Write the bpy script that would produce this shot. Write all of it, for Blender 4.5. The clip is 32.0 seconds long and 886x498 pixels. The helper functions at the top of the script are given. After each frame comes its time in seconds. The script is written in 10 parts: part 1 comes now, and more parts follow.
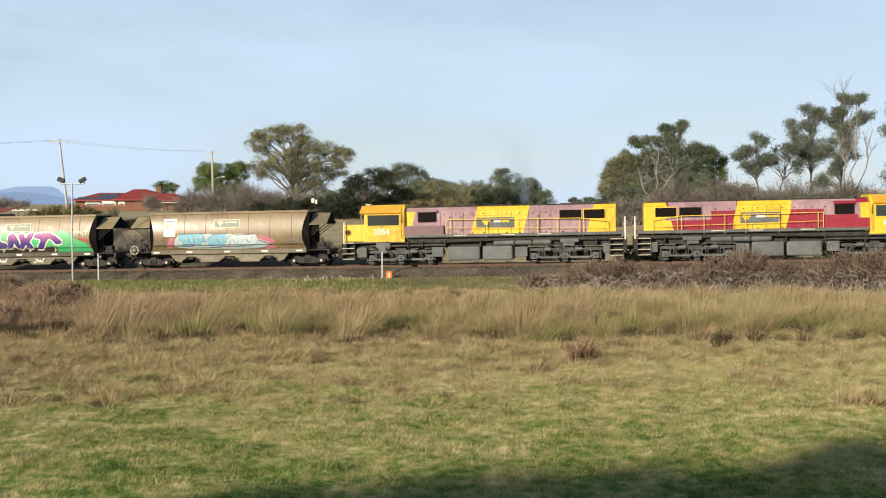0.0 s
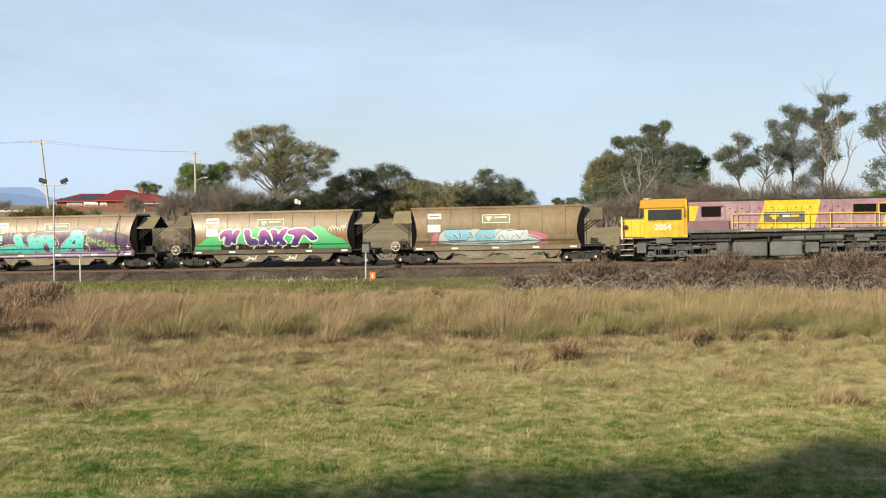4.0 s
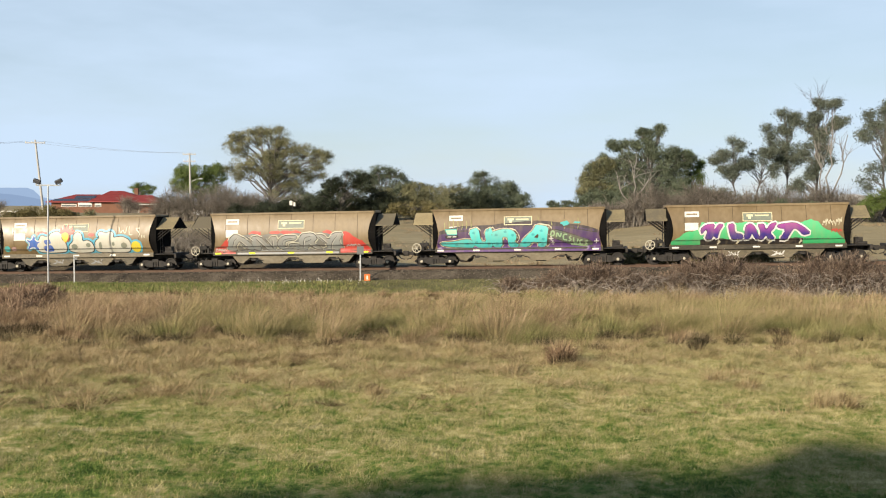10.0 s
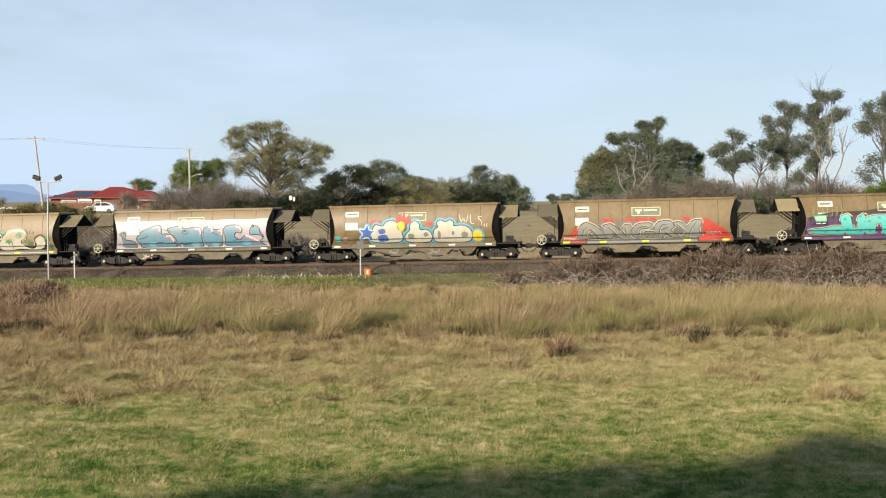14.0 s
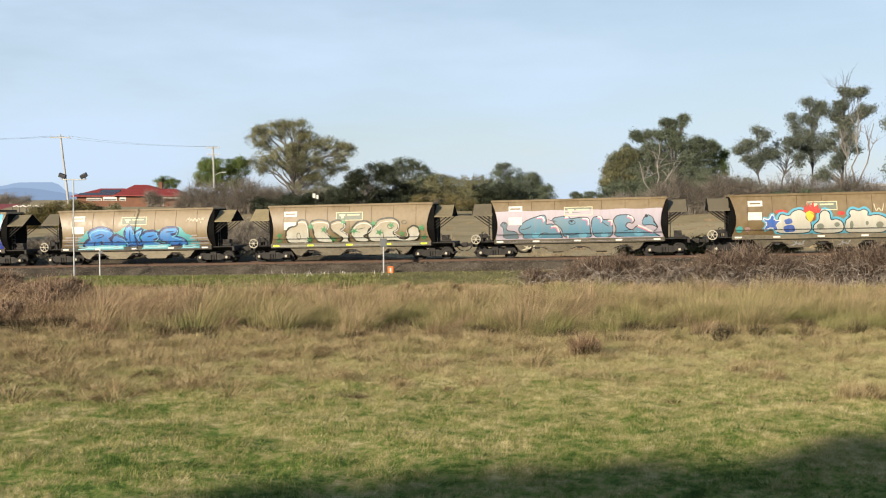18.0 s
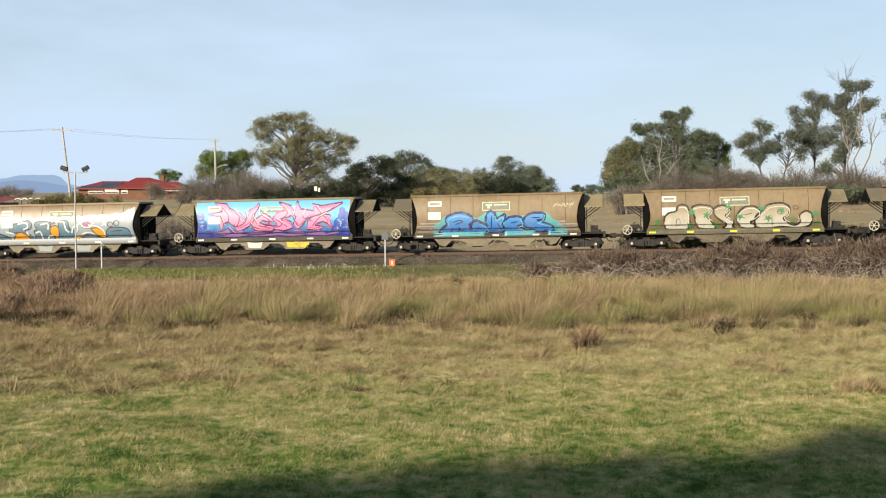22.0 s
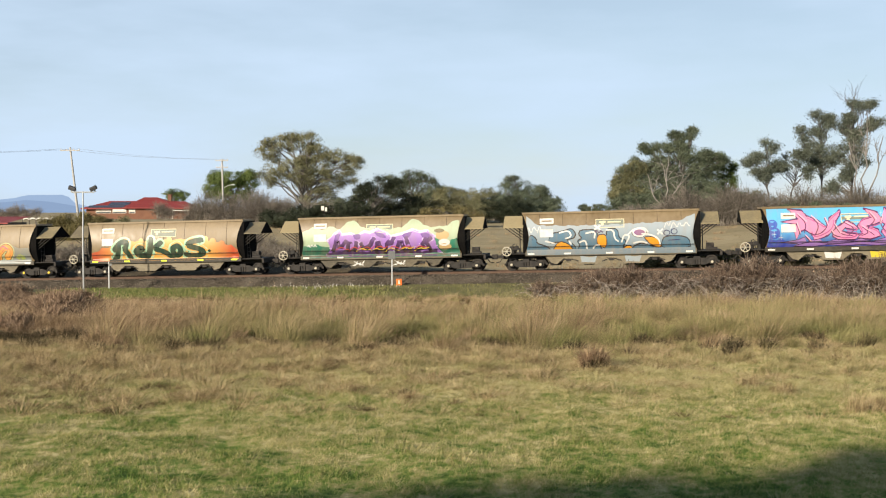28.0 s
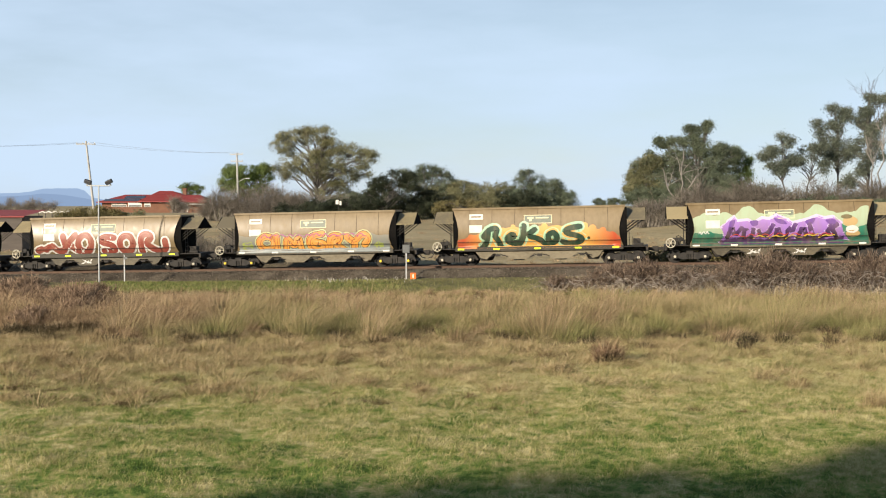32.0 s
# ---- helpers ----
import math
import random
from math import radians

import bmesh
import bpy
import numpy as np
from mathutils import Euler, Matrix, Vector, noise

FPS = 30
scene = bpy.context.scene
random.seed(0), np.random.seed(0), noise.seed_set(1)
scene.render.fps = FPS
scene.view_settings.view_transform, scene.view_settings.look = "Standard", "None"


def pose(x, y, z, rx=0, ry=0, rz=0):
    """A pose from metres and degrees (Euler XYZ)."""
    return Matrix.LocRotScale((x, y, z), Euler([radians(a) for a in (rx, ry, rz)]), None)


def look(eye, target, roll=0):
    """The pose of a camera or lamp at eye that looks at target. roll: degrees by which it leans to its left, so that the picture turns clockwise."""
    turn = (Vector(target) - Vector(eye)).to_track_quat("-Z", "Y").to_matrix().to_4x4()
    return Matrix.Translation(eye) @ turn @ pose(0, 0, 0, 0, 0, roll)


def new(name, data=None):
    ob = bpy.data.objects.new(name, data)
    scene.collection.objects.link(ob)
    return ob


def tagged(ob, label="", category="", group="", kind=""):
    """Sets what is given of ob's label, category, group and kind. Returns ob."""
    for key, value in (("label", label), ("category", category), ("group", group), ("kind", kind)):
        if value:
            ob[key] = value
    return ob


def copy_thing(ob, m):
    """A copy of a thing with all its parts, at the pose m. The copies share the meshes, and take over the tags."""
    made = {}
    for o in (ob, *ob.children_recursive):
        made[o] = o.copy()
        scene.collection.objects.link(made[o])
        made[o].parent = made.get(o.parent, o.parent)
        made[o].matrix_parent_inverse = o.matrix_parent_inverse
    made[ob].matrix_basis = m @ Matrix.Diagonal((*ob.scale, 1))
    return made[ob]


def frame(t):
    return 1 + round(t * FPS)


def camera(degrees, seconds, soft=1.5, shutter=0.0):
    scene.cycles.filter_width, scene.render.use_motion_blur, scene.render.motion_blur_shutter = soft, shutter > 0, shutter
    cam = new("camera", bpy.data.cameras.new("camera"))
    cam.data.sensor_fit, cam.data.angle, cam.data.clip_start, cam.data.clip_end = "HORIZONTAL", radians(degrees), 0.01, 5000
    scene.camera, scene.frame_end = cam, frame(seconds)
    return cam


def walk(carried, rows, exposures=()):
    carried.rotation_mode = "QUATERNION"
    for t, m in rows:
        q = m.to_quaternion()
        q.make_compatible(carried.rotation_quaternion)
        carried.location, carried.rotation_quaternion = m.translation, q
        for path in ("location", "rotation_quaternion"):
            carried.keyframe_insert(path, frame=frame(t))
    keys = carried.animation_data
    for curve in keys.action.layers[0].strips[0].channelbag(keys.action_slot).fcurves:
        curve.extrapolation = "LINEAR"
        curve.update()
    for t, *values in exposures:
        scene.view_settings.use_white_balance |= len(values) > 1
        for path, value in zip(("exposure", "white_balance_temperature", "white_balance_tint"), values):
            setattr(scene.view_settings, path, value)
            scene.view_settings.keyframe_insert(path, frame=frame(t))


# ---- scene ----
from itertools import product

cam = camera(43.8, 32.0, soft=1.1)
EYE_Z = 4.7
# seconds, turn to the left, tilt, lean
TURNS = [
    (0, 1.211, -2.347, 0.046), (0.5, 1.293, -2.326, 0.149), (1, 1.145, -2.304, 0.305), (1.5, 1.076, -2.293, 0.272),
    (2, 0.910, -2.324, 0.073), (2.5, 0.738, -2.313, -0.021), (3, 0.576, -2.313, -0.008), (3.5, 0.401, -2.295, -0.038),
    (5.5, 0.274, -2.410, 0.144), (6, 0.224, -2.413, 0.211), (6.5, 0.186, -2.404, 0.342), (7, 0.197, -2.359, 0.536),
    (7.5, 0.131, -2.298, 0.486), (8, 0.009, -2.244, 0.426), (8.5, -0.034, -2.243, 0.432), (9, -0.050, -2.241, 0.421),
    (9.5, -0.069, -2.200, 0.273), (10, 0.084, -2.193, 0.256), (10.5, -0.084, -2.135, -0.005), (11, 0.089, -2.159, -0.103),
    (11.5, 0.094, -2.194, -0.080), (12, 0.011, -2.243, -0.078), (12.5, 0.001, -2.361, -0.019), (13, 0.000, -2.437, 0.000),
    (13.5, 0.051, -2.502, -0.066), (14, 0.086, -2.500, -0.070), (14.5, 0.042, -2.526, 0.002), (16.5, 0.921, -2.629, -0.063),
    (17, 1.114, -2.622, -0.064), (17.5, 1.214, -2.618, -0.081), (18, 1.282, -2.617, -0.095), (18.5, 1.307, -2.598, -0.030),
    (19, 1.283, -2.607, -0.021), (19.5, 1.298, -2.636, -0.047), (20, 1.370, -2.657, -0.081), (20.5, 1.374, -2.694, -0.086),
    (21, 1.389, -2.743, -0.058), (21.5, 1.370, -2.879, -0.076), (22, 1.366, -2.976, -0.038), (22.5, 1.400, -3.051, 0.049),
    (23, 1.436, -3.085, 0.133), (23.5, 1.468, -3.064, 0.109), (24, 1.527, -2.913, 0.076), (24.5, 1.555, -2.613, 0.093),
    (25, 1.567, -2.504, 0.002), (25.5, 1.617, -2.453, -0.017), (27.5, 1.710, -2.053, -0.000), (28, 1.720, -1.965, -0.089),
    (28.5, 1.747, -1.953, -0.049), (29, 1.745, -2.010, -0.117), (29.5, 1.787, -2.029, -0.097), (30, 1.911, -2.058, -0.106),
    (30.5, 2.052, -2.106, 0.018), (31, 2.212, -2.179, -0.033), (31.5, 2.336, -2.223, -0.032), (32, 2.461, -2.282, -0.030),
]
PATH = [(t, pose(0, 0, EYE_Z, 90 + tilt, 0, turn) @ pose(0, 0, 0, 0, 0, lean)) for t, turn, tilt, lean in TURNS]
walk(cam, PATH)

# ---- light: a low winter sun behind the viewer, thin high cloud ----
SUN_TURN, SUN_UP = 36.0, 19.0  # degrees left of straight behind, degrees above the horizon
sun_from = Vector((-math.sin(radians(SUN_TURN)) * math.cos(radians(SUN_UP)), -math.cos(radians(SUN_TURN)) * math.cos(radians(SUN_UP)), math.sin(radians(SUN_UP))))
sun = new("sun", bpy.data.lights.new("sun", "SUN"))
sun.data.energy, sun.data.angle, sun.data.color = 3.9, radians(1.3), (1.0, 0.87, 0.69)
sun.matrix_world = look(sun_from * 50, (0, 0, 0))
world = bpy.data.worlds.new("sky")
scene.world = world
world.use_nodes = True
wn, wl = world.node_tree.nodes, world.node_tree.links
wn.clear()
sky = wn.new("ShaderNodeTexSky")
sky.sky_type, sky.sun_disc = "NISHITA", False
sky.sun_elevation, sky.sun_rotation = radians(SUN_UP), radians(180 + SUN_TURN)
sky.air_density, sky.dust_density = 1.0, 0.4
wc = wn.new("ShaderNodeTexCoord")
wm = wn.new("ShaderNodeMapping")
wm.inputs["Scale"].default_value = (1.3, 1.3, 5.5)
wnoise = wn.new("ShaderNodeTexNoise")
wnoise.inputs["Scale"].default_value, wnoise.inputs["Detail"].default_value, wnoise.inputs["Roughness"].default_value = 2.2, 5, 0.55
wramp = wn.new("ShaderNodeValToRGB")
wramp.color_ramp.elements[0].position, wramp.color_ramp.elements[1].position = 0.36, 0.66
wramp.color_ramp.elements[0].color, wramp.color_ramp.elements[1].color = (0.58, 0.58, 0.58, 1), (0.97, 0.97, 0.97, 1)
wmix = wn.new("ShaderNodeMix")
wmix.data_type = "RGBA"
wmix.inputs["B"].default_value = (7.05, 8.8, 10.95, 1)
wbg = wn.new("ShaderNodeBackground")
wbg.inputs["Strength"].default_value = 0.05
wout = wn.new("ShaderNodeOutputWorld")
wl.new(wc.outputs["Generated"], wm.inputs["Vector"])
wl.new(wm.outputs["Vector"], wnoise.inputs["Vector"])
wl.new(wnoise.outputs["Fac"], wramp.inputs["Fac"])
# the haze thins out towards the zenith
wsep, wrange, wmul = wn.new("ShaderNodeSeparateXYZ"), wn.new("ShaderNodeMapRange"), wn.new("ShaderNodeMath")
wl.new(wc.outputs["Generated"], wsep.inputs[0])
wl.new(wsep.outputs["Z"], wrange.inputs["Value"])
wrange.inputs["From Min"].default_value, wrange.inputs["From Max"].default_value = 0.15, 0.6
wrange.inputs["To Min"].default_value, wrange.inputs["To Max"].default_value = 1.0, 0.12
wmul.operation = "MULTIPLY"
wl.new(wramp.outputs["Color"], wmul.inputs[0])
wl.new(wrange.outputs[0], wmul.inputs[1])
wl.new(wmul.outputs[0], wmix.inputs["Factor"])
wl.new(sky.outputs["Color"], wmix.inputs["A"])
wl.new(wmix.outputs["Result"], wbg.inputs["Color"])
wl.new(wbg.outputs["Background"], wout.inputs["Surface"])
scene.view_settings.exposure = 0.87


# ---- materials ----
def mat(name, cols, scale=1.0, fine=14.0, rough=0.6, metal=0.0, bump=0.15, stretch=(1, 1, 1), spread=0.22, island=0.0, each=0.0, spec=0.4, coords="Object", through_light=0.0, tip=None, dull=0.0):
    """Three tones laid by a coarse and a fine noise; island and each shift the tone from piece to piece; tip: (colour, z0, z1) of blades that ripen towards their tips."""
    m = bpy.data.materials.new(name)
    m.use_nodes = True
    n, l = m.node_tree.nodes, m.node_tree.links
    b = n["Principled BSDF"]
    tc, mp = n.new("ShaderNodeTexCoord"), n.new("ShaderNodeMapping")
    mp.inputs["Scale"].default_value = stretch
    l.new(tc.outputs[coords], mp.inputs["Vector"])
    big, small = n.new("ShaderNodeTexNoise"), n.new("ShaderNodeTexNoise")
    for node, s, d in ((big, scale, 3.0), (small, fine, 4.0)):
        node.inputs["Scale"].default_value, node.inputs["Detail"].default_value = s, d
        l.new(mp.outputs["Vector"], node.inputs["Vector"])
    mix = n.new("ShaderNodeMath")
    mix.operation = "MULTIPLY_ADD"
    mix.inputs[1].default_value = 0.4
    l.new(small.outputs["Fac"], mix.inputs[0])
    half = n.new("ShaderNodeMath")
    half.operation = "MULTIPLY"
    half.inputs[1].default_value = 0.6
    l.new(big.outputs["Fac"], half.inputs[0])
    l.new(half.outputs[0], mix.inputs[2])
    last = mix.outputs[0]
    for amount, source in ((island, ("ShaderNodeNewGeometry", "Random Per Island")), (each, ("ShaderNodeObjectInfo", "Random"))):
        if amount:
            g, add = n.new(source[0]), n.new("ShaderNodeMath")
            add.operation = "MULTIPLY_ADD"
            add.inputs[1].default_value = amount
            l.new(g.outputs[source[1]], add.inputs[0])
            sub = n.new("ShaderNodeMath")
            sub.operation = "SUBTRACT"
            sub.inputs[1].default_value = amount / 2
            l.new(last, sub.inputs[0])
            l.new(sub.outputs[0], add.inputs[2])
            last = add.outputs[0]
    ramp = n.new("ShaderNodeValToRGB")
    e = ramp.color_ramp.elements
    e[0].position, e[1].position = 0.5 - spread, 0.5 + spread
    e[0].color, e[1].color = (*cols[0], 1), (*cols[-1], 1)
    if len(cols) > 2:
        mid = e.new(0.5)
        mid.color = (*cols[1], 1)
    l.new(last, ramp.inputs["Fac"])
    paint = ramp.outputs["Color"]
    if tip:
        sep, up, mx = n.new("ShaderNodeSeparateXYZ"), n.new("ShaderNodeMapRange"), n.new("ShaderNodeMix")
        mx.data_type = "RGBA"
        up.inputs["From Min"].default_value, up.inputs["From Max"].default_value, up.inputs["To Max"].default_value = tip[1], tip[2], 0.8
        mx.inputs["B"].default_value = (*tip[0], 1)
        l.new(tc.outputs["Object"], sep.inputs[0])
        l.new(sep.outputs["Z"], up.inputs["Value"])
        l.new(up.outputs[0], mx.inputs["Factor"])
        l.new(paint, mx.inputs["A"])
        paint = mx.outputs["Result"]
    l.new(paint, b.inputs["Base Color"])
    b.inputs["Roughness"].default_value, b.inputs["Metallic"].default_value = rough, metal
    b.inputs["Specular IOR Level"].default_value = spec
    if dull:
        # grime dulls the gloss in streaks, more on some pieces than on others
        rr, info, sm = n.new("ShaderNodeMapRange"), n.new("ShaderNodeObjectInfo"), n.new("ShaderNodeMath")
        rr.inputs["From Min"].default_value, rr.inputs["From Max"].default_value = 0.38, 0.62
        rr.inputs["To Min"].default_value, rr.inputs["To Max"].default_value = rough, dull
        l.new(mix.outputs[0], rr.inputs["Value"])
        sm.operation = "MULTIPLY_ADD"
        sm.inputs[1].default_value = 0.12
        l.new(info.outputs["Random"], sm.inputs[0])
        l.new(rr.outputs[0], sm.inputs[2])
        l.new(sm.outputs[0], b.inputs["Roughness"])
    if bump:
        bp = n.new("ShaderNodeBump")
        bp.inputs["Strength"].default_value, bp.inputs["Distance"].default_value = bump, 0.05
        l.new(small.outputs["Fac"], bp.inputs["Height"])
        l.new(bp.outputs["Normal"], b.inputs["Normal"])
    if through_light:
        out = n["Material Output"]
        tr, ms = n.new("ShaderNodeBsdfTranslucent"), n.new("ShaderNodeMixShader")
        ms.inputs["Fac"].default_value = through_light
        l.new(paint, tr.inputs["Color"])
        l.new(b.outputs["BSDF"], ms.inputs[1])
        l.new(tr.outputs["BSDF"], ms.inputs[2])
        l.new(ms.outputs["Shader"], out.inputs["Surface"])
    return m


M_WAGON = mat("weathered_wagon_paint", [(0.115, 0.080, 0.038), (0.172, 0.122, 0.060), (0.232, 0.172, 0.094)], 0.9, 9, 0.28, 0.0, 0.04, (0.5, 1, 0.2), 0.22, 0, 0.16, 0.5, dull=0.44)
M_SKIRT = mat("dusty_tan_skirt", [(0.06, 0.05, 0.032), (0.12, 0.099, 0.062), (0.19, 0.16, 0.105)], 1.1, 10, 0.6, 0, 0.08, (0.6, 1, 1), 0.2, 0, 0.3)
M_SEAM = mat("dark_rusty_seam", [(0.06, 0.04, 0.02), (0.12, 0.08, 0.04)], 1.5, 9, 0.6)
M_HOOD = mat("faded_hood_paint", [(0.14, 0.12, 0.08), (0.24, 0.196, 0.108), (0.32, 0.26, 0.145)], 0.7, 8, 0.6, 0, 0.05, (1, 1, 0.5), 0.2, 0, 0.55)
M_SILL = mat("oily_sill_paint", [(0.035, 0.03, 0.021), (0.085, 0.072, 0.048), (0.16, 0.135, 0.09)], 1.2, 12, 0.6, 0, 0.1, (0.6, 1, 1), 0.2, 0, 0.45)
M_GRIME = mat("grimy_running_gear", [(0.010, 0.009, 0.008), (0.024, 0.021, 0.018), (0.06, 0.049, 0.038)], 3, 20, 0.75, 0, 0.2)
M_STEEL = mat("worn_steel", [(0.10, 0.075, 0.06), (0.22, 0.17, 0.13), (0.35, 0.28, 0.22)], 2, 18, 0.45, 0.4, 0.1)
M_CAP = mat("pale_bearing_cap", [(0.35, 0.32, 0.25), (0.55, 0.5, 0.38)], 4, 20, 0.5)
M_YCAP = mat("yellow_bearing_cap", [(0.6, 0.42, 0.03), (0.8, 0.6, 0.05)], 4, 20, 0.5)
M_WHITE = mat("dusty_white_paint", [(0.52, 0.49, 0.42), (0.72, 0.70, 0.64)], 3, 15, 0.55)
M_REFLECT = mat("yellow_reflector", [(0.62, 0.75, 0.02), (0.75, 0.85, 0.05)], 3, 15, 0.35)
M_PLATE = mat("grey_green_name_plate", [(0.13, 0.15, 0.12), (0.20, 0.22, 0.17)], 3, 15, 0.5)
M_CREAM = mat("cream_stencil_paint", [(0.55, 0.48, 0.28), (0.66, 0.60, 0.40)], 5, 20, 0.55)
# near-black, so that the shade of the wagon ends is in the colour
M_ENDSHADE = mat("shade_black_end", [(0.004, 0.004, 0.004), (0.012, 0.011, 0.010)], 2, 12, 0.95, 0, 0.1, spec=0.05)
M_COAL = mat("coal_load", [(0.01, 0.01, 0.01), (0.03, 0.03, 0.03)], 5, 30, 0.8, 0, 0.5)
M_TRUCK = mat("oily_truck_frame", [(0.02, 0.019, 0.017), (0.05, 0.048, 0.043), (0.11, 0.105, 0.095)], 2.5, 14, 0.65, 0, 0.15)
M_YELLOW = mat("locomotive_yellow_paint", [(0.40, 0.255, 0.025), (0.60, 0.40, 0.022), (0.68, 0.475, 0.04)], 0.8, 9, 0.42, 0, 0.03, (0.6, 1, 0.3), 0.15, 0, 0, 0.5)
M_MAROON = mat("locomotive_maroon_paint", [(0.15, 0.010, 0.022), (0.235, 0.016, 0.036), (0.28, 0.03, 0.05)], 0.8, 9, 0.4, 0, 0.03, (0.6, 1, 0.3))
M_PINK = mat("sun_faded_maroon_paint", [(0.15, 0.08, 0.09), (0.275, 0.172, 0.188), (0.37, 0.26, 0.275)], 1.1, 9, 0.6, 0, 0.03, (0.6, 1, 0.3))
M_PLUM = mat("dull_plum_paint", [(0.13, 0.075, 0.085), (0.19, 0.115, 0.125)], 0.9, 9, 0.6, 0, 0.03)
M_FRAME = mat("grey_locomotive_frame", [(0.045, 0.05, 0.048), (0.09, 0.097, 0.094), (0.15, 0.155, 0.15)], 1.0, 10, 0.6, 0, 0.05)
M_VENT = mat("dark_radiator_mesh", [(0.005, 0.004, 0.004), (0.014, 0.010, 0.009)], 6, 30, 0.9, 0, 0.4, (1, 1, 6), spec=0.1)
M_GLASS = mat("dark_cab_glass", [(0.02, 0.025, 0.028), (0.035, 0.04, 0.042)], 1, 5, 0.06, 0, 0, spec=0.7)
M_RAILING = mat("yellow_handrail_paint", [(0.62, 0.40, 0.05), (0.75, 0.5, 0.08)], 3, 15, 0.5)
M_DOORDARK = mat("dim_amber_glass", [(0.10, 0.07, 0.01), (0.17, 0.12, 0.02)], 2, 9, 0.25)
M_ORANGE = mat("faded_orange_cab_roof", [(0.42, 0.20, 0.025), (0.58, 0.31, 0.035)], 2, 12, 0.5)


def sward(name, blades):
    """Grazed turf: green where it is lush, straw where it is bleached, in drifts of a metre or so; straw gains with distance from the gate."""
    m = bpy.data.materials.new(name)
    m.use_nodes = True
    n, l = m.node_tree.nodes, m.node_tree.links
    b = n["Principled BSDF"]
    tc, sep = n.new("ShaderNodeTexCoord"), n.new("ShaderNodeSeparateXYZ")
    l.new(tc.outputs["Object"], sep.inputs[0])
    total = None
    for scale, detail, weight in ((0.17, 2, 0.7), (0.75, 3, 1.2), (3.4, 3, 1.7), (13.0, 3, 0.9)):
        t, q = n.new("ShaderNodeTexNoise"), n.new("ShaderNodeMath")
        t.inputs["Scale"].default_value, t.inputs["Detail"].default_value = scale, detail
        l.new(tc.outputs["Object"], t.inputs["Vector"])
        q.operation = "MULTIPLY_ADD"
        q.inputs[1].default_value, q.inputs[2].default_value = weight, -0.5 * weight
        l.new(t.outputs["Fac"], q.inputs[0])
        if total:
            l.new(total, q.inputs[2])
            q.inputs[1].default_value = weight
            shift = n.new("ShaderNodeMath")
            shift.operation = "SUBTRACT"
            shift.inputs[1].default_value = 0.5 * weight
            l.new(q.outputs[0], shift.inputs[0])
            total = shift.outputs[0]
        else:
            total = q.outputs[0]
    far, add = n.new("ShaderNodeMapRange"), n.new("ShaderNodeMath")
    far.inputs["From Min"].default_value, far.inputs["From Max"].default_value = 17.0, 33.0
    far.inputs["To Min"].default_value, far.inputs["To Max"].default_value = 0.43, 0.83
    l.new(sep.outputs["Y"], far.inputs["Value"])
    add.operation = "ADD"
    l.new(total, add.inputs[0])
    l.new(far.outputs[0], add.inputs[1])
    last = add.outputs[0]
    if blades:
        g, v = n.new("ShaderNodeNewGeometry"), n.new("ShaderNodeMath")
        v.operation = "MULTIPLY_ADD"
        v.inputs[1].default_value = 0.6
        l.new(g.outputs["Random Per Island"], v.inputs[0])
        w = n.new("ShaderNodeMath")
        w.operation = "SUBTRACT"
        w.inputs[1].default_value = 0.24
        l.new(last, w.inputs[0])
        l.new(w.outputs[0], v.inputs[2])
        last = v.outputs[0]
    ramp = n.new("ShaderNodeValToRGB")
    e = ramp.color_ramp.elements
    e[0].position, e[1].position = 0.08, 1.05
    e[0].color, e[1].color = (0.055, 0.10, 0.02, 1), (0.53, 0.462, 0.24, 1)
    for at, c in ((0.38, (0.15, 0.215, 0.048)), (0.55, (0.26, 0.26, 0.088)), (0.78, (0.34, 0.302, 0.135))):
        k = e.new(at)
        k.color = (*c, 1)
    l.new(last, ramp.inputs["Fac"])
    l.new(ramp.outputs["Color"], b.inputs["Base Color"])
    b.inputs["Roughness"].default_value, b.inputs["Specular IOR Level"].default_value = 0.9, 0.1
    if blades:
        out, tr, ms = n["Material Output"], n.new("ShaderNodeBsdfTranslucent"), n.new("ShaderNodeMixShader")
        ms.inputs["Fac"].default_value = 0.12
        l.new(ramp.outputs["Color"], tr.inputs["Color"])
        l.new(b.outputs["BSDF"], ms.inputs[1])
        l.new(tr.outputs["BSDF"], ms.inputs[2])
        l.new(ms.outputs["Shader"], out.inputs["Surface"])
    return m


M_SWARD, M_TURF = sward("grazed_winter_turf", False), sward("turf_blades", True)
M_BALLAST = mat("rusty_grey_ballast", [(0.03, 0.024, 0.018), (0.082, 0.068, 0.051), (0.155, 0.13, 0.10)], 0.6, 11, 0.9, 0, 1.0, spec=0.15, spread=0.15)
M_STONE = mat("ballast_stones", [(0.043, 0.036, 0.027), (0.102, 0.086, 0.066), (0.185, 0.157, 0.123)], 0.5, 9, 0.9, 0, 0, island=0.5, spec=0.15)
M_RUST = mat("rusty_rail_side", [(0.075, 0.045, 0.03), (0.135, 0.085, 0.058)], 3, 20, 0.8, 0.1)
M_SLEEPER = mat("grey_timber_sleeper", [(0.08, 0.065, 0.05), (0.16, 0.135, 0.11)], 2, 20, 0.85, 0, 0.3, (1, 6, 1), each=0.2)
M_LAWN = mat("short_green_grass", [(0.075, 0.11, 0.028), (0.13, 0.17, 0.046), (0.21, 0.235, 0.085)], 0.5, 3, 0.8, 0, 0, island=0.4, spec=0.12, through_light=0.12)
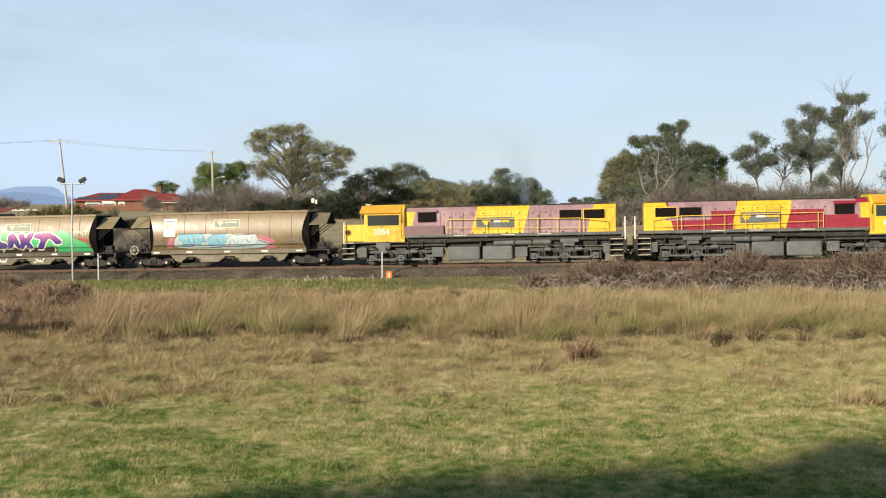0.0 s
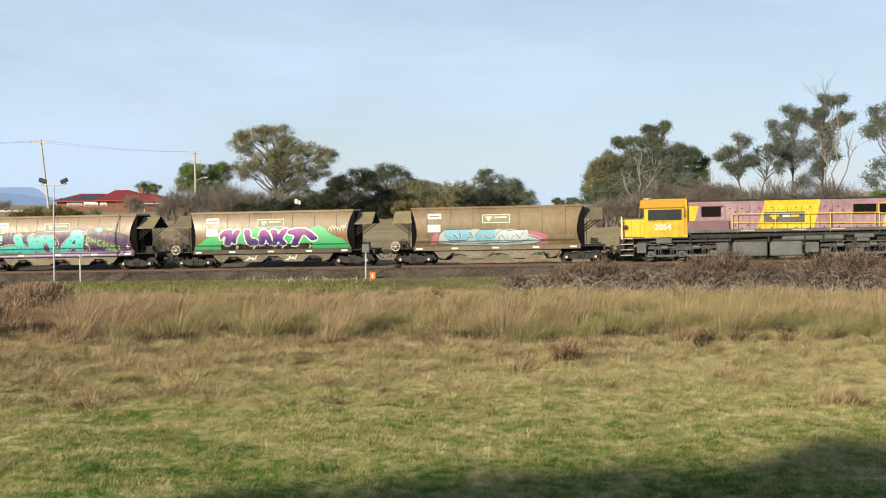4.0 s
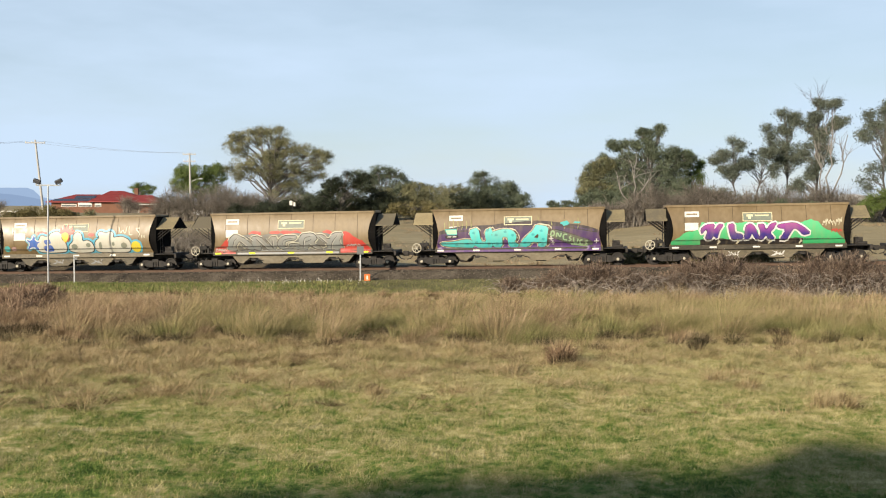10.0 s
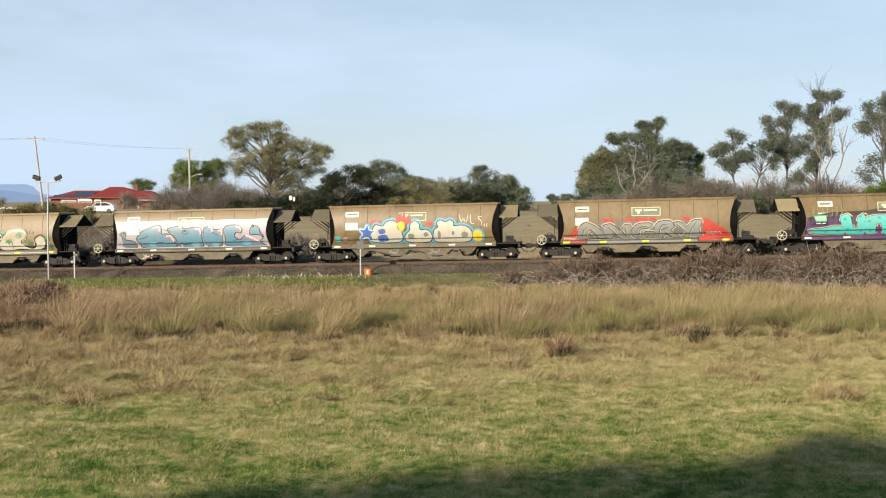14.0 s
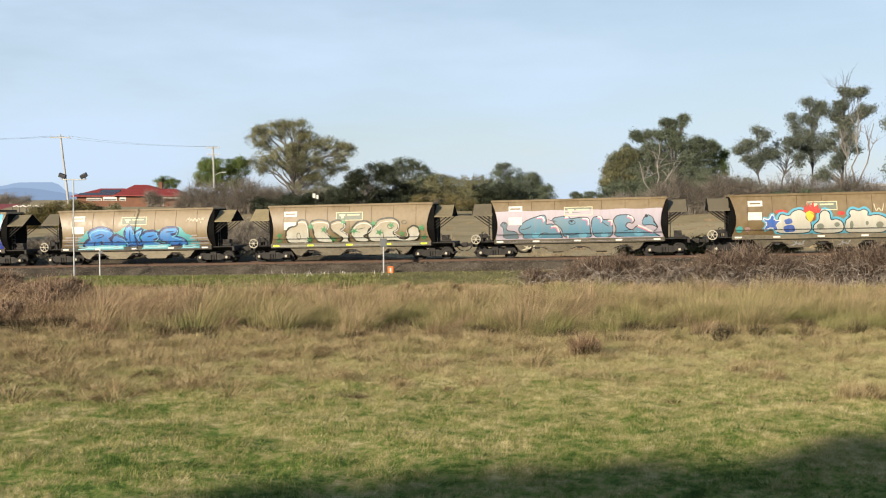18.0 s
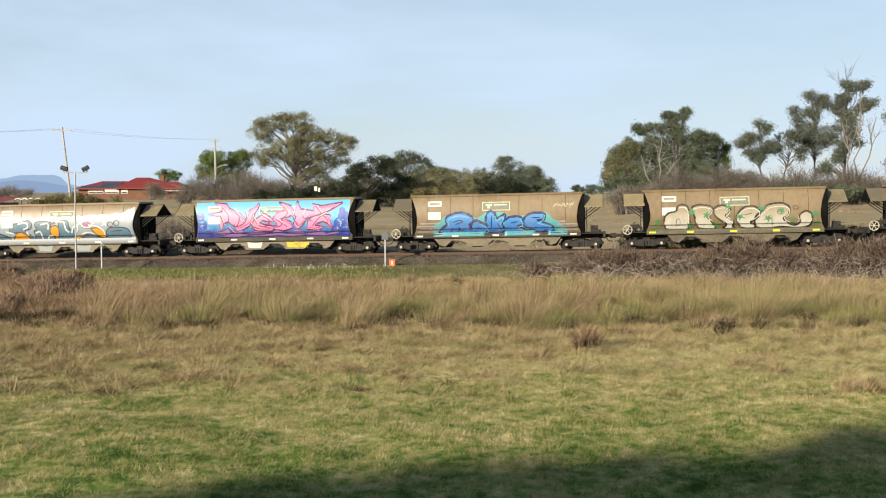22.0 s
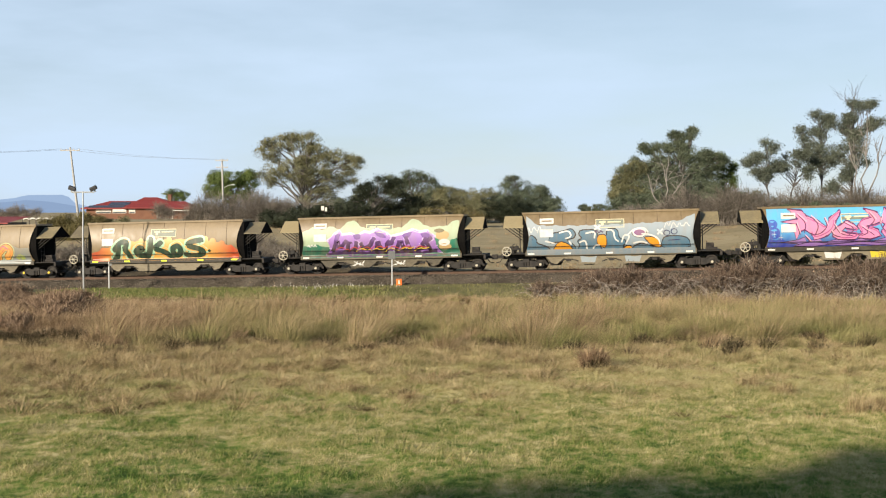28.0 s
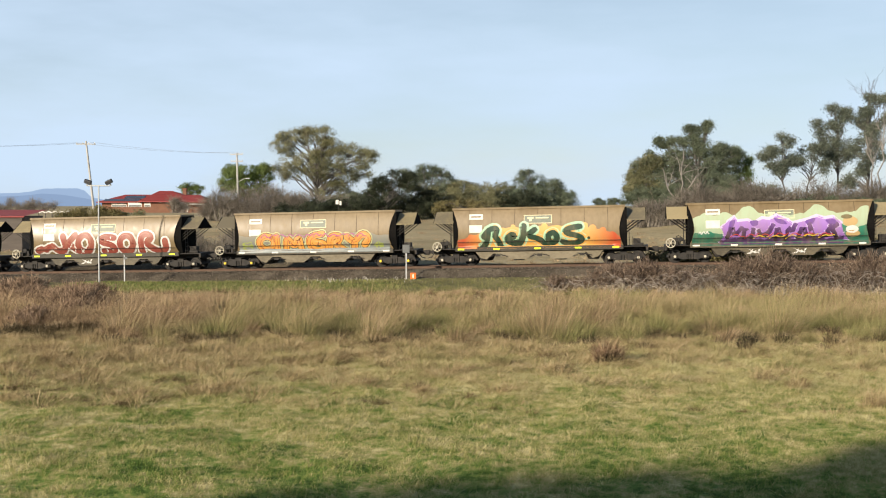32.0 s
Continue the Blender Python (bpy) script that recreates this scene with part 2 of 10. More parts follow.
M_STRAW = mat("bleached_short_grass", [(0.22, 0.205, 0.09), (0.38, 0.338, 0.16), (0.57, 0.50, 0.275)], 2.0, 7, 0.85, 0, 0, spread=0.14, island=0.15, spec=0.12, through_light=0.12)
M_TALL = mat("dry_tussock_blades", [(0.13, 0.12, 0.05), (0.27, 0.235, 0.105), (0.44, 0.37, 0.19)], 1.1, 4.0, 0.85, 0, 0, (1, 1, 1), 0.13, 0.15, spec=0.12, through_light=0.12, tip=((0.43, 0.315, 0.19), 0.25, 0.95))
M_THATCH = mat("dark_dead_thatch", [(0.04, 0.028, 0.015), (0.10, 0.065, 0.035), (0.19, 0.13, 0.075)], 0.4, 2.5, 0.9, 0, 0, island=0.35, spec=0.1)
M_PADDOCK = mat("tan_paddock_grass", [(0.20, 0.165, 0.098), (0.27, 0.225, 0.135), (0.34, 0.285, 0.175)], 0.15, 1.5, 0.9, 0, 0, island=0.1, spec=0.1)
M_RUSSET = mat("russet_dead_stalks", [(0.145, 0.095, 0.055), (0.33, 0.235, 0.142), (0.52, 0.39, 0.245)], 1.1, 4.0, 0.85, 0, 0, spread=0.13, island=0.15, spec=0.1, through_light=0.08)
M_RUSH = mat("green_rush_blades", [(0.095, 0.105, 0.034), (0.19, 0.195, 0.07), (0.33, 0.305, 0.13)], 1.1, 4.0, 0.8, 0, 0, spread=0.14, island=0.15, spec=0.12, through_light=0.12, tip=((0.36, 0.29, 0.15), 0.3, 0.95))
M_MATTED = mat("matted_dead_grass", [(0.12, 0.083, 0.043), (0.35, 0.265, 0.142), (0.56, 0.447, 0.265)], 2.2, 7.0, 0.9, 0, 0, spread=0.13, island=0.15, spec=0.1, through_light=0.08)

M_DRYFIELD = mat("bleached_paddock_soil_and_thatch", [(0.22, 0.182, 0.105), (0.31, 0.258, 0.155), (0.40, 0.335, 0.21)], 0.12, 1.2, 0.9, 0, 0.3, (0.5, 1.6, 1), 0.2, spec=0.1)

M_VERGE = mat("dull_olive_verge_soil", [(0.085, 0.08, 0.042), (0.145, 0.135, 0.068), (0.22, 0.195, 0.10)], 0.6, 5, 0.9, 0, 0.5, (1, 1, 1), 0.16, spec=0.1)
M_CESS = mat("dark_trackside_soil", [(0.045, 0.037, 0.026), (0.085, 0.07, 0.048), (0.14, 0.115, 0.08)], 0.5, 4, 0.9, 0, 0.5, (1, 1, 1), 0.2, spec=0.1)


FLIP = 1  # -1 builds a thing the other way round along x


class Build:
    """Gathers corners and faces for one mesh."""

    def __init__(self):
        self.v, self.f = [], []

    def add(self, verts, faces):
        o = len(self.v)
        self.v += [tuple(p) for p in verts]
        self.f += [tuple(i + o for i in f) for f in faces]
        return self

    def box(self, x0, x1, y0, y1, z0, z1, chamfer=0.0):
        """A box; chamfer bevels its edges."""
        if chamfer <= 0:
            return self.add(product((x0, x1), (y0, y1), (z0, z1)), [(0, 1, 3, 2), (4, 6, 7, 5), (0, 4, 5, 1), (2, 3, 7, 6), (0, 2, 6, 4), (1, 5, 7, 3)])
        c = min(chamfer, (x1 - x0) / 2.1, (y1 - y0) / 2.1, (z1 - z0) / 2.1)
        bm = bmesh.new()
        bmesh.ops.create_cube(bm, size=1.0)
        for p in bm.verts:
            p.co = ((x0 + x1) / 2 + p.co.x * (x1 - x0), (y0 + y1) / 2 + p.co.y * (y1 - y0), (z0 + z1) / 2 + p.co.z * (z1 - z0))
        bmesh.ops.bevel(bm, geom=bm.edges[:], offset=c, segments=2, affect="EDGES", profile=0.5)
        bm.verts.index_update()
        self.add([p.co[:] for p in bm.verts], [[p.index for p in f.verts] for f in bm.faces])
        bm.free()
        return self

    def tube(self, pts, r, n=8, r1=None, caps=True):
        pts = [Vector(p) for p in pts]
        r1 = r if r1 is None else r1
        rings = []
        for i, p in enumerate(pts):
            d = (pts[min(i + 1, len(pts) - 1)] - pts[max(i - 1, 0)]).normalized()
            a = d.cross(Vector((0, 0, 1)) if abs(d.z) < 0.9 else Vector((1, 0, 0))).normalized()
            b = d.cross(a)
            q = r + (r1 - r) * i / max(1, len(pts) - 1)
            rings.append([p + a * math.cos(2 * math.pi * k / n) * q + b * math.sin(2 * math.pi * k / n) * q for k in range(n)])
        faces = [(i * n + k, i * n + (k + 1) % n, (i + 1) * n + (k + 1) % n, (i + 1) * n + k) for i in range(len(pts) - 1) for k in range(n)]
        if caps:
            faces += [tuple(range(n))[::-1], tuple((len(pts) - 1) * n + k for k in range(n))]
        return self.add([p for ring in rings for p in ring], faces)

    def lathe(self, axis_pt, prof, n=20, axis="y"):
        """prof: (radius, along) rows turned about an axis through axis_pt."""
        vs = []
        for r, s in prof:
            for k in range(n):
                c, d = r * math.cos(2 * math.pi * k / n), r * math.sin(2 * math.pi * k / n)
                off = {"y": (c, s, d), "x": (s, c, d), "z": (c, d, s)}[axis]
                vs.append(tuple(axis_pt[i] + off[i] for i in range(3)))
        m = len(prof)
        fs = [(i * n + k, i * n + (k + 1) % n, (i + 1) * n + (k + 1) % n, (i + 1) * n + k) for i in range(m - 1) for k in range(n)]
        fs += [tuple(range(n)), tuple((m - 1) * n + k for k in range(n))]
        return self.add(vs, fs)

    def slab(self, outline, y0, y1):
        """An outline in x and z, given depth along y."""
        n = len(outline)
        vs = [(x, y0, z) for x, z in outline] + [(x, y1, z) for x, z in outline]
        return self.add(vs, [tuple(range(n)), tuple(range(2 * n - 1, n - 1, -1))] + [(k, k + n, (k + 1) % n + n, (k + 1) % n) for k in range(n)])

    def mesh(self, name, material, smooth=False):
        me = bpy.data.meshes.new(name)
        me.from_pydata([(x * FLIP, y, z) for x, y, z in self.v], [], self.f)
        bm = bmesh.new()
        bm.from_mesh(me)
        bmesh.ops.recalc_face_normals(bm, faces=bm.faces)
        bm.to_mesh(me)
        bm.free()
        me.materials.append(material)
        if smooth:
            me.shade_smooth()
        return me


def part(name, build, material, parent=None, label="", smooth=False, at=None, kind=""):
    me = build if isinstance(build, bpy.types.Mesh) else build.mesh(name, material, smooth)
    ob = new(name, me)
    if parent:
        ob.parent = parent
    if at:
        ob.location = (at[0] * FLIP, at[1], at[2])
    return tagged(ob, label, kind=kind)


def big_mesh(name, co, faces, material, smooth=False):
    """A mesh from arrays: corners (n, 3), faces (m, 3 or 4)."""
    me = bpy.data.meshes.new(name)
    co, faces = np.asarray(co, np.float32), np.asarray(faces, np.int32)
    m, k = faces.shape
    me.vertices.add(len(co))
    me.vertices.foreach_set("co", co.ravel())
    me.loops.add(m * k)
    me.loops.foreach_set("vertex_index", faces.ravel())
    me.polygons.add(m)
    me.polygons.foreach_set("loop_start", np.arange(0, m * k, k, dtype=np.int32))
    me.update(calc_edges=True)
    me.materials.append(material)
    if smooth:
        me.shade_smooth()
    return me


# ---- the lie of the land ----
TRACK_TURN = math.atan(0.127)  # the track comes nearer towards the right
TD = np.array([math.cos(TRACK_TURN), -math.sin(TRACK_TURN)])
TN = np.array([-math.sin(TRACK_TURN), -math.cos(TRACK_TURN)])  # from the track towards the viewer
TRACK_Y, GRADE = 67.3 + 1.32, 0.0225
HALF_GAUGE = 0.5335


def track(d, q=0.0, h=0.0):
    """A place d metres along the track, q metres nearer the viewer than its middle, h above the rails."""
    return Vector((d * TD[0] + q * TN[0], TRACK_Y + d * TD[1] + q * TN[1], rail_z(d) + h))


def rail_z(d):
    return 0.98 + GRADE * d


def smoothstep(a, b, x):
    s = np.clip((x - a) / (b - a), 0, 1)
    return s * s * (3 - 2 * s)


rough = np.random.default_rng(23)
HUMMOCKS = [(0.007 + 0.006 * L / 2.6, 6.283 / L * math.cos(a), 6.283 / L * math.sin(a), p) for L, a, p in zip(rough.uniform(0.9, 3.2, 14), rough.uniform(0, 3.14, 14), rough.uniform(0, 6.28, 14))]


def ground_z(x, y):
    """Height of the ground."""
    x, y = np.asarray(x, float), np.asarray(y, float)
    d = x * TD[0] + (y - TRACK_Y) * TD[1]
    q = x * TN[0] + (y - TRACK_Y) * TN[1]
    dd = np.clip(d, -60, 60)
    bed = 0.98 + GRADE * dd - 0.62
    field = 0.05 * np.sin(x * 0.31 + 1.3) * np.sin(y * 0.27) + 0.03 * np.sin(x * 0.9 + y * 0.7)
    hummock = sum(a * np.sin(x * kx + y * ky + p) for a, kx, ky, p in HUMMOCKS)
    field = field + hummock * smoothstep(62, 50, y) * smoothstep(2, 14, y) * smoothstep(60, 40, np.abs(x))
    near = field + (bed - field) * smoothstep(6.5, 3.2, q)
    back = bed + (3.35 - bed) * smoothstep(-3.5, -95 + 47 * smoothstep(-5, 25, d), q) - 0.35 * smoothstep(-110, -200, q)
    back = back + 0.7 * smoothstep(-2.9, -5.0, q) * smoothstep(2, -12, d) * smoothstep(-60, -12, q)
    z = np.where(q > 0, near, back)
    return z - 1.3 * smoothstep(-400, -3500, q)


def sheet_axis(fine0, fine1, step, out0, out1):
    a = list(np.arange(fine0, fine1 + 1e-6, step))
    s, lo = step, [fine0]
    while lo[-1] > out0:
        s *= 1.35
        lo.append(lo[-1] - s)
    s, hi = step, [fine1]
    while hi[-1] < out1:
        s *= 1.35
        hi.append(hi[-1] + s)
    return np.array(sorted(set(lo[1:])) + a + hi[1:])


gx, gy = sheet_axis(-30, 30, 0.4, -3500, 3500), sheet_axis(13, 76, 0.32, -900, 4300)
GX, GY = np.meshgrid(gx, gy)
nx, ny = len(gx), len(gy)
idx = np.arange(nx * ny).reshape(ny, nx)
ground = tagged(new("ground", big_mesh("ground", np.stack([GX, GY, ground_z(GX, GY)], -1).reshape(-1, 3),
                np.stack([idx[:-1, :-1], idx[:-1, 1:], idx[1:, 1:], idx[1:, :-1]], -1).reshape(-1, 4), M_SWARD, True)),
                "rough winter pasture with green and straw patches", "pasture", kind="structure")

# beyond the line the sward is bleached tan
ground.data.materials.append(M_DRYFIELD)
# a darker strip of soil runs just behind the track
ground.data.materials.append(M_CESS)
ground.data.materials.append(M_VERGE)
fx, fy = (GX[:-1, :-1] + GX[1:, 1:]) / 2, (GY[:-1, :-1] + GY[1:, 1:]) / 2
fq = fx * TN[0] + (fy - TRACK_Y) * TN[1]
ground.data.polygons.foreach_set("material_index", np.where(fq > 9.5 + 0.8 * np.sin(fx * 0.7), 0, np.where(fq > -1.2, 3, np.where(fq > -8.0 + 1.5 * np.sin(fx * 0.9), 2, 1))).astype(np.int32).ravel())
ground.data.update()

# railway bed: ballast, sleepers and two rails
b = Build()
prof = [(2.75, -0.66), (1.75, -0.22), (1.35, -0.175), (-1.35, -0.175), (-1.75, -0.22), (-2.75, -0.66)]
steps = list(np.arange(-75, 75.1, 0.5))
rows = []
for k, d in enumerate(steps):
    for q, h in prof:
        rows.append(track(d, q + 0.06 * noise.noise((d * 1.3, q, 0)), h + 0.03 * noise.noise((d * 2, q * 3, 5))))
n = len(prof)
b.add(rows, [(k * n + i, k * n + i + 1, (k + 1) * n + i + 1, (k + 1) * n + i) for k in range(len(steps) - 1) for i in range(n - 1)])
railway = tagged(part("railway_track", b, M_BALLAST), "single railway line on grey-brown stone ballast", "railway", kind="structure")
for side in (1, -1):
    b = Build()
    q = side * HALF_GAUGE
    ring = [(q - 0.06, -0.15), (q - 0.06, -0.13), (q - 0.015, -0.11), (q - 0.015, -0.04), (q - 0.035, -0.025), (q - 0.03, 0.0),
            (q + 0.03, 0.0), (q + 0.035, -0.025), (q + 0.015, -0.04), (q + 0.015, -0.11), (q + 0.06, -0.13), (q + 0.06, -0.15)]
    for a, e in zip(np.arange(-75, 75, 25.0), np.arange(-50, 76, 25.0)):
        k = len(ring)
        b.add([track(a, *p) for p in ring] + [track(e, *p) for p in ring], [(i, (i + 1) % k, (i + 1) % k + k, i + k) for i in range(k)])
    part("rail", b, M_RUST, railway, "rusty steel rail with a worn head")
b = Build().box(-0.115, 0.115, -1.07, 1.07, -0.25, -0.145, 0.01)
sleeper_mesh = b.mesh("sleeper", M_SLEEPER)
for k in range(150):
    ob = part("sleeper", sleeper_mesh, None, railway)
    d = -50 + k * 0.66
    ob.matrix_basis = Matrix.LocRotScale(track(d), Euler((0, -math.atan(GRADE), -TRACK_TURN + random.uniform(-0.01, 0.01))), None)

# loose stones on the ballast shoulders
STONES = np.random.default_rng(5)
n = 9000
d, q = STONES.uniform(-36, 36, n), STONES.uniform(0.2, 2.9, n)
h = np.interp(q, [0, 1.35, 1.75, 2.75, 2.9], [-0.17, -0.17, -0.22, -0.66, -0.68])
mid = np.stack([d * TD[0] + q * TN[0], TRACK_Y + d * TD[1] + q * TN[1], 0.98 + GRADE * d + h + 0.012], 1)
corner = np.array([(1, 0, 0), (-1, 0, 0), (0, 1, 0), (0, -1, 0), (0, 0, 1), (0, 0, -1)], float)
co = (mid[:, None] + corner[None] * STONES.uniform(0.02, 0.055, (n, 6, 1)) + STONES.normal(0, 0.008, (n, 6, 3))).reshape(-1, 3)
f = (np.arange(n)[:, None, None] * 6 + np.array([[0, 2, 4], [2, 1, 4], [1, 3, 4], [3, 0, 4], [2, 0, 5], [1, 2, 5], [3, 1, 5], [0, 3, 5]])[None]).reshape(-1, 3)
tagged(new("ballast_stones", big_mesh("ballast_stones", co, f, M_STONE)), "loose grey-brown ballast stones along the rails", "stones", kind="stuff")
# ---- coal hopper wagons ----
PITCH = 14.1
SIDE = [(1.14, 1.06), (1.35, 1.20), (1.6, 1.29), (1.85, 1.335), (2.1, 1.35), (2.4, 1.335), (2.7, 1.29), (3.0, 1.21), (3.25, 1.12), (3.47, 1.02)]
ENDS = [(1.14, 5.10), (1.4, 4.98), (1.8, 4.88), (2.2, 4.87), (2.7, 4.96), (3.1, 5.09), (3.47, 5.24)]


def lerp_rows(rows, z):
    return float(np.interp(z, [r[0] for r in rows], [r[1] for r in rows]))


BULGE = np.polyfit([r[0] for r in SIDE], [r[1] for r in SIDE], 4)  # a smooth barrel through the rows above


def half_width(z):
    return float(np.polyval(BULGE, z))


def end_x(z):
    return lerp_rows(ENDS, z)


def face_plate(x0, x1, z0, z1, off=0.012, nx=2, nz=3):
    """A thin plate that lies on the curved near side of a wagon."""
    b = Build()
    pts = [[(x0 + (x1 - x0) * i / nx, -half_width(z0 + (z1 - z0) * k / nz) - o, z0 + (z1 - z0) * k / nz) for k in range(nz + 1) for i in range(nx + 1)] for o in (off, -0.01)]
    w, m = nx + 1, (nx + 1) * (nz + 1)
    fs = [(k * w + i, k * w + i + 1, (k + 1) * w + i + 1, (k + 1) * w + i) for k in range(nz) for i in range(nx)]
    edge = [i for i in range(w)] + [k * w + nx for k in range(1, nz + 1)] + [nz * w + i for i in range(nx - 1, -1, -1)] + [k * w for k in range(nz - 1, 0, -1)]
    rim = [(a, c, c + m, a + m) for a, c in zip(edge, edge[1:] + edge[:1])]
    return b.add(pts[0] + pts[1], fs + rim)


def wheel_build(r):
    b = Build()
    for s in (-1, 1):
        prof = [(0.10, s * 0.42), (0.12, s * 0.47), (r * 0.78, s * 0.50), (r * 0.80, s * 0.47), (r + 0.028, s * 0.455), (r + 0.028, s * 0.485), (r, s * 0.49), (r, s * 0.60), (r * 0.82, s * 0.60), (r * 0.78, s * 0.555), (0.13, s * 0.58), (0.10, s * 0.62)]
        b.lathe((0, 0, 0), prof, 20)
        for k in range(4):
            a = k * math.pi / 2
            b.box(math.cos(a) * r * 0.5 - 0.03, math.cos(a) * r * 0.5 + 0.03, s * 0.57 - 0.015, s * 0.57 + 0.015, math.sin(a) * r * 0.5 - 0.03, math.sin(a) * r * 0.5 + 0.03)
    return b.tube([(0, -0.75, 0), (0, 0.75, 0)], 0.065, 10)


WHEEL_R = 0.38
wheel_mesh = wheel_build(WHEEL_R).mesh("wheelset", M_GRIME)
loco_wheel_mesh = wheel_build(0.475).mesh("wheelset", M_GRIME)


def bogie(parent, x, cap, axles=(-0.88, 0.88), r=WHEEL_R, mesh=None, frame_mat=None, height=0.62):
    """A bogie with side frames, springs, axle boxes and its wheelsets."""
    w = axles[-1]
    b = Build()
    for s in (-1, 1):
        o = [(-w - 0.22, r + 0.08), (-w + 0.2, r + 0.12), (-0.42, height), (0.42, height), (w - 0.2, r + 0.12), (w + 0.22, r + 0.08), (w + 0.22, r - 0.1),
             (w - 0.2, r - 0.08), (0.5, 0.22), (-0.5, 0.22), (-w + 0.2, r - 0.08), (-w - 0.22, r - 0.1)]
        b.slab(o, s * 0.80, s * 0.92)
    b.box(-0.2, 0.2, -0.95, 0.95, height - 0.12, height + 0.1, 0.02)
    bo = part("bogie", b, frame_mat or M_GRIME, parent, at=(x, 0, 0))
    for s, dx in product((-1, 1), (-0.16, 0.0, 0.16)):
        part("spring", Build().tube([(dx, s * 0.93, 0.24), (dx, s * 0.93, 0.52)], 0.055, 7), M_GRIME, bo)
    for a in axles:
        for s in (-1, 1):
            part("axle_box", Build().box(a - 0.13, a + 0.13, s * 0.86 - 0.1, s * 0.86 + 0.1, r - 0.13, r + 0.13, 0.02), M_GRIME, bo)
            part("bearing_cap", Build().lathe((a, s * 0.975, r), [(0.02, -s * 0.03), (0.085, -s * 0.02), (0.085, s * 0.01), (0.06, s * 0.03)], 10), cap, bo, "pale bearing cap on the axle end")
        part("wheelset", mesh or wheel_mesh, None, bo, at=(a, 0, r))
    for s in (-1, 1):
        b = Build()
        b.box(s * (w + 0.4) - 0.06, s * (w + 0.4) + 0.06, -0.75, 0.75, r - 0.05, r + 0.08, 0.02)
        part("brake_beam", b, M_GRIME, bo)
    return bo


def truck(parent, x):
    """A three-axle locomotive bogie: top beam, pedestals, coil springs, equaliser bars, brake gear."""
    r, axles = 0.475, (-1.85, 0.0, 1.85)
    b = Build()
    for s in (-1, 1):
        o = [(-2.45, 0.80), (-2.35, 0.92), (-1.3, 0.95), (-0.9, 0.84), (-0.5, 0.95), (0.5, 0.95), (0.9, 0.84), (1.3, 0.95), (2.35, 0.92), (2.45, 0.80), (1.4, 0.74), (0.9, 0.70), (-0.9, 0.70), (-1.4, 0.74)]
        b.slab(o, s * 0.94, s * 1.04)
    b.box(-2.5, -2.38, -0.95, 0.95, 0.6, 0.85, 0.02).box(2.38, 2.5, -0.95, 0.95, 0.6, 0.85, 0.02).box(-0.3, 0.3, -0.9, 0.9, 0.8, 1.05)
    tr = part("bogie", b, M_TRUCK, parent, "oily three-axle bogie", at=(x, 0, 0))
    # motor block stretched into a dark fill for the shade under the frame
    part("traction_motor", Build().box(-2.4, 2.4, -0.42, 0.42, 0.12, 0.95, 0.08), M_GRIME, tr)
    for a in axles:
        part("wheelset", loco_wheel_mesh, None, tr, at=(a, 0, r))
        for s in (-1, 1):
            part("axle_box", Build().box(a - 0.19, a + 0.19, s * 0.93 - 0.13, s * 0.93 + 0.13, r - 0.2, r + 0.17, 0.03), M_FRAME, tr, "dusty grey axle box")
            for e in (-0.33, 0.23):
                part("pedestal", Build().box(a + e, a + e + 0.1, s * 0.95 - 0.08, s * 0.95 + 0.08, 0.3, 0.8, 0.015), M_TRUCK, tr)
            part("bearing_cap", Build().lathe((a, s * 1.06, r), [(0.03, -s * 0.02), (0.12, -s * 0.01), (0.12, s * 0.015), (0.06, s * 0.04)], 12), M_TRUCK, tr)
            part("wear_plate", Build().box(a - 0.16, a + 0.16, s * 0.95 - 0.06, s * 0.95 + 0.06, 0.14, 0.2, 0.01), M_FRAME, tr)
    for s, c in product((-1, 1), (-0.93, 0.93)):
        part("equaliser_bar", Build().slab([(c - 0.85, 0.56), (c - 0.55, 0.42), (c + 0.55, 0.42), (c + 0.85, 0.56), (c + 0.85, 0.47), (c + 0.55, 0.32), (c - 0.55, 0.32), (c - 0.85, 0.47)], s * 1.05, s * 1.10), M_FRAME, tr, "dusty grey equaliser bar")
        for dx in (-0.3, 0.3):
            sp = Build()
            for k in range(4):
                sp.lathe((c + dx, s * 1.0, 0.45 + 0.075 * k), [(0.06, -0.02), (0.1, 0.0), (0.06, 0.02)], 9, "z")
            part("spring", sp.tube([(c + dx, s * 1.0, 0.4), (c + dx, s * 1.0, 0.76)], 0.05, 7), M_TRUCK, tr)
        part("brake_cylinder", Build().lathe((c + 0.05 * s, s * 1.12, 0.86), [(0.04, -0.26), (0.12, -0.24), (0.12, 0.14), (0.05, 0.2), (0.03, 0.36)], 12, "x"), M_FRAME, tr, "grey brake cylinder")
        part("brake_lever", Build().tube([(c + 0.36, s * 1.12, 0.84), (c + 0.5, s * 1.08, 0.35)], 0.03, 6).tube([(c - 0.5, s * 1.08, 0.30), (c + 0.5, s * 1.08, 0.33)], 0.02, 6), M_TRUCK, tr)
        part("sand_pipe", Build().tube([(c - 0.35, s * 1.1, 1.2), (c - 0.42, s * 1.08, 0.7), (c - 0.5, s * 0.9, 0.2)], 0.018, 5), M_FRAME, tr)
    return tr


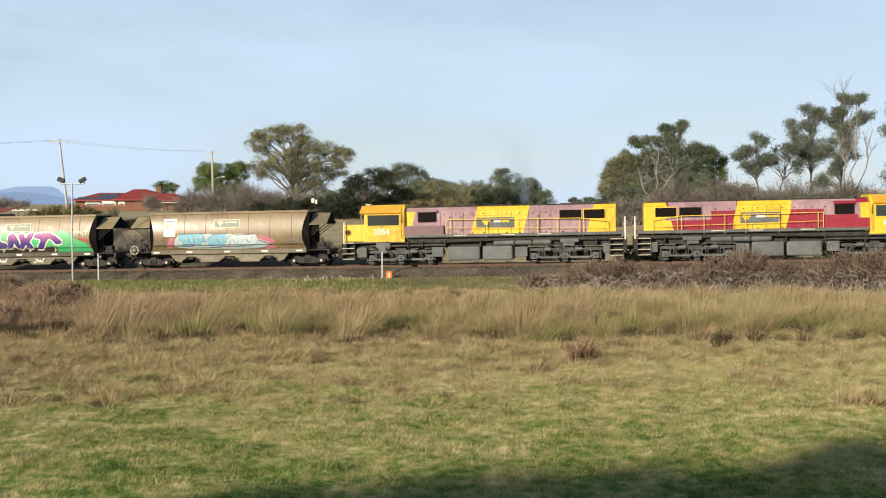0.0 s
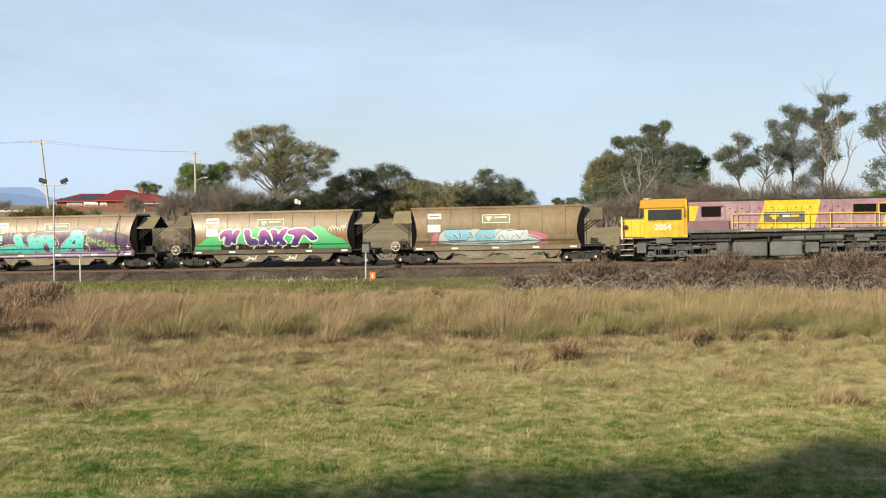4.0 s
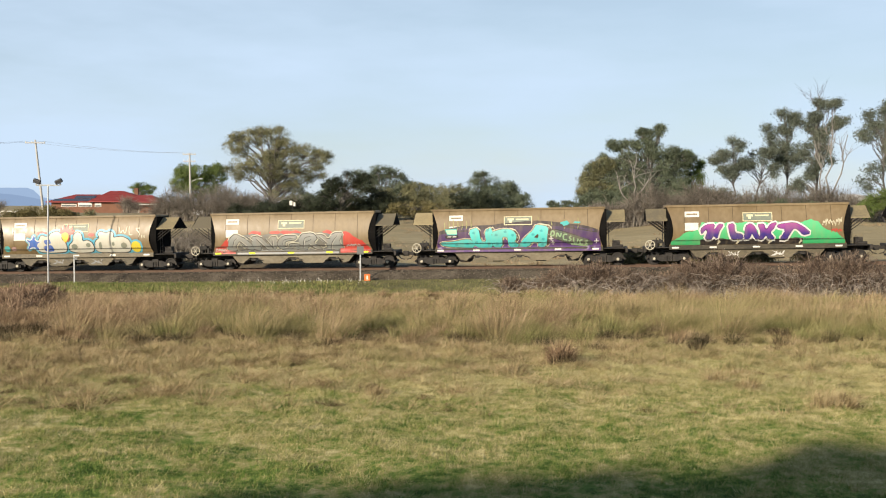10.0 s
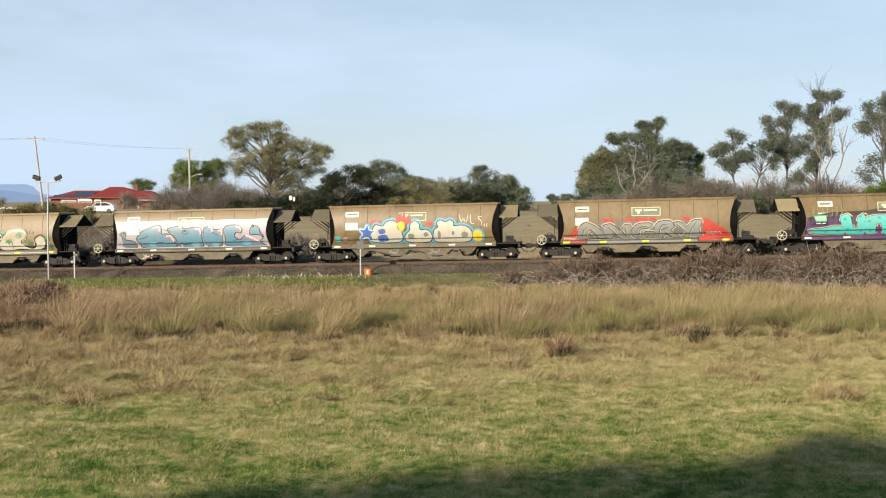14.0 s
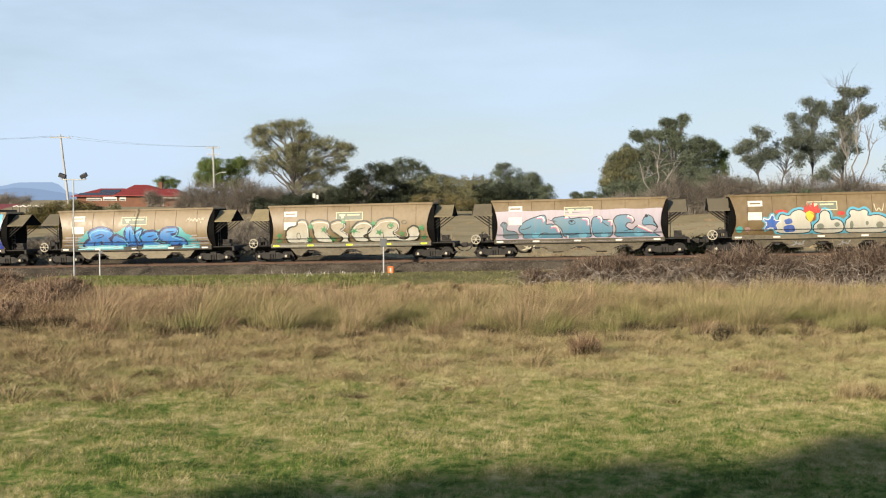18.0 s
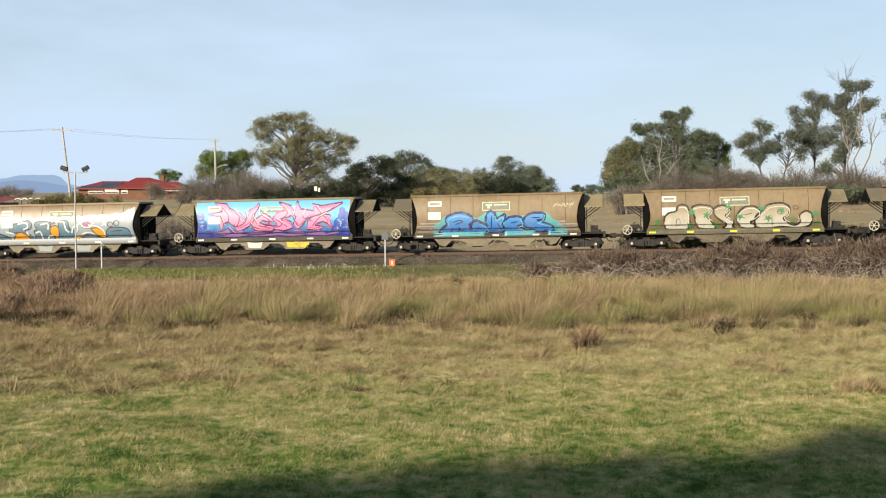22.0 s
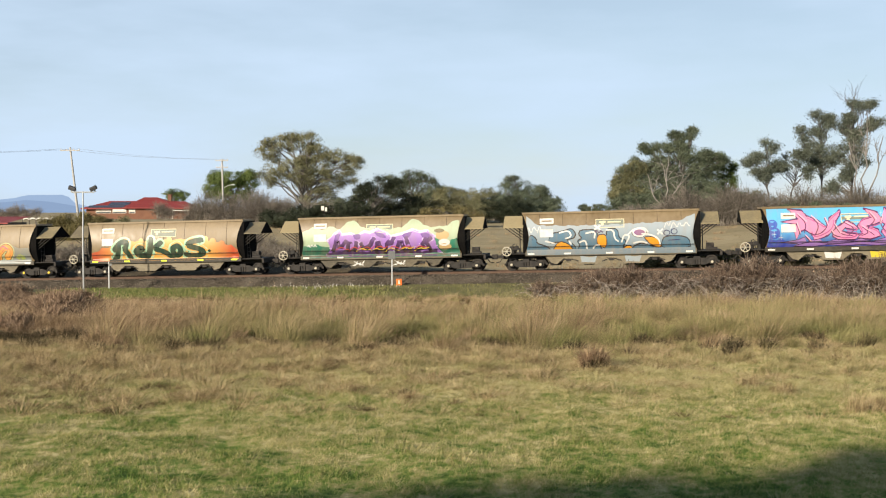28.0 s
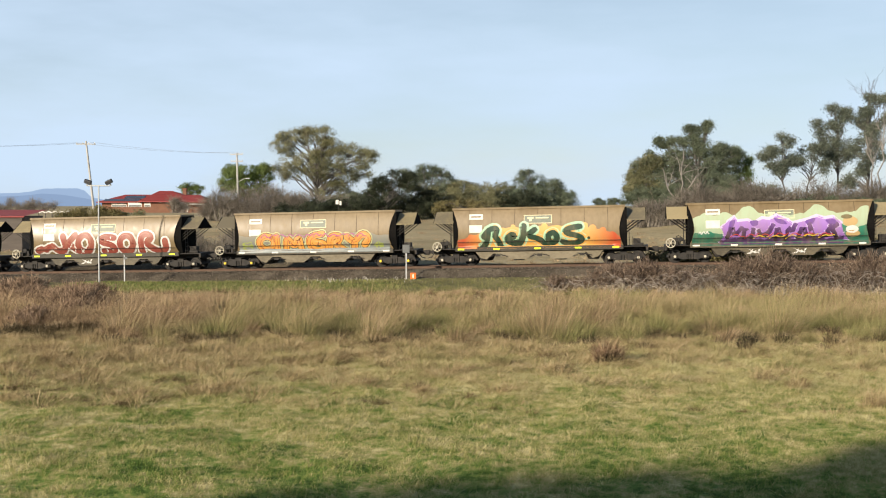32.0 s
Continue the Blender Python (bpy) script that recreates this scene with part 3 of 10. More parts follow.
def wagon_shell(s):
    """One curved side of the hopper; s is -1 for the near side."""
    b = Build()
    zs, nxs = np.linspace(1.14, 3.47, 25), 15
    b.add([(-end_x(z) + 2 * end_x(z) * i / (nxs - 1), s * half_width(z), z) for z in zs for i in range(nxs)],
          [(k * nxs + i, k * nxs + i + 1, (k + 1) * nxs + i + 1, (k + 1) * nxs + i) for k in range(len(zs) - 1) for i in range(nxs - 1)])
    return b


def slope_sheet(s):
    """The hopper's end, sloping in and down from the rim."""
    b = Build()
    vs = []
    for z, x in ((3.45, 5.16), (2.6, 4.5), (1.9, 4.05), (1.16, 3.7)):
        h = half_width(z) - 0.012
        vs += [(s * x, -h, z), (s * x, h, z), (s * (x - 0.03), h, z - 0.03), (s * (x - 0.03), -h, z - 0.03)]
    return b.add(vs, [(k * 4 + i, k * 4 + (i + 1) % 4, (k + 1) * 4 + (i + 1) % 4, (k + 1) * 4 + i) for k in range(3) for i in range(4)])


def end_bulkhead(s, x1):
    """An upright black block that stands in for the shaded recess below the rim; its foot stands on the underframe."""
    zs = (1.07, 1.4, 1.8, 2.2, 2.7, 3.1, 3.42)
    b, n = Build(), len(zs)
    b.add([(s * x, y * (half_width(min(max(z, 1.14), 3.3)) - 0.07), z) for x in (None, x1) for y in (-1, 1) for z in zs for x in (x if x else end_x(max(z, 1.14)) - 0.3,)], [])
    for side in range(2):
        o, p = side * n, (2 + side) * n
        b.f += [(o + k, p + k, p + k + 1, o + k + 1) for k in range(n - 1)]
    b.f += [(2 * n + k, 3 * n + k, 3 * n + k + 1, 2 * n + k + 1) for k in range(n - 1)] + [(k, n + k, n + k + 1, k + 1) for k in range(n - 1)]
    b.f += [(0, n, 3 * n, 2 * n), (n - 1, 2 * n - 1, 4 * n - 1, 3 * n - 1)]
    return b


def seam(x):
    b = Build()
    zs = np.linspace(1.16, 3.44, 9)
    vs, fs = [], []
    for z in zs:
        h = half_width(z)
        xx = x
        vs += [(xx - 0.018, -h + 0.004, z), (xx - 0.014, -h - 0.010, z), (xx + 0.014, -h - 0.010, z), (xx + 0.018, -h + 0.004, z)]
    for k in range(len(zs) - 1):
        fs += [(k * 4 + i, k * 4 + i + 1, k * 4 + i + 5, k * 4 + i + 4) for i in range(3)]
    return b.add(vs, fs)


def coal_wagon(reflector, cap, upper_plate=True):
    w = new("coal_hopper_wagon")
    w.empty_display_size = 0.5
    for s in (-1, 1):
        part("hopper_side", wagon_shell(s), M_WAGON, w, "curved steel hopper side streaked with rust and dust", smooth=True)
    part("hopper_floor", Build().box(-4.95, 4.95, -1.02, 1.02, 1.10, 1.14), M_GRIME, w)
    for s in (-1, 1):
        # dark grime colour that also carries the shade of the sloping end
        part("end_sheet", slope_sheet(s), M_GRIME, w, "grimy sloping end sheet with its shade in the colour")
        part("end_bulkhead", end_bulkhead(s, 5.32 if s > 0 else 5.16), M_ENDSHADE, w, "black block standing in for the shaded end recess")
    for x in (-4.2, -2.8, -1.4, 0, 1.4, 2.8, 4.2):
        part("panel_seam", seam(x), M_SEAM, w)
    b = Build()
    for s in (-1, 1):
        b.box(-5.26, 5.26, s * 1.04 - 0.05, s * 1.04 + 0.05, 3.43, 3.56, 0.015)
        b.box(s * 5.2 - 0.05, s * 5.2 + 0.05, -1.0, 1.0, 3.43, 3.55, 0.015)
    part("top_rim", b, M_WAGON, w)
    part("coal_load", Build().box(-5.1, 5.1, -0.97, 0.97, 3.2, 3.42), M_COAL, w, "black coal just below the rim")
    # sill and underframe
    b = Build()
    for s in (-1, 1):
        b.box(-5.1, 5.1, s * 1.16 - 0.06, s * 1.16 + 0.06, 0.90, 1.16, 0.012)
    part("side_sill", b, M_SILL, w, "dark oily side sill")
    b = Build().box(-6.55, 6.55, -0.32, 0.32, 0.70, 1.02, 0.02)
    for s in (-1, 1):
        b.box(s * 6.5 - 0.07, s * 6.5 + 0.07, -1.15, 1.15, 0.78, 1.08, 0.02)
        b.box(s * 5.78 - 0.72, s * 5.78 + 0.72, -1.12, 1.12, 1.02, 1.07)
    part("underframe", b, M_GRIME, w)
    for s in (-1, 1):
        b = Build().box(min(s * 6.5, s * 6.95), max(s * 6.5, s * 6.95), -0.1, 0.1, 0.76, 0.94, 0.02)
        b.box(s * 6.98 - 0.14, s * 6.98 + 0.07 + 0.0, -0.16, 0.13, 0.70, 1.0, 0.03)
        part("coupler", b, M_GRIME, w)
        b = Build().tube([(s * 6.55, -0.35, 0.8), (s * 6.75, -0.36, 0.55), (s * 6.98, -0.36, 0.5)], 0.03, 6)
        part("brake_hose", b, M_GRIME, w)
    # scalloped skirt with hopper doors between the bogies
    for s in (-1, 1):
        o = [(-3.95, 0.92), (-3.55, 0.48), (-3.2, 0.38), (-2.78, 0.74), (-2.22, 0.74), (-1.85, 0.38), (-0.7, 0.38), (-0.25, 0.74), (0.35, 0.74), (0.75, 0.38),
             (1.95, 0.38), (2.35, 0.74), (2.9, 0.74), (3.25, 0.38), (3.6, 0.48), (3.95, 0.92)]
        b = Build().slab(o, s * 1.02, s * 1.06)
        part("skirt", b, M_SKIRT, w, "dusty scalloped skirt below the sill")
    for x in (-3.3, -1.27, 1.35, 3.3):
        b = Build()
        top, bot = 0.62, 0.3
        vs = [(x - top, -0.8, 0.9), (x + top, -0.8, 0.9), (x + top, 0.8, 0.9), (x - top, 0.8, 0.9), (x - bot, -0.6, 0.3), (x + bot, -0.6, 0.3), (x + bot, 0.6, 0.3), (x - bot, 0.6, 0.3)]
        b.add(vs, [(0, 1, 5, 4), (1, 2, 6, 5), (2, 3, 7, 6), (3, 0, 4, 7), (4, 5, 6, 7)])
        part("discharge_chute", b, M_GRIME, w)
    for x in (-2.5, 0.06, 2.62):
        b = Build().tube([(x - 0.55, -1.1, 0.52), (x - 0.2, -1.1, 0.66), (x + 0.25, -1.1, 0.66), (x + 0.6, -1.1, 0.56)], 0.03, 6)
        b.box(x - 0.15, x + 0.15, -1.13, -1.05, 0.56, 0.70, 0.01)
        part("door_lever", b, M_GRIME, w)
    # end hoods on struts
    for s in (-1, 1):
        x0, x1 = 5.20, 6.43
        b = Build()
        for y in (-1, 1):
            vs = [(s * x0, 0, 3.36), (s * x1, 0, 3.36), (s * x1, y * 1.22, 2.66), (s * x0, y * 1.22, 2.66)]
            b.add(vs + [(p[0], p[1], p[2] - 0.035) for p in vs], [(0, 1, 2, 3), (7, 6, 5, 4), (0, 4, 5, 1), (1, 5, 6, 2), (2, 6, 7, 3), (3, 7, 4, 0)])
        hood = part("end_hood", b, M_HOOD, w, "gabled sheet-metal hood over the wagon end")
        g = [(-1.22, 2.65), (1.22, 2.65), (0, 3.38)]
        # black gable: the shade inside the hood put into its colour
        part("gable", Build().add([(s * (x1 + k), y, z) for k in (0.004, 0.03) for y, z in g], [(0, 1, 2), (3, 5, 4), (0, 3, 4, 1), (1, 4, 5, 2), (2, 5, 3, 0)]), M_ENDSHADE, hood, "gable of the hood with its shade painted black")
        for y in (-1, 1):
            for xa, xb, zb in ((x1 - 0.12, 5.26, 1.86), (x1 - 0.36, 5.26, 2.04), (x1 - 0.62, 5.26, 2.22)):
                part("strut", Build().tube([(s * xa, y * 1.12, 2.64), (s * xb, y * 1.05, zb)], 0.026, 5), M_GRIME, hood)
        for y in (-1, 1):
            part("corner_post", Build().box(s * 5.2 - 0.05, s * 5.2 + 0.05, y * 0.95 - 0.05, y * 0.95 + 0.05, 1.07, 3.4, 0.01), M_ENDSHADE, w)
        b = Build()
        for k in range(5):
            b.tube([(s * 5.45, -0.9, 1.25 + 0.25 * k), (s * 5.45, -0.5, 1.25 + 0.25 * k)], 0.015, 5)
        b.tube([(s * 5.45, -0.9, 1.05), (s * 5.45, -0.9, 2.6)], 0.018, 5).tube([(s * 5.45, -0.5, 1.05), (s * 5.45, -0.5, 2.6)], 0.018, 5)
        part("ladder", b, M_GRIME, w)
        b = Build().box(s * 5.9 - 0.22, s * 5.9 + 0.22, -0.75, -0.25, 1.07, 1.5, 0.03).tube([(s * 5.75, -0.9, 1.15), (s * 6.3, -0.9, 1.15)], 0.11, 8)
        b.tube([(s * 5.65, -1.0, 1.07), (s * 5.65, -1.0, 1.62), (s * 5.95, -1.0, 1.3)], 0.03, 6)
        part("brake_gear", b, M_GRIME, w)
    # handwheel
    b = Build()
    c, r = Vector((-6.23, -1.22, 1.21)), 0.27
    ringp = [c + Vector((math.cos(a) * r, 0, math.sin(a) * r)) for a in np.linspace(0, 2 * math.pi, 21)]
    b.tube(ringp, 0.032, 6, caps=False)
    for k in range(6):
        a = k * math.pi / 3
        b.tube([c, c + Vector((math.cos(a) * r, 0, math.sin(a) * r))], 0.022, 5)
    b.lathe(c, [(0.03, -0.05), (0.06, -0.04), (0.06, 0.05), (0.03, 0.25)], 10)
    part("brake_handwheel", b, M_CAP, w, "pale six-spoked brake handwheel")
    part("handwheel_stand", Build().box(-6.3, -6.16, -1.12, -1.0, 0.8, 1.28, 0.01).tube([(-6.23, -1.0, 1.2), (-5.9, -0.8, 1.2)], 0.03, 6), M_GRIME, w)
    b = Build().tube([(-5.86, -1.1, 1.08), (-5.86, -1.1, 1.62), (-5.74, -1.1, 1.66)], 0.035, 6).tube([(-5.98, -1.12, 1.3), (-5.5, -1.12, 1.34), (-5.34, -1.12, 1.14)], 0.04, 6)
    b.lathe((-5.62, -1.05, 1.42), [(0.0, -0.14), (0.13, -0.13), (0.13, 0.12), (0.0, 0.13)], 12).box(-6.0, -5.78, -1.18, -1.0, 1.07, 1.24, 0.02).box(-5.5, -5.36, -1.16, -1.0, 1.07, 1.4, 0.02)
    part("brake_rigging", b, M_GRIME, w, "oily brake rigging beside the handwheel")
    # long hand rail along the foot of the body
    b = Build().tube([(-4.95, -1.36, 1.47), (4.95, -1.36, 1.47)], 0.014, 5)
    for x in (-4.6, -2.3, 0, 2.3, 4.6):
        b.tube([(x, -1.36, 1.47), (x, -1.2, 1.42)], 0.012, 5)
    part("hand_rail", b, M_GRIME, w)
    for x in (-4.75, -2.55, -0.05, 2.4, 4.65):
        part("reflector", Build().box(x - 0.2, x + 0.2, -1.232, -1.218, 0.98, 1.08, 0.004), reflector, w)
    # data plates and the name plate
    part("data_plate", face_plate(-4.19, -3.35, 2.84, 3.17), M_WHITE, w, "white data plate")
    part("data_text", face_plate(-4.08, -3.46, 2.97, 3.05, 0.018), M_WAGON, w)
    part("data_plate", face_plate(-4.19, -3.40, 2.04, 2.50), M_WHITE, w, "white data plate")
    part("name_plate", face_plate(-0.84, 0.86, 2.54, 3.06), M_PLATE, w, "grey-green name plate with a cream border")
    for x0, x1, z0, z1 in ((-0.84, 0.86, 3.02, 3.06), (-0.84, 0.86, 2.54, 2.58), (-0.84, -0.8, 2.58, 3.02), (0.82, 0.86, 2.58, 3.02)):
        part("plate_border", face_plate(x0, x1, z0, z1, 0.018), M_CREAM, w)
    part("plate_mark", face_plate(-0.62, -0.25, 2.82, 2.94, 0.018), M_CREAM, w)
    part("plate_mark", face_plate(-0.52, -0.36, 2.68, 2.82, 0.018), M_CREAM, w)
    part("plate_text", face_plate(-0.12, 0.66, 2.84, 2.92, 0.018), M_CREAM, w)
    for s in (-1, 1):
        bogie(w, s * 5.1, cap)
    return w


# ---- diesel locomotives ----
def slant(x0, x1, z0, z1, lean, y0, y1):
    """A panel whose upright edges lean along x."""
    return Build().slab([(x0, z0), (x1, z0), (x1 + lean, z1), (x0 + lean, z1)], y0, y1)


def locomotive(faded):
    """A hood-unit diesel; its cab end lies towards -x."""
    body = M_PINK if faded else M_MAROON
    tone = "sun-faded pink and yellow" if faded else "maroon and yellow"
    w = new("diesel_locomotive")
    HY, HT = 1.12, 3.55
    hood = Build()
    hood.add([(x, y, z) for x in (-4.75, 8.05) for y, z in ((-HY, 1.68), (-HY, 3.30), (-HY + 0.22, HT), (HY - 0.22, HT), (HY, 3.30), (HY, 1.68))],
             [(0, 1, 7, 6), (1, 2, 8, 7), (2, 3, 9, 8), (3, 4, 10, 9), (4, 5, 11, 10), (5, 4, 3, 2, 1, 0), (6, 7, 8, 9, 10, 11)])
    hood_ob = part("engine_hood", hood, body, w, tone + " engine hood")
    if not faded:
        for x0, x1, z in ((-4.3, -2.25, 2.62), (-2.25, -0.4, 2.98), (2.7, 4.15, 2.98), (4.15, 6.78, 2.45)):
            part("faded_band", Build().box(x0, x1, -HY - 0.022, -HY + 0.02, z, 3.305, 0.004), M_PINK, hood_ob, "pale faded band under the roof")
        for x0, x1 in ((-4.05, -0.46), (2.7, 6.62)):
            part("faded_roof", Build().add([(x0, -HY - 0.005, 3.31), (x1, -HY - 0.005, 3.31), (x1 + 0.04, -HY + 0.2, 3.545), (x0, -HY + 0.2, 3.545), (x0, -HY + 0.03, 3.31), (x1, -HY + 0.03, 3.31)], [(0, 1, 2, 3), (0, 4, 5, 1), (2, 5, 4, 3), (0, 3, 4), (1, 5, 2)]), M_PINK, hood_ob, "faded mauve roof slope")
    # yellow centre block and yellow end
    bx = -0.75 if faded else -0.12
    lean = 0.42 if faded else -0.42
    part("yellow_panel", slant(bx if faded else bx + 0.06, bx + 3.2, 1.70, 3.30, lean, -HY - 0.012, -HY + 0.02), M_YELLOW, hood_ob, "yellow painted block")
    part("yellow_roof_band", Build().add([(bx + lean, -HY - 0.004, 3.31), (bx + 3.2 + lean, -HY - 0.004, 3.31), (bx + 3.2 + lean * 1.1, -HY + 0.22, 3.565), (bx + lean * 1.1, -HY + 0.22, 3.565)], [(0, 1, 2, 3)]), M_YELLOW, hood_ob)
    bd = 0.0 if faded else 0.5
    part("name_board", Build().box(bd - 0.35, bd + 1.98, -HY - 0.03, -HY - 0.005, 2.22, 2.86, 0.01), M_FRAME, hood_ob, "grey maker's board with pale marks")
    mk, tx = (0.0, 0.72) if faded else (1.9, 0.2)
    part("board_mark", Build().box(mk, mk + 0.5, -HY - 0.036, -HY - 0.02, 2.56, 2.72, 0.003).box(mk + 0.12, mk + 0.38, -HY - 0.036, -HY - 0.02, 2.42, 2.56, 0.003), M_YELLOW, hood_ob)
    part("board_text", Build().box(tx if faded else tx + 0.85, tx + 0.43 if faded else tx + 1.4, -HY - 0.036, -HY - 0.02, 2.55, 2.69, 0.003), M_WHITE, hood_ob)
    part("board_text", Build().box(tx + 0.48 if faded else tx + 0.1, tx + 0.95 if faded else tx + 0.8, -HY - 0.036, -HY - 0.02, 2.55, 2.69, 0.003), M_YELLOW, hood_ob)
    part("yellow_end", Build().slab([(6.30, 1.70), (8.065, 1.70), (8.065, 3.30), (6.72, 3.30)], -HY - 0.012, -HY + 0.02), M_YELLOW, hood_ob, "yellow hood end")
    part("yellow_end_face", Build().box(8.055, 8.09, -HY + 0.02, HY - 0.02, 1.70, 3.46, 0.02), M_YELLOW, hood_ob)
    part("yellow_end_roof", Build().add([(6.72, -HY - 0.004, 3.31), (8.06, -HY - 0.004, 3.31), (8.06, -HY + 0.22, 3.565), (6.8, -HY + 0.22, 3.565)], [(0, 1, 2, 3)]), M_YELLOW, hood_ob)
    for x0, x1 in ((4.72, 6.02), (6.18, 7.42)):
        v = part("radiator_grille", Build().box(x0, x1, -HY - 0.03, -HY + 0.01, 2.66, 3.27), M_VENT, hood_ob, "dark radiator grille")
        fr = Build()
        fr.box(x0 - 0.05, x1 + 0.05, -HY - 0.05, -HY, 3.22, 3.27).box(x0 - 0.05, x1 + 0.05, -HY - 0.05, -HY, 2.63, 2.68).box(x0 - 0.05, x0, -HY - 0.05, -HY, 2.68, 3.22).box(x1, x1 + 0.05, -HY - 0.05, -HY, 2.68, 3.22)
        part("grille_frame", fr, M_YELLOW if x0 > 6 else M_PINK, hood_ob)
        for k in range(5):
            part("slat", Build().box(x0 + 0.02, x1 - 0.02, -HY - 0.045, -HY - 0.02, 2.73 + k * 0.1, 2.755 + k * 0.1), M_VENT, hood_ob)
    # blower grille behind the cab, lower cabinet
    g = part("intake_grille", Build().box(-3.95, -2.85, -HY - 0.12, -HY + 0.01, 2.66, 3.26, 0.03), M_VENT, hood_ob, "dark boxed intake grille")
    part("grille_hood", Build().add([(-4.0, -HY - 0.2, 3.30), (-2.75, -HY - 0.2, 3.30), (-2.75, -HY, 3.42), (-4.0, -HY, 3.42), (-4.0, -HY - 0.2, 3.26), (-2.75, -HY - 0.2, 3.26)], [(0, 1, 2, 3), (0, 4, 5, 1)]), body, g)
    part("side_cabinet", Build().box(-4.85, -2.35, -1.32, -HY + 0.02, 1.72, 2.42, 0.03), M_PLUM if faded else M_MAROON, w, "dull plum side cabinet")
    for x in (-2.2, -1.5, 3.2, 3.9, 4.55, 5.4):
        part("hood_door", Build().box(x - 0.3, x + 0.3, -HY - 0.02, -HY + 0.01, 1.8, 2.55 if x > 4.6 else 3.2, 0.01), body, hood_ob)
    for x in (-2.58, -1.84, -1.15, 0.2, 1.0, 1.8, 2.85, 3.55, 4.25, 4.62, 6.1):
        part("hood_seam", Build().box(x - 0.012, x + 0.012, -HY - 0.016, -HY + 0.01, 1.72, 2.6 if x > 4.3 else 3.28), M_SEAM, hood_ob)
    for x0, x1 in ((-2.6, 4.6), (4.7, 6.3)):
        part("hood_seam", Build().box(x0, x1, -HY - 0.014, -HY + 0.01, 2.975 if x0 < 4 else 2.56, 2.99 if x0 < 4 else 2.575), M_SEAM, hood_ob)
    for x in (-2.3, -1.6, -0.6, 0.1, 1.5, 2.3, 3.1, 3.9, 4.9, 5.7):
        for z in (1.92, 3.1):
            part("hinge", Build().box(x - 0.05, x + 0.05, -HY - 0.03, -HY, z - 0.03, z + 0.03, 0.008), M_GRIME, hood_ob)
    part("roof_gutter", Build().box(-4.7, 8.0, -HY + 0.19, -HY + 0.27, HT - 0.02, HT + 0.045, 0.01), M_GRIME, hood_ob, "sooty gutter along the roof edge")
    for x in (-4.1, 3.16, 6.98):
        part("lifting_eye", Build().box(x - 0.07, x + 0.07, -HY + 0.15, -HY + 0.3, HT, HT + 0.12, 0.03), M_GRIME, hood_ob)
    for x in (-2.2, -1.5, 3.2, 3.9):
        for z in (2.1, 2.9):
            part("door_latch", Build().box(x + 0.18, x + 0.26, -HY - 0.045, -HY - 0.015, z - 0.04, z + 0.04, 0.008), M_GRIME, hood_ob)
    for x in (-3.3, -1.2, 0.8, 2.6, 5.2, 6.6):
        part("roof_hatch", Build().box(x - 0.5, x + 0.5, -0.5, 0.5, HT - 0.02, HT + 0.09, 0.02), M_GRIME, hood_ob)
    part("exhaust_stack", Build().lathe((1.6, 0, HT), [(0.12, -0.02), (0.14, 0.0), (0.14, 0.2), (0.1, 0.2)], 12, "z"), M_GRIME, hood_ob)
    # cab
    cab = Build()
    CY = 1.36
    cab.add([(x, y, z) for x in (-7.3, -4.78) for y, z in ((-CY, 1.48), (-CY, 3.28), (-CY + 0.3, 3.66), (-CY + 0.6, 3.76), (CY - 0.6, 3.76), (CY - 0.3, 3.66), (CY, 3.28), (CY, 1.55))],
            [(i, i + 1, i + 9, i + 8) for i in range(7)] + [tuple(range(7, -1, -1)), tuple(range(8, 16)), (7, 0, 8, 15)])
    cab_ob = part("cab", cab, M_YELLOW, w, "yellow driver's cab")
    part("cab_roof_edge", Build().add([(-7.58, -CY - 0.10, 3.26), (-4.98, -CY - 0.10, 3.26), (-4.92, -CY + 0.3, 3.71), (-7.5, -CY + 0.3, 3.71), (-7.4, -CY + 0.02, 3.16), (-5.0, -CY + 0.02, 3.16), (-7.3, -CY + 0.3, 3.6), (-4.92, -CY + 0.3, 3.6)], [(0, 1, 2, 3), (0, 4, 5, 1), (0, 3, 6, 4), (1, 5, 7, 2), (3, 2, 7, 6)]), M_ORANGE, cab_ob, "weathered orange roof edge")
    part("cab_window", Build().box(-7.08, -5.11, -CY - 0.012, -CY + 0.02, 2.48, 3.14), M_GLASS, cab_ob, "dark sliding cab window")
    fr = Build().box(-7.13, -5.06, -CY - 0.03, -CY, 3.13, 3.17, 0.008).box(-7.13, -5.06, -CY - 0.04, -CY, 2.44, 2.49, 0.008).box(-7.13, -7.08, -CY - 0.03, -CY, 2.48, 3.14).box(-5.11, -5.06, -CY - 0.03, -CY, 2.48, 3.14)
    part("window_bar", Build().box(-6.1, -6.07, -CY - 0.022, -CY, 2.49, 3.13).box(-6.75, -6.73, -CY - 0.018, -CY, 2.49, 3.13), M_GRIME, cab_ob)
    part("window_frame", fr, M_YELLOW, cab_ob)
    part("cab_door", Build().slab([(-4.98, 1.62), (-4.8, 1.62), (-4.8, 2.55), (-4.82, 3.22), (-4.98, 3.26)], -CY - 0.008, -CY + 0.02), M_ORANGE, cab_ob, "shaded orange-yellow cab door")
    part("cab_door_window", Build().slab([(-4.97, 2.6), (-4.82, 2.64), (-4.84, 3.16), (-4.97, 3.18)], -CY - 0.014, -CY + 0.01), M_DOORDARK, cab_ob, "dim amber door window")
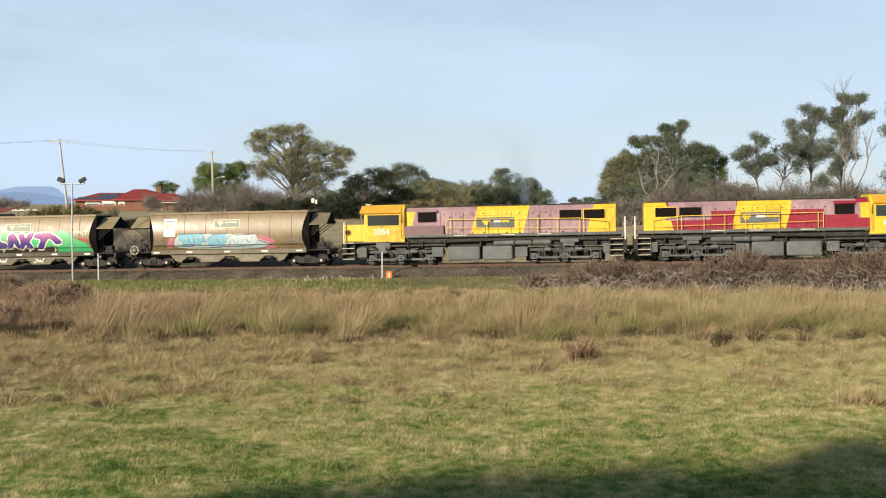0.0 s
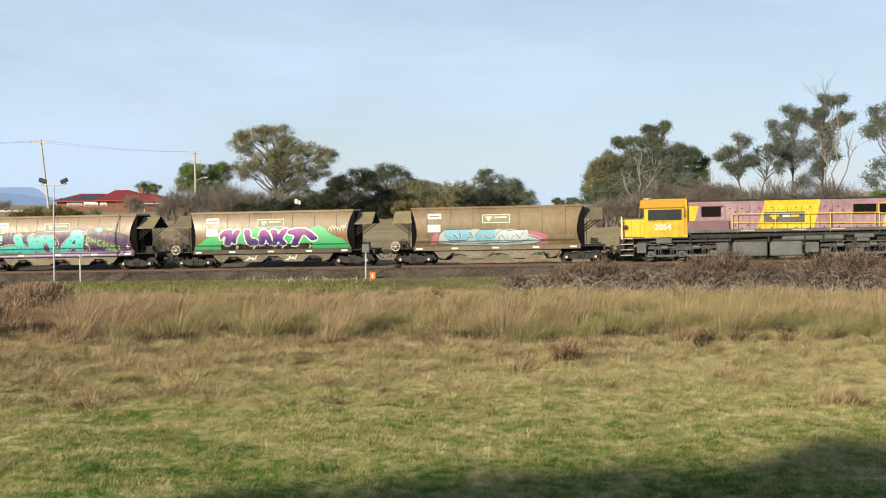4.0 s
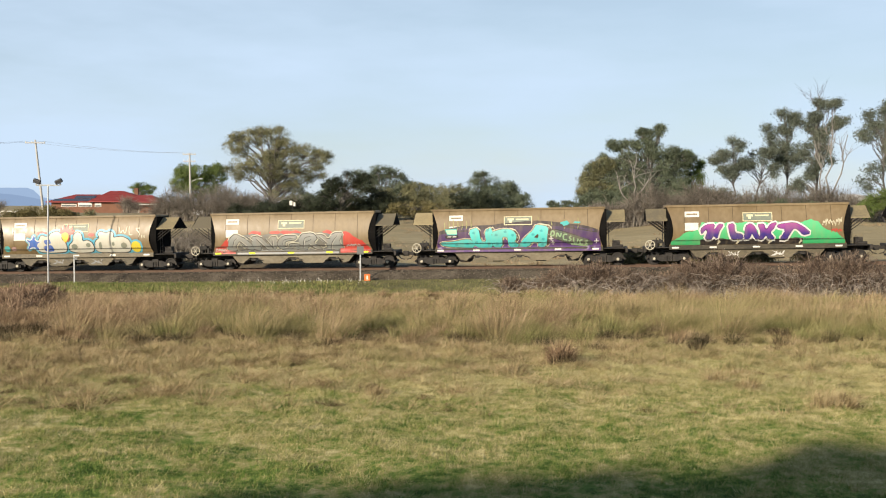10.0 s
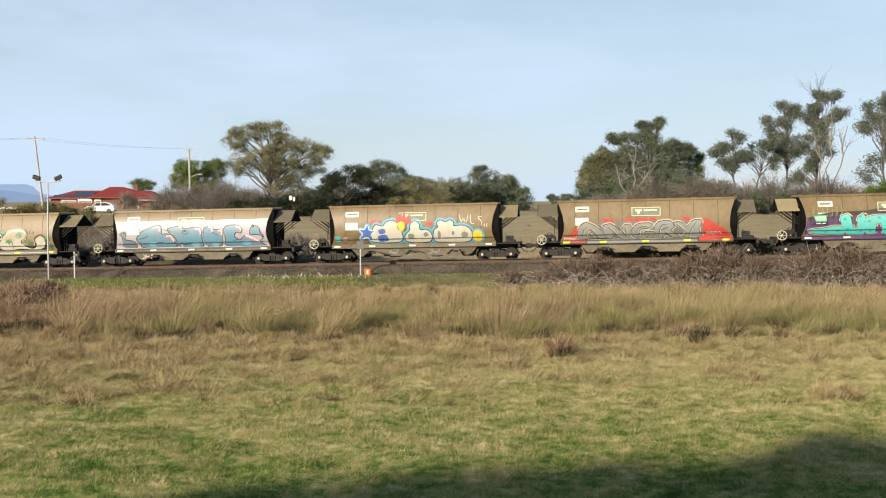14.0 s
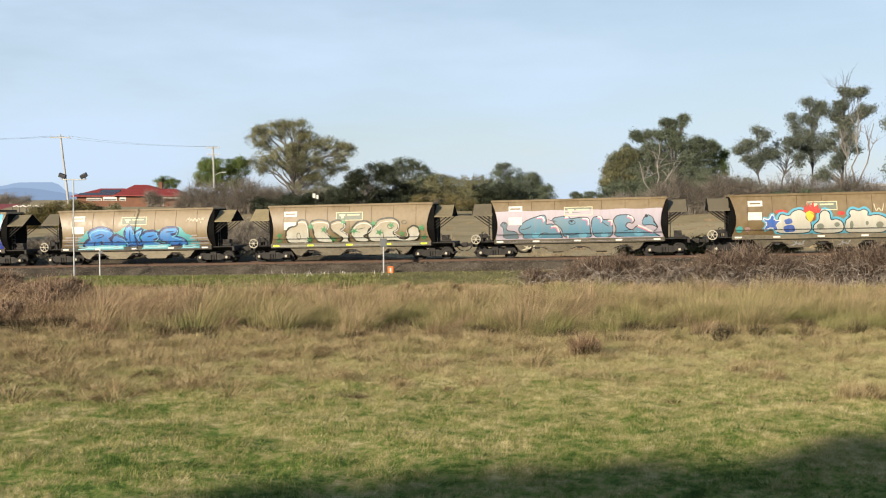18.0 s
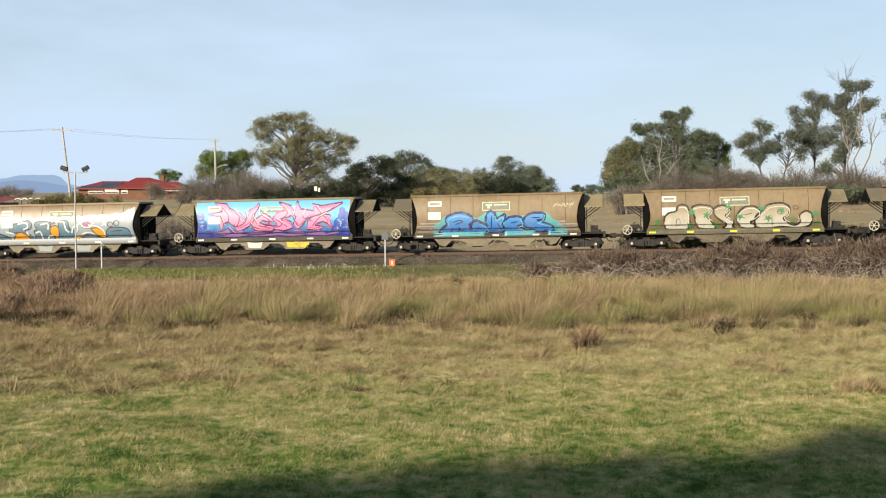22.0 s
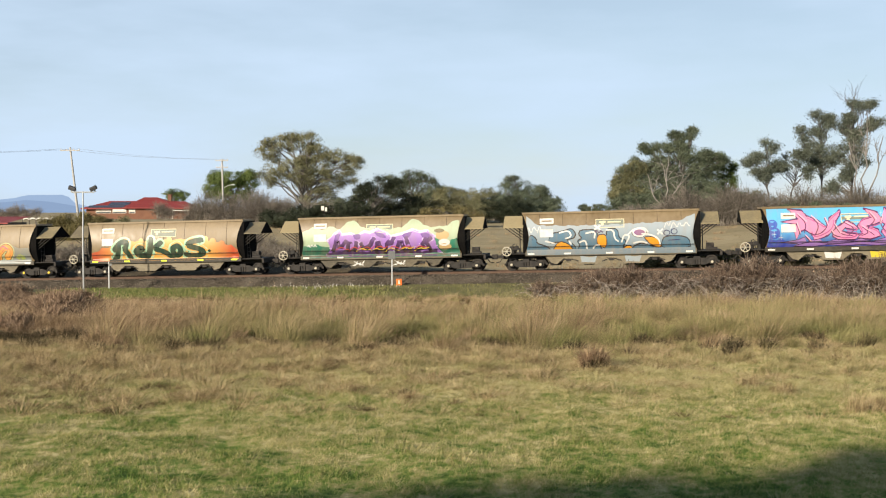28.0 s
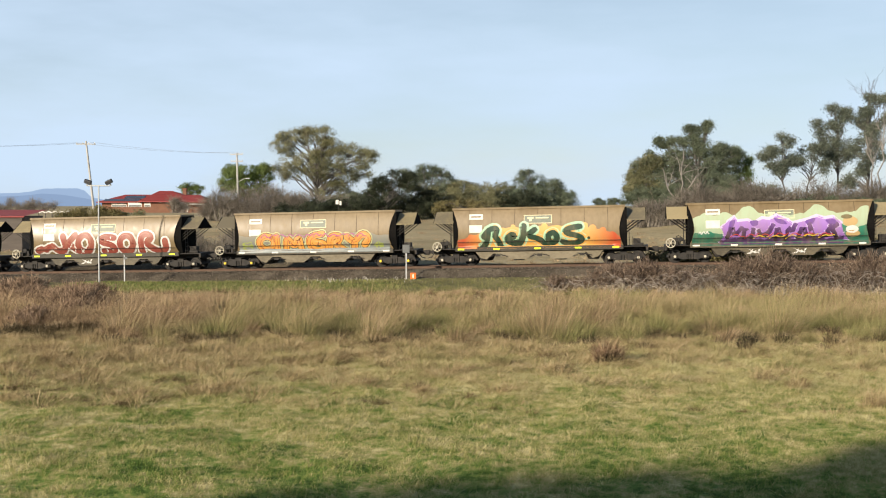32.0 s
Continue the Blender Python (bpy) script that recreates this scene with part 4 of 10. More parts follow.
    part("door_post", Build().tube([(-4.85, -CY - 0.02, 1.62), (-4.83, -CY - 0.02, 2.6), (-4.88, -CY - 0.02, 3.25)], 0.025, 6).tube([(-5.0, -CY - 0.03, 1.7), (-5.0, -CY - 0.03, 3.1)], 0.018, 6), M_YELLOW, cab_ob)
    part("cab_front_window", Build().box(-7.325, -7.29, -1.05, -0.15, 2.65, 3.25).box(-7.325, -7.29, 0.15, 1.05, 2.65, 3.25), M_GLASS, cab_ob)
    part("wedge_panel", Build().slab([(-4.95, 1.62), (-4.55, 1.62), (-4.1, 3.3), (-4.78, 3.3)], -HY - 0.012, -HY + 0.02), M_YELLOW, hood_ob, "slanted yellow panel behind the cab")
    part("pale_panel", Build().slab([(-4.52, 1.72), (-4.4, 1.72), (-3.98, 3.3), (-4.08, 3.3)] if not faded else [(-4.5, 2.45), (-4.05, 2.45), (-3.98, 3.3), (-4.08, 3.3)], -HY - 0.008, -HY + 0.02), M_PINK, hood_ob)
    nose = part("short_nose", Build().box(-8.68, -7.28, -1.08, 1.08, 1.50, 2.56, 0.06), M_YELLOW, w, "low yellow nose below the windscreen")
    for y in (-0.8, 0.8):
        part("headlight", Build().lathe((-8.7, y, 2.2), [(0.02, -0.03), (0.13, -0.02), (0.13, 0.06), (0.05, 0.06)], 12, "x"), M_GLASS, nose)
    part("nose_lamp", Build().lathe((-8.4, -1.10, 2.1), [(0.03, 0.03), (0.2, 0.02), (0.2, -0.03), (0.15, -0.05), (0.13, 0.0)], 16), M_ORANGE, nose)
    part("lamp_lens", Build().lathe((-8.4, -1.13, 2.1), [(0.02, 0.01), (0.13, 0.01), (0.13, -0.012), (0.06, -0.03)], 14), M_GRIME, nose)
    part("nose_seam", Build().box(-8.05, -8.035, -1.086, -1.07, 1.56, 2.52).box(-7.55, -7.535, -1.086, -1.07, 1.56, 2.5), M_SEAM, nose)
    part("number_text", text_mesh("2054", 0.5, M_WHITE), None, cab_ob, "white painted running number") if faded else part("number_text", Build().box(-6.45, -5.55, -CY - 0.012, -CY, 1.98, 2.26, 0.004), M_WHITE, cab_ob)
    if faded:
        t = [o for o in cab_ob.children if o.name.startswith("number_text")][0]
        t.matrix_basis = pose(-6.72, -CY - 0.012, 1.93, 90, 0, 0)
    part("roof_horn", Build().tube([(-7.3, -0.9, 3.80), (-6.9, -0.9, 3.80)], 0.05, 8, 0.02).box(-7.15, -7.05, -0.94, -0.86, 3.66, 3.79), M_CAP, cab_ob)
    # frame, walkway, tanks
    part("walkway", Build().box(-4.74, 8.5, -1.38, 1.38, 1.70, 1.86, 0.02).box(-8.6, -4.74, -1.30, 1.30, 1.40, 1.50, 0.02), M_FRAME, w, "grey walkway edge")
    part("walkway_lip", Build().box(-4.7, 8.5, -1.395, -1.3, 1.862, 1.885, 0.004), M_STEEL, w, "worn bright edge of the walkway")
    for x0, x1 in ((-1.7, -0.9), (1.2, 2.0), (3.4, 4.2)):
        part("worn_edge", Build().box(x0, x1, -1.392, -1.37, 1.78, 1.84, 0.006), M_CAP, w)
    part("valance", Build().box(4.75, 5.85, -1.36, -1.2, 1.28, 1.5, 0.02), M_FRAME, w)
    part("underframe", Build().box(-8.6, 8.4, -0.85, 0.85, 1.05, 1.5).box(-4.7, 8.4, -1.1, 1.1, 1.4, 1.7), M_GRIME, w)
    for x in (-4.6, -3.7, -2.3, -0.1, 1.95, 3.0, 6.9):
        part("bracket", Build().box(x - 0.04, x + 0.04, -1.3, -0.8, 1.1, 1.5, 0.01), M_GRIME, w)
    part("cable_duct", Build().tube([(-7.0, -1.15, 1.22), (-2.3, -1.15, 1.22)], 0.06, 7), M_TRUCK, w)
    part("air_pipe", Build().tube([(2.8, -1.18, 1.1), (4.6, -1.18, 1.1), (4.8, -1.18, 0.9)], 0.04, 6), M_TRUCK, w)
    for x0, x1 in ((-2.15, -0.15), (0.0, 1.85)):
        part("fuel_tank", Build().box(x0, x1, -1.2, 1.2, 0.25, 1.12, 0.09), M_FRAME, w, "grey fuel tank")
    part("air_reservoir", Build().lathe((2.45, -1.08, 1.30), [(0.04, -1.78), (0.14, -1.72), (0.17, -1.6), (0.17, 1.6), (0.14, 1.72), (0.04, 1.78)], 14, "x"), M_FRAME, w, "long grey air reservoir")
    for x0, x1, z0, z1 in ((-7.75, -7.2, 0.55, 1.15), (-3.1, -2.4, 0.5, 1.1), (2.0, 2.75, 0.45, 1.05), (7.3, 7.75, 0.6, 1.2), (4.9, 5.6, 1.05, 1.5), (-6.6, -5.7, 1.1, 1.5)):
        part("equipment_box", Build().box(x0, x1, -1.3, -0.9, z0, z1, 0.03), M_FRAME, w)
    b = Build().tube([(-8.0, -1.2, 1.42), (-3.0, -1.2, 1.38), (3.0, -1.2, 1.5)], 0.035, 6)
    part("brake_pipe", b, M_GRIME, w)
    # steps and end rails
    for s, x in ((-1, -8.35), (1, 8.1)):
        st = Build()
        for k in range(4):
            st.box(x - 0.38, x + 0.38, -1.36, -0.9, 0.42 + 0.33 * k, 0.46 + 0.33 * k, 0.008)
        steps_ob = part("steps", st, M_CAP, w, "open end steps with pale treads")
        part("step_side", Build().box(x - 0.42, x - 0.38, -1.34, -0.9, 0.38, 1.5).box(x + 0.38, x + 0.42, -1.34, -0.9, 0.38, 1.5).box(x - 0.4, x + 0.4, -0.92, -0.88, 0.38, 1.5), M_GRIME, steps_ob)
        part("grab_rail", Build().tube([(s * 8.62, -1.3, 1.4), (s * 8.62, -1.3, 2.55), (s * 8.62, -1.15, 2.72), (s * 8.62, -1.0, 2.55), (s * 8.62, -1.0, 1.5)], 0.045, 8), M_WHITE, w, "white end grab rail")
        part("headstock", Build().box(s * 8.6 - 0.12, s * 8.6 + 0.12, -1.3, 1.3, 0.75, 1.5, 0.02), M_GRIME, w)
        part("coupler", Build().box(min(s * 8.6, s * 8.92), max(s * 8.6, s * 8.92), -0.13, 0.13, 0.74, 0.98, 0.02), M_GRIME, w)
        part("brake_hose", Build().tube([(s * 8.7, -0.5, 1.1), (s * 8.95, -0.5, 0.6), (s * 9.1, -0.45, 0.65)], 0.03, 6), M_GRIME, w)
    # hand rails along the walkway
    b = Build().tube([(-2.2, -1.33, 2.78), (5.9, -1.33, 2.72), (7.6, -1.33, 2.52)], 0.021, 6).tube([(-2.2, -1.33, 2.28), (7.6, -1.33, 2.1)], 0.016, 6)
    part("hand_rail", b, M_RAILING, w, "yellow walkway hand rail")
    for x in (-2.2, -1.9, 0.3, 2.2, 3.4, 4.6, 5.9, 6.15, 7.6):
        part("rail_post", Build().tube([(x, -1.33, 1.66), (x, -1.33, 2.76 if x < 6.2 else 2.52)], 0.018, 6), M_RAILING, w)
    for s in (-1, 1):
        truck(w, s * 5.05 - 0.05)
    return w


def text_mesh(words, size, material, depth=0.004):
    cu = bpy.data.curves.new("words", "FONT")
    cu.body, cu.size, cu.extrude, cu.offset = words, size, depth, 0.012
    ob = bpy.data.objects.new("words", cu)
    me = bpy.data.meshes.new_from_object(ob)
    bpy.data.objects.remove(ob)
    bpy.data.curves.remove(cu)
    me.materials.clear()
    me.materials.append(material)
    return me


front_loco = tagged(locomotive(True), "faded pink and yellow diesel locomotive hauling coal wagons", "locomotive", "locomotives of the train")
FLIP = -1
lead_loco = tagged(locomotive(False), "maroon and yellow diesel locomotive leading the train", "locomotive", "locomotives of the train")
FLIP = 1
WAGONS = []
plain_wagon = coal_wagon(M_WHITE, M_CAP)
bright_wagon = coal_wagon(M_REFLECT, M_CAP)
capped_wagon = coal_wagon(M_WHITE, M_YCAP)
used = set()
for k in range(1, 16):
    source = bright_wagon if k in (4, 7, 12, 14) else capped_wagon if k == 13 else plain_wagon
    w = copy_thing(source, Matrix.Identity(4)) if source in used else source
    used.add(source)
    tagged(w, "rusty tan coal hopper wagon with graffiti", "freight wagon", "hopper wagons of the train")
    WAGONS.append(w)

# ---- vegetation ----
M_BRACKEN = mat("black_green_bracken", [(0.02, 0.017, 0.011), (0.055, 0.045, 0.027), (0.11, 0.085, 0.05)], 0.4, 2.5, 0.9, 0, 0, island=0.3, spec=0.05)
RNG = np.random.default_rng(11)
M_BARK = mat("grey_gum_bark", [(0.055, 0.048, 0.042), (0.12, 0.108, 0.096), (0.22, 0.20, 0.18)], 1.2, 9, 0.85, 0, 0.3, (1, 1, 0.3))
M_TWIG = mat("bare_grey_brown_twigs", [(0.105, 0.09, 0.073), (0.195, 0.17, 0.141), (0.30, 0.268, 0.227)], 0.4, 3, 0.85, 0, 0, island=0.4, spec=0.1)
M_CANE = mat("pale_dead_canes", [(0.15, 0.122, 0.098), (0.285, 0.24, 0.20), (0.44, 0.385, 0.33)], 0.5, 4, 0.8, 0, 0, island=0.4, spec=0.15)
M_DEADWOOD = mat("pale_dead_wood", [(0.17, 0.155, 0.135), (0.31, 0.285, 0.255)], 0.6, 5, 0.8, 0, 0.1)
LEAF = {
    "olive": mat("olive_gum_leaves", [(0.085, 0.088, 0.045), (0.165, 0.16, 0.08), (0.255, 0.24, 0.13)], 0.25, 2, 0.6, 0, 0, island=0.22, spec=0.3, through_light=0.12),
    "grey": mat("grey_green_gum_leaves", [(0.045, 0.062, 0.037), (0.098, 0.118, 0.072), (0.165, 0.184, 0.118)], 0.25, 2, 0.6, 0, 0, island=0.22, spec=0.3, through_light=0.12),
    "ash": mat("ashen_gum_leaves", [(0.055, 0.068, 0.05), (0.112, 0.128, 0.094), (0.185, 0.198, 0.145)], 0.25, 2, 0.6, 0, 0, island=0.22, spec=0.3, through_light=0.122),
    "green": mat("bright_green_leaves", [(0.045, 0.072, 0.017), (0.105, 0.145, 0.036), (0.175, 0.215, 0.062)], 0.25, 2, 0.6, 0, 0, island=0.22, spec=0.3, through_light=0.12),
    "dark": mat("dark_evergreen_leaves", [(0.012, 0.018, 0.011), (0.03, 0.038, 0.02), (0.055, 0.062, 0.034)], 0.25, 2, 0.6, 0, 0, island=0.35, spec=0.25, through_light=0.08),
    "gold": mat("golden_brown_leaves", [(0.07, 0.064, 0.027), (0.145, 0.124, 0.052), (0.225, 0.187, 0.083)], 0.3, 2, 0.7, 0, 0, island=0.35, spec=0.2, through_light=0.1),
}


def leaf_cloud(centres, spread, count, size, out=None):
    """Small leaf blades scattered round the centres; out: the way that each cluster faces."""
    n = len(centres) * count
    c = np.repeat(centres, count, 0) + RNG.normal(0, 1, (n, 3)) * spread * np.array([1, 1, 0.75])
    a = RNG.normal(0, 1, (n, 3))
    a /= np.linalg.norm(a, axis=1)[:, None]
    if out is not None:
        face = np.repeat(out, count, 0) + RNG.normal(0, 0.45, (n, 3))
        face /= np.linalg.norm(face, axis=1)[:, None] + 1e-9
        a = np.cross(face, a)
        a /= np.linalg.norm(a, axis=1)[:, None] + 1e-9
        bvec = np.cross(face, a)
    else:
        bvec = np.cross(a, RNG.normal(0, 1, (n, 3)))
    bvec /= np.linalg.norm(bvec, axis=1)[:, None]
    s = size * RNG.uniform(0.6, 1.4, (n, 1))
    co = np.stack([c - a * s, c + bvec * s * 0.5, c + a * s - bvec * s * 0.2], 1).reshape(-1, 3)
    return co, np.arange(n * 3).reshape(-1, 3)


def thin_tubes(curves, r0, r1):
    """Three-sided tapering tubes along curves (n, k, 3)."""
    n, k, _ = curves.shape
    d = np.gradient(curves, axis=1)
    d /= np.linalg.norm(d, axis=2, keepdims=True) + 1e-9
    up = np.where(np.abs(d[..., 2:3]) < 0.9, np.array([0, 0, 1.0]), np.array([1.0, 0, 0]))
    a = np.cross(d, up)
    a /= np.linalg.norm(a, axis=2, keepdims=True) + 1e-9
    c = np.cross(d, a)
    rr = (np.asarray(r0).reshape(-1, 1) + (np.asarray(r1).reshape(-1, 1) - np.asarray(r0).reshape(-1, 1)) * np.linspace(0, 1, k)[None])[..., None]
    co = np.stack([curves + rr * (a * math.cos(q) + c * math.sin(q)) for q in (0, 2.094, 4.189)], 2)
    i = np.arange(n * k * 3).reshape(n, k, 3)
    f = np.concatenate([np.stack([i[:, :-1, j], i[:, :-1, (j + 1) % 3], i[:, 1:, (j + 1) % 3], i[:, 1:, j]], -1).reshape(-1, 4) for j in range(3)])
    return co.reshape(-1, 3), f


def bent(p0, p1, k, sag=0.15, jitter=0.05):
    """Curves from p0 to p1 (n, 3) that bow upwards and wander."""
    t = np.linspace(0, 1, k)[None, :, None]
    length = np.linalg.norm(p1 - p0, axis=1)[:, None, None]
    c = p0[:, None] * (1 - t) + p1[:, None] * t
    w = RNG.normal(0, 1, (len(p0), k, 3)) * jitter * length * np.sin(t * math.pi)
    c = c + w
    c[..., 2:3] += sag * length * np.sin(t * math.pi)
    return c


def tree(name, x, y, lobes, leaf, label, category="tree", density=1.0, trunk=0.22, leaf_size=0.14, lean=0.0, bare_top=0, airy=0.25):
    """lobes: rows of (sideways, height, half width, half height) of the crown's masses, from the foot of the trunk."""
    z = float(ground_z(x, y)) - 0.05
    ob = new(name)
    ob.location = (x, y, z)
    tagged(ob, label, category)
    lobes = np.array(lobes, float)
    extra = [lobes * np.array([1, 1, 0.86, 0.84]) * (np.array([1, 1, 0.75, 0.75]) if airy >= 0.3 else 1)]
    for k in range(5):
        a = RNG.uniform(-0.3, math.pi + 0.3, len(lobes)) if k < 2 else RNG.uniform(0, 2 * math.pi, len(lobes))
        q, out = RNG.uniform(0.26, 0.48, len(lobes)), RNG.uniform(0.6, 0.92, len(lobes)) * (1.1 if airy >= 0.3 else 1.0)
        extra.append(np.stack([lobes[:, 0] + np.cos(a) * lobes[:, 2] * out, lobes[:, 1] + np.sin(a) * lobes[:, 3] * out, lobes[:, 2] * q, lobes[:, 3] * q * 0.85], 1))
    lobes = np.concatenate(extra)
    depth = RNG.uniform(-0.55, 0.55, len(lobes)) * lobes[:, 2]
    mids = np.stack([lobes[:, 0], depth, lobes[:, 1]], 1)
    fork = np.array([lean * 0.3, 0, max(0.8, 0.38 * float(np.min(mids[:, 2])))])
    # trunk, limbs
    tip = mids[np.argmax(mids[:, 2])]
    stem = np.array([[0, 0, -0.2], [tip[0] * 0.05 + lean * 0.1, tip[1] * 0.05, tip[2] * 0.3], [tip[0] * 0.4, tip[1] * 0.4, tip[2] * 0.66], [tip[0], tip[1], tip[2] + 0.1]])
    path = np.stack([np.interp(np.linspace(0, 1, 12), [0, 0.3, 0.66, 1], stem[:, k]) for k in range(3)], 1)
    path[1:-1] += RNG.normal(0, 0.1, (10, 3)) * np.array([1, 1, 0.3])
    co1, f1 = thin_tubes(path[None], [trunk], [trunk * 0.15])
    at_h = np.clip(mids[:, 2] * (RNG.uniform(0.6, 0.88, len(mids)) if airy >= 0.3 else RNG.uniform(0.32, 0.72, len(mids))), 0.3, tip[2])
    starts = np.stack([np.interp(at_h, path[:, 2], path[:, k]) for k in range(3)], 1)
    limb = trunk * np.clip(0.5 - 0.3 * at_h / tip[2], 0.15, 0.5)
    co2, f2 = thin_tubes(bent(starts, mids + np.array([0, 0, 0.2]), 8, 0.05, 0.03), limb, limb * 0.25)
    fork = path[5]
    tw0, tw1 = [], []
    clumps, facing = [], []
    for m, (sx, h, rx, rz) in zip(mids, lobes):
        area = math.pi * rx * rz
        nc = max(7, int(area * 4.8 * density))
        u = RNG.normal(0, 1, (nc, 3))
        u /= np.linalg.norm(u, axis=1)[:, None]
        rad = RNG.uniform(0.45 if airy < 0.3 else 0.3, 1.03 if airy < 0.3 else 1.0, (nc, 1)) ** 0.6
        pts = m + u * rad * np.array([rx, rx * 0.85, rz])
        clumps.append(pts)
        facing.append(u)
        pick = RNG.choice(nc, max(4, nc // 3), False)
        tw0.append(np.repeat(m[None] * 0.85 + fork[None] * 0.15, len(pick), 0))
        tw1.append(pts[pick])
    co3, f3 = thin_tubes(bent(np.concatenate(tw0), np.concatenate(tw1), 5, 0.06, 0.05), np.full(sum(map(len, tw0)), trunk * 0.16), np.full(sum(map(len, tw0)), 0.012))
    sets = [(co1, f1), (co2, f2), (co3, f3)]
    if bare_top:
        top = np.repeat(tip[None] - np.array([0, 0, 0.5]), bare_top, 0)
        end = tip + RNG.normal(0, 1, (bare_top, 3)) * np.array([1.1, 0.9, 0.5]) + np.array([-0.6, 0, 1.45])
        sets.append(thin_tubes(bent(top, end, 6, 0.05, 0.06), np.full(bare_top, 0.026), np.full(bare_top, 0.008)))
        end2 = end + RNG.normal(0, 0.6, (bare_top, 3)) + np.array([0, 0, 0.3])
        mid2 = (top * 0.45 + end * 0.55)
        sets.append(thin_tubes(bent(mid2, end2, 5, 0.05, 0.06), np.full(bare_top, 0.015), np.full(bare_top, 0.006)))
    co, f, o = [], [], 0
    for c, g in sets:
        co.append(c)
        f.append(g + o)
        o += len(c)
    t = new("trunk", big_mesh("trunk", np.concatenate(co), np.concatenate(f), M_BARK, True))
    t.parent = ob
    co, f = leaf_cloud(np.concatenate(clumps), airy, int((40 if leaf_size < 0.2 else 14) * min(1.3, density + 0.25)), leaf_size * (0.8 if leaf_size < 0.2 else 1), np.concatenate(facing))
    c = new("crown", big_mesh("crown", co, f, LEAF[leaf]))
    c.parent = ob
    return ob


def bare_shrub(name, x, y, width, height, label, material=None, stems=160, kind_word="shrub"):
    """Leafless shrub: many fine branching twigs."""
    z = float(ground_z(x, y)) - 0.05
    base = np.stack([RNG.uniform(-width * 0.42, width * 0.42, stems), RNG.uniform(-0.7, 0.7, stems), np.zeros(stems)], 1)
    env = np.sqrt(np.clip(1 - (base[:, 0] / (width * 0.55)) ** 2, 0.05, 1)) * (0.85 + 0.25 * np.sin(base[:, 0] * 1.9 + x))
    tip = base + np.stack([RNG.normal(0, 0.16 * height, stems), RNG.normal(0, 0.3, stems), height * env * RNG.uniform(0.55, 1.05, stems)], 1)
    c1 = bent(base, tip, 5, 0.02, 0.05)
    sets = [thin_tubes(c1, np.full(stems, 0.035), np.full(stems, 0.012))]
    for lo, count, ln, r in ((2, 4, 0.32, 0.02), (3, 5, 0.2, 0.015)):
        p = np.repeat(c1[:, lo], count, 0)
        q = p + RNG.normal(0, 1, (len(p), 3)) * height * ln * np.array([0.7, 0.5, 0.35]) + np.array([0, 0, height * ln * 0.55])
        sets.append(thin_tubes(bent(p, q, 2, 0.03, 0.06), np.full(len(p), r), np.full(len(p), r * 0.5)))
    co, f, o = [], [], 0
    for c, g in sets:
        co.append(c)
        f.append(g + o)
        o += len(c)
    ob = new(name, big_mesh(name, np.concatenate(co), np.concatenate(f), material or M_TWIG))
    ob.location = (x, y, z)
    return tagged(ob, label, kind_word)


def dead_tree(x, y, width, height, label):
    """Pale bare limbs that fork twice."""
    ob = new("dead_tree")
    ob.location = (x, y, float(ground_z(x, y)) - 0.05)
    tagged(ob, label, "tree")
    p0 = np.zeros((3, 3)) + RNG.normal(0, 0.15, (3, 3)) * np.array([1, 1, 0])
    p1 = np.stack([np.array([-0.35, 0.05, 0.4]) * width, np.zeros(3), np.array([0.75, 1.0, 0.8]) * height], 1)
    c1 = bent(p0, p1, 9, 0.04, 0.03)
    q0 = np.repeat(c1[:, 5], 4, 0)
    q1 = q0 + np.stack([RNG.normal(0, 0.26, 12) * width, RNG.normal(0, 0.3, 12), RNG.uniform(0.1, 0.35, 12) * height], 1)
    c2 = bent(q0, q1, 6, 0.06, 0.04)
    r0 = np.repeat(c2[:, 3], 3, 0)
    r1 = r0 + np.stack([RNG.normal(0, 0.15, 36) * width, RNG.normal(0, 0.2, 36), RNG.uniform(0.0, 0.16, 36) * height], 1)
    for name, c, r in (("trunk", c1, 0.12), ("limb", c2, 0.05), ("twig", bent(r0, r1, 4, 0.05, 0.08), 0.024)):
        co, f = thin_tubes(c, np.full(len(c), r), np.full(len(c), r * 0.35))
        b = new(name, big_mesh(name, co, f, M_DEADWOOD, True))
        b.parent = ob
        tagged(b, kind="stuff")
    return ob


def blade_field(name, px, py, h, lean, width, material, label, category, bend=0.35, simple=False):
    """One sheet of grass blades at the places given; each blade bends over at its tip, a simple one is a plain spike."""
    n = len(px)
    pz = ground_z(px, py) - 0.008
    ang = RNG.uniform(0, 2 * math.pi, n)
    side = np.stack([np.cos(ang), np.sin(ang), np.zeros(n)], 1) * np.asarray(width)[:, None]
    base = np.stack([px, py, pz], 1)
    mid = base + np.stack([lean[0] * 0.45, lean[1] * 0.45, h * 0.62], 1)
    tip = base + np.stack([lean[0], lean[1], h * (1 - bend * 0.3)], 1)
    i = np.arange(n)[:, None]
    if simple:
        me = big_mesh(name, np.stack([base - side, base + side, tip], 1).reshape(-1, 3), i * 3 + np.array([[0, 1, 2]]), material)
        return tagged(new(name, me), label, category, kind="stuff")
    co = np.stack([base - side, base + side, mid + side * 0.7, mid - side * 0.7, tip], 1).reshape(-1, 3)
    faces = np.concatenate([i * 5 + np.array([[0, 1, 2]]), i * 5 + np.array([[0, 2, 3]]), i * 5 + np.array([[3, 2, 4]])])
    return tagged(new(name, big_mesh(name, co, faces, material)), label, category, kind="stuff")


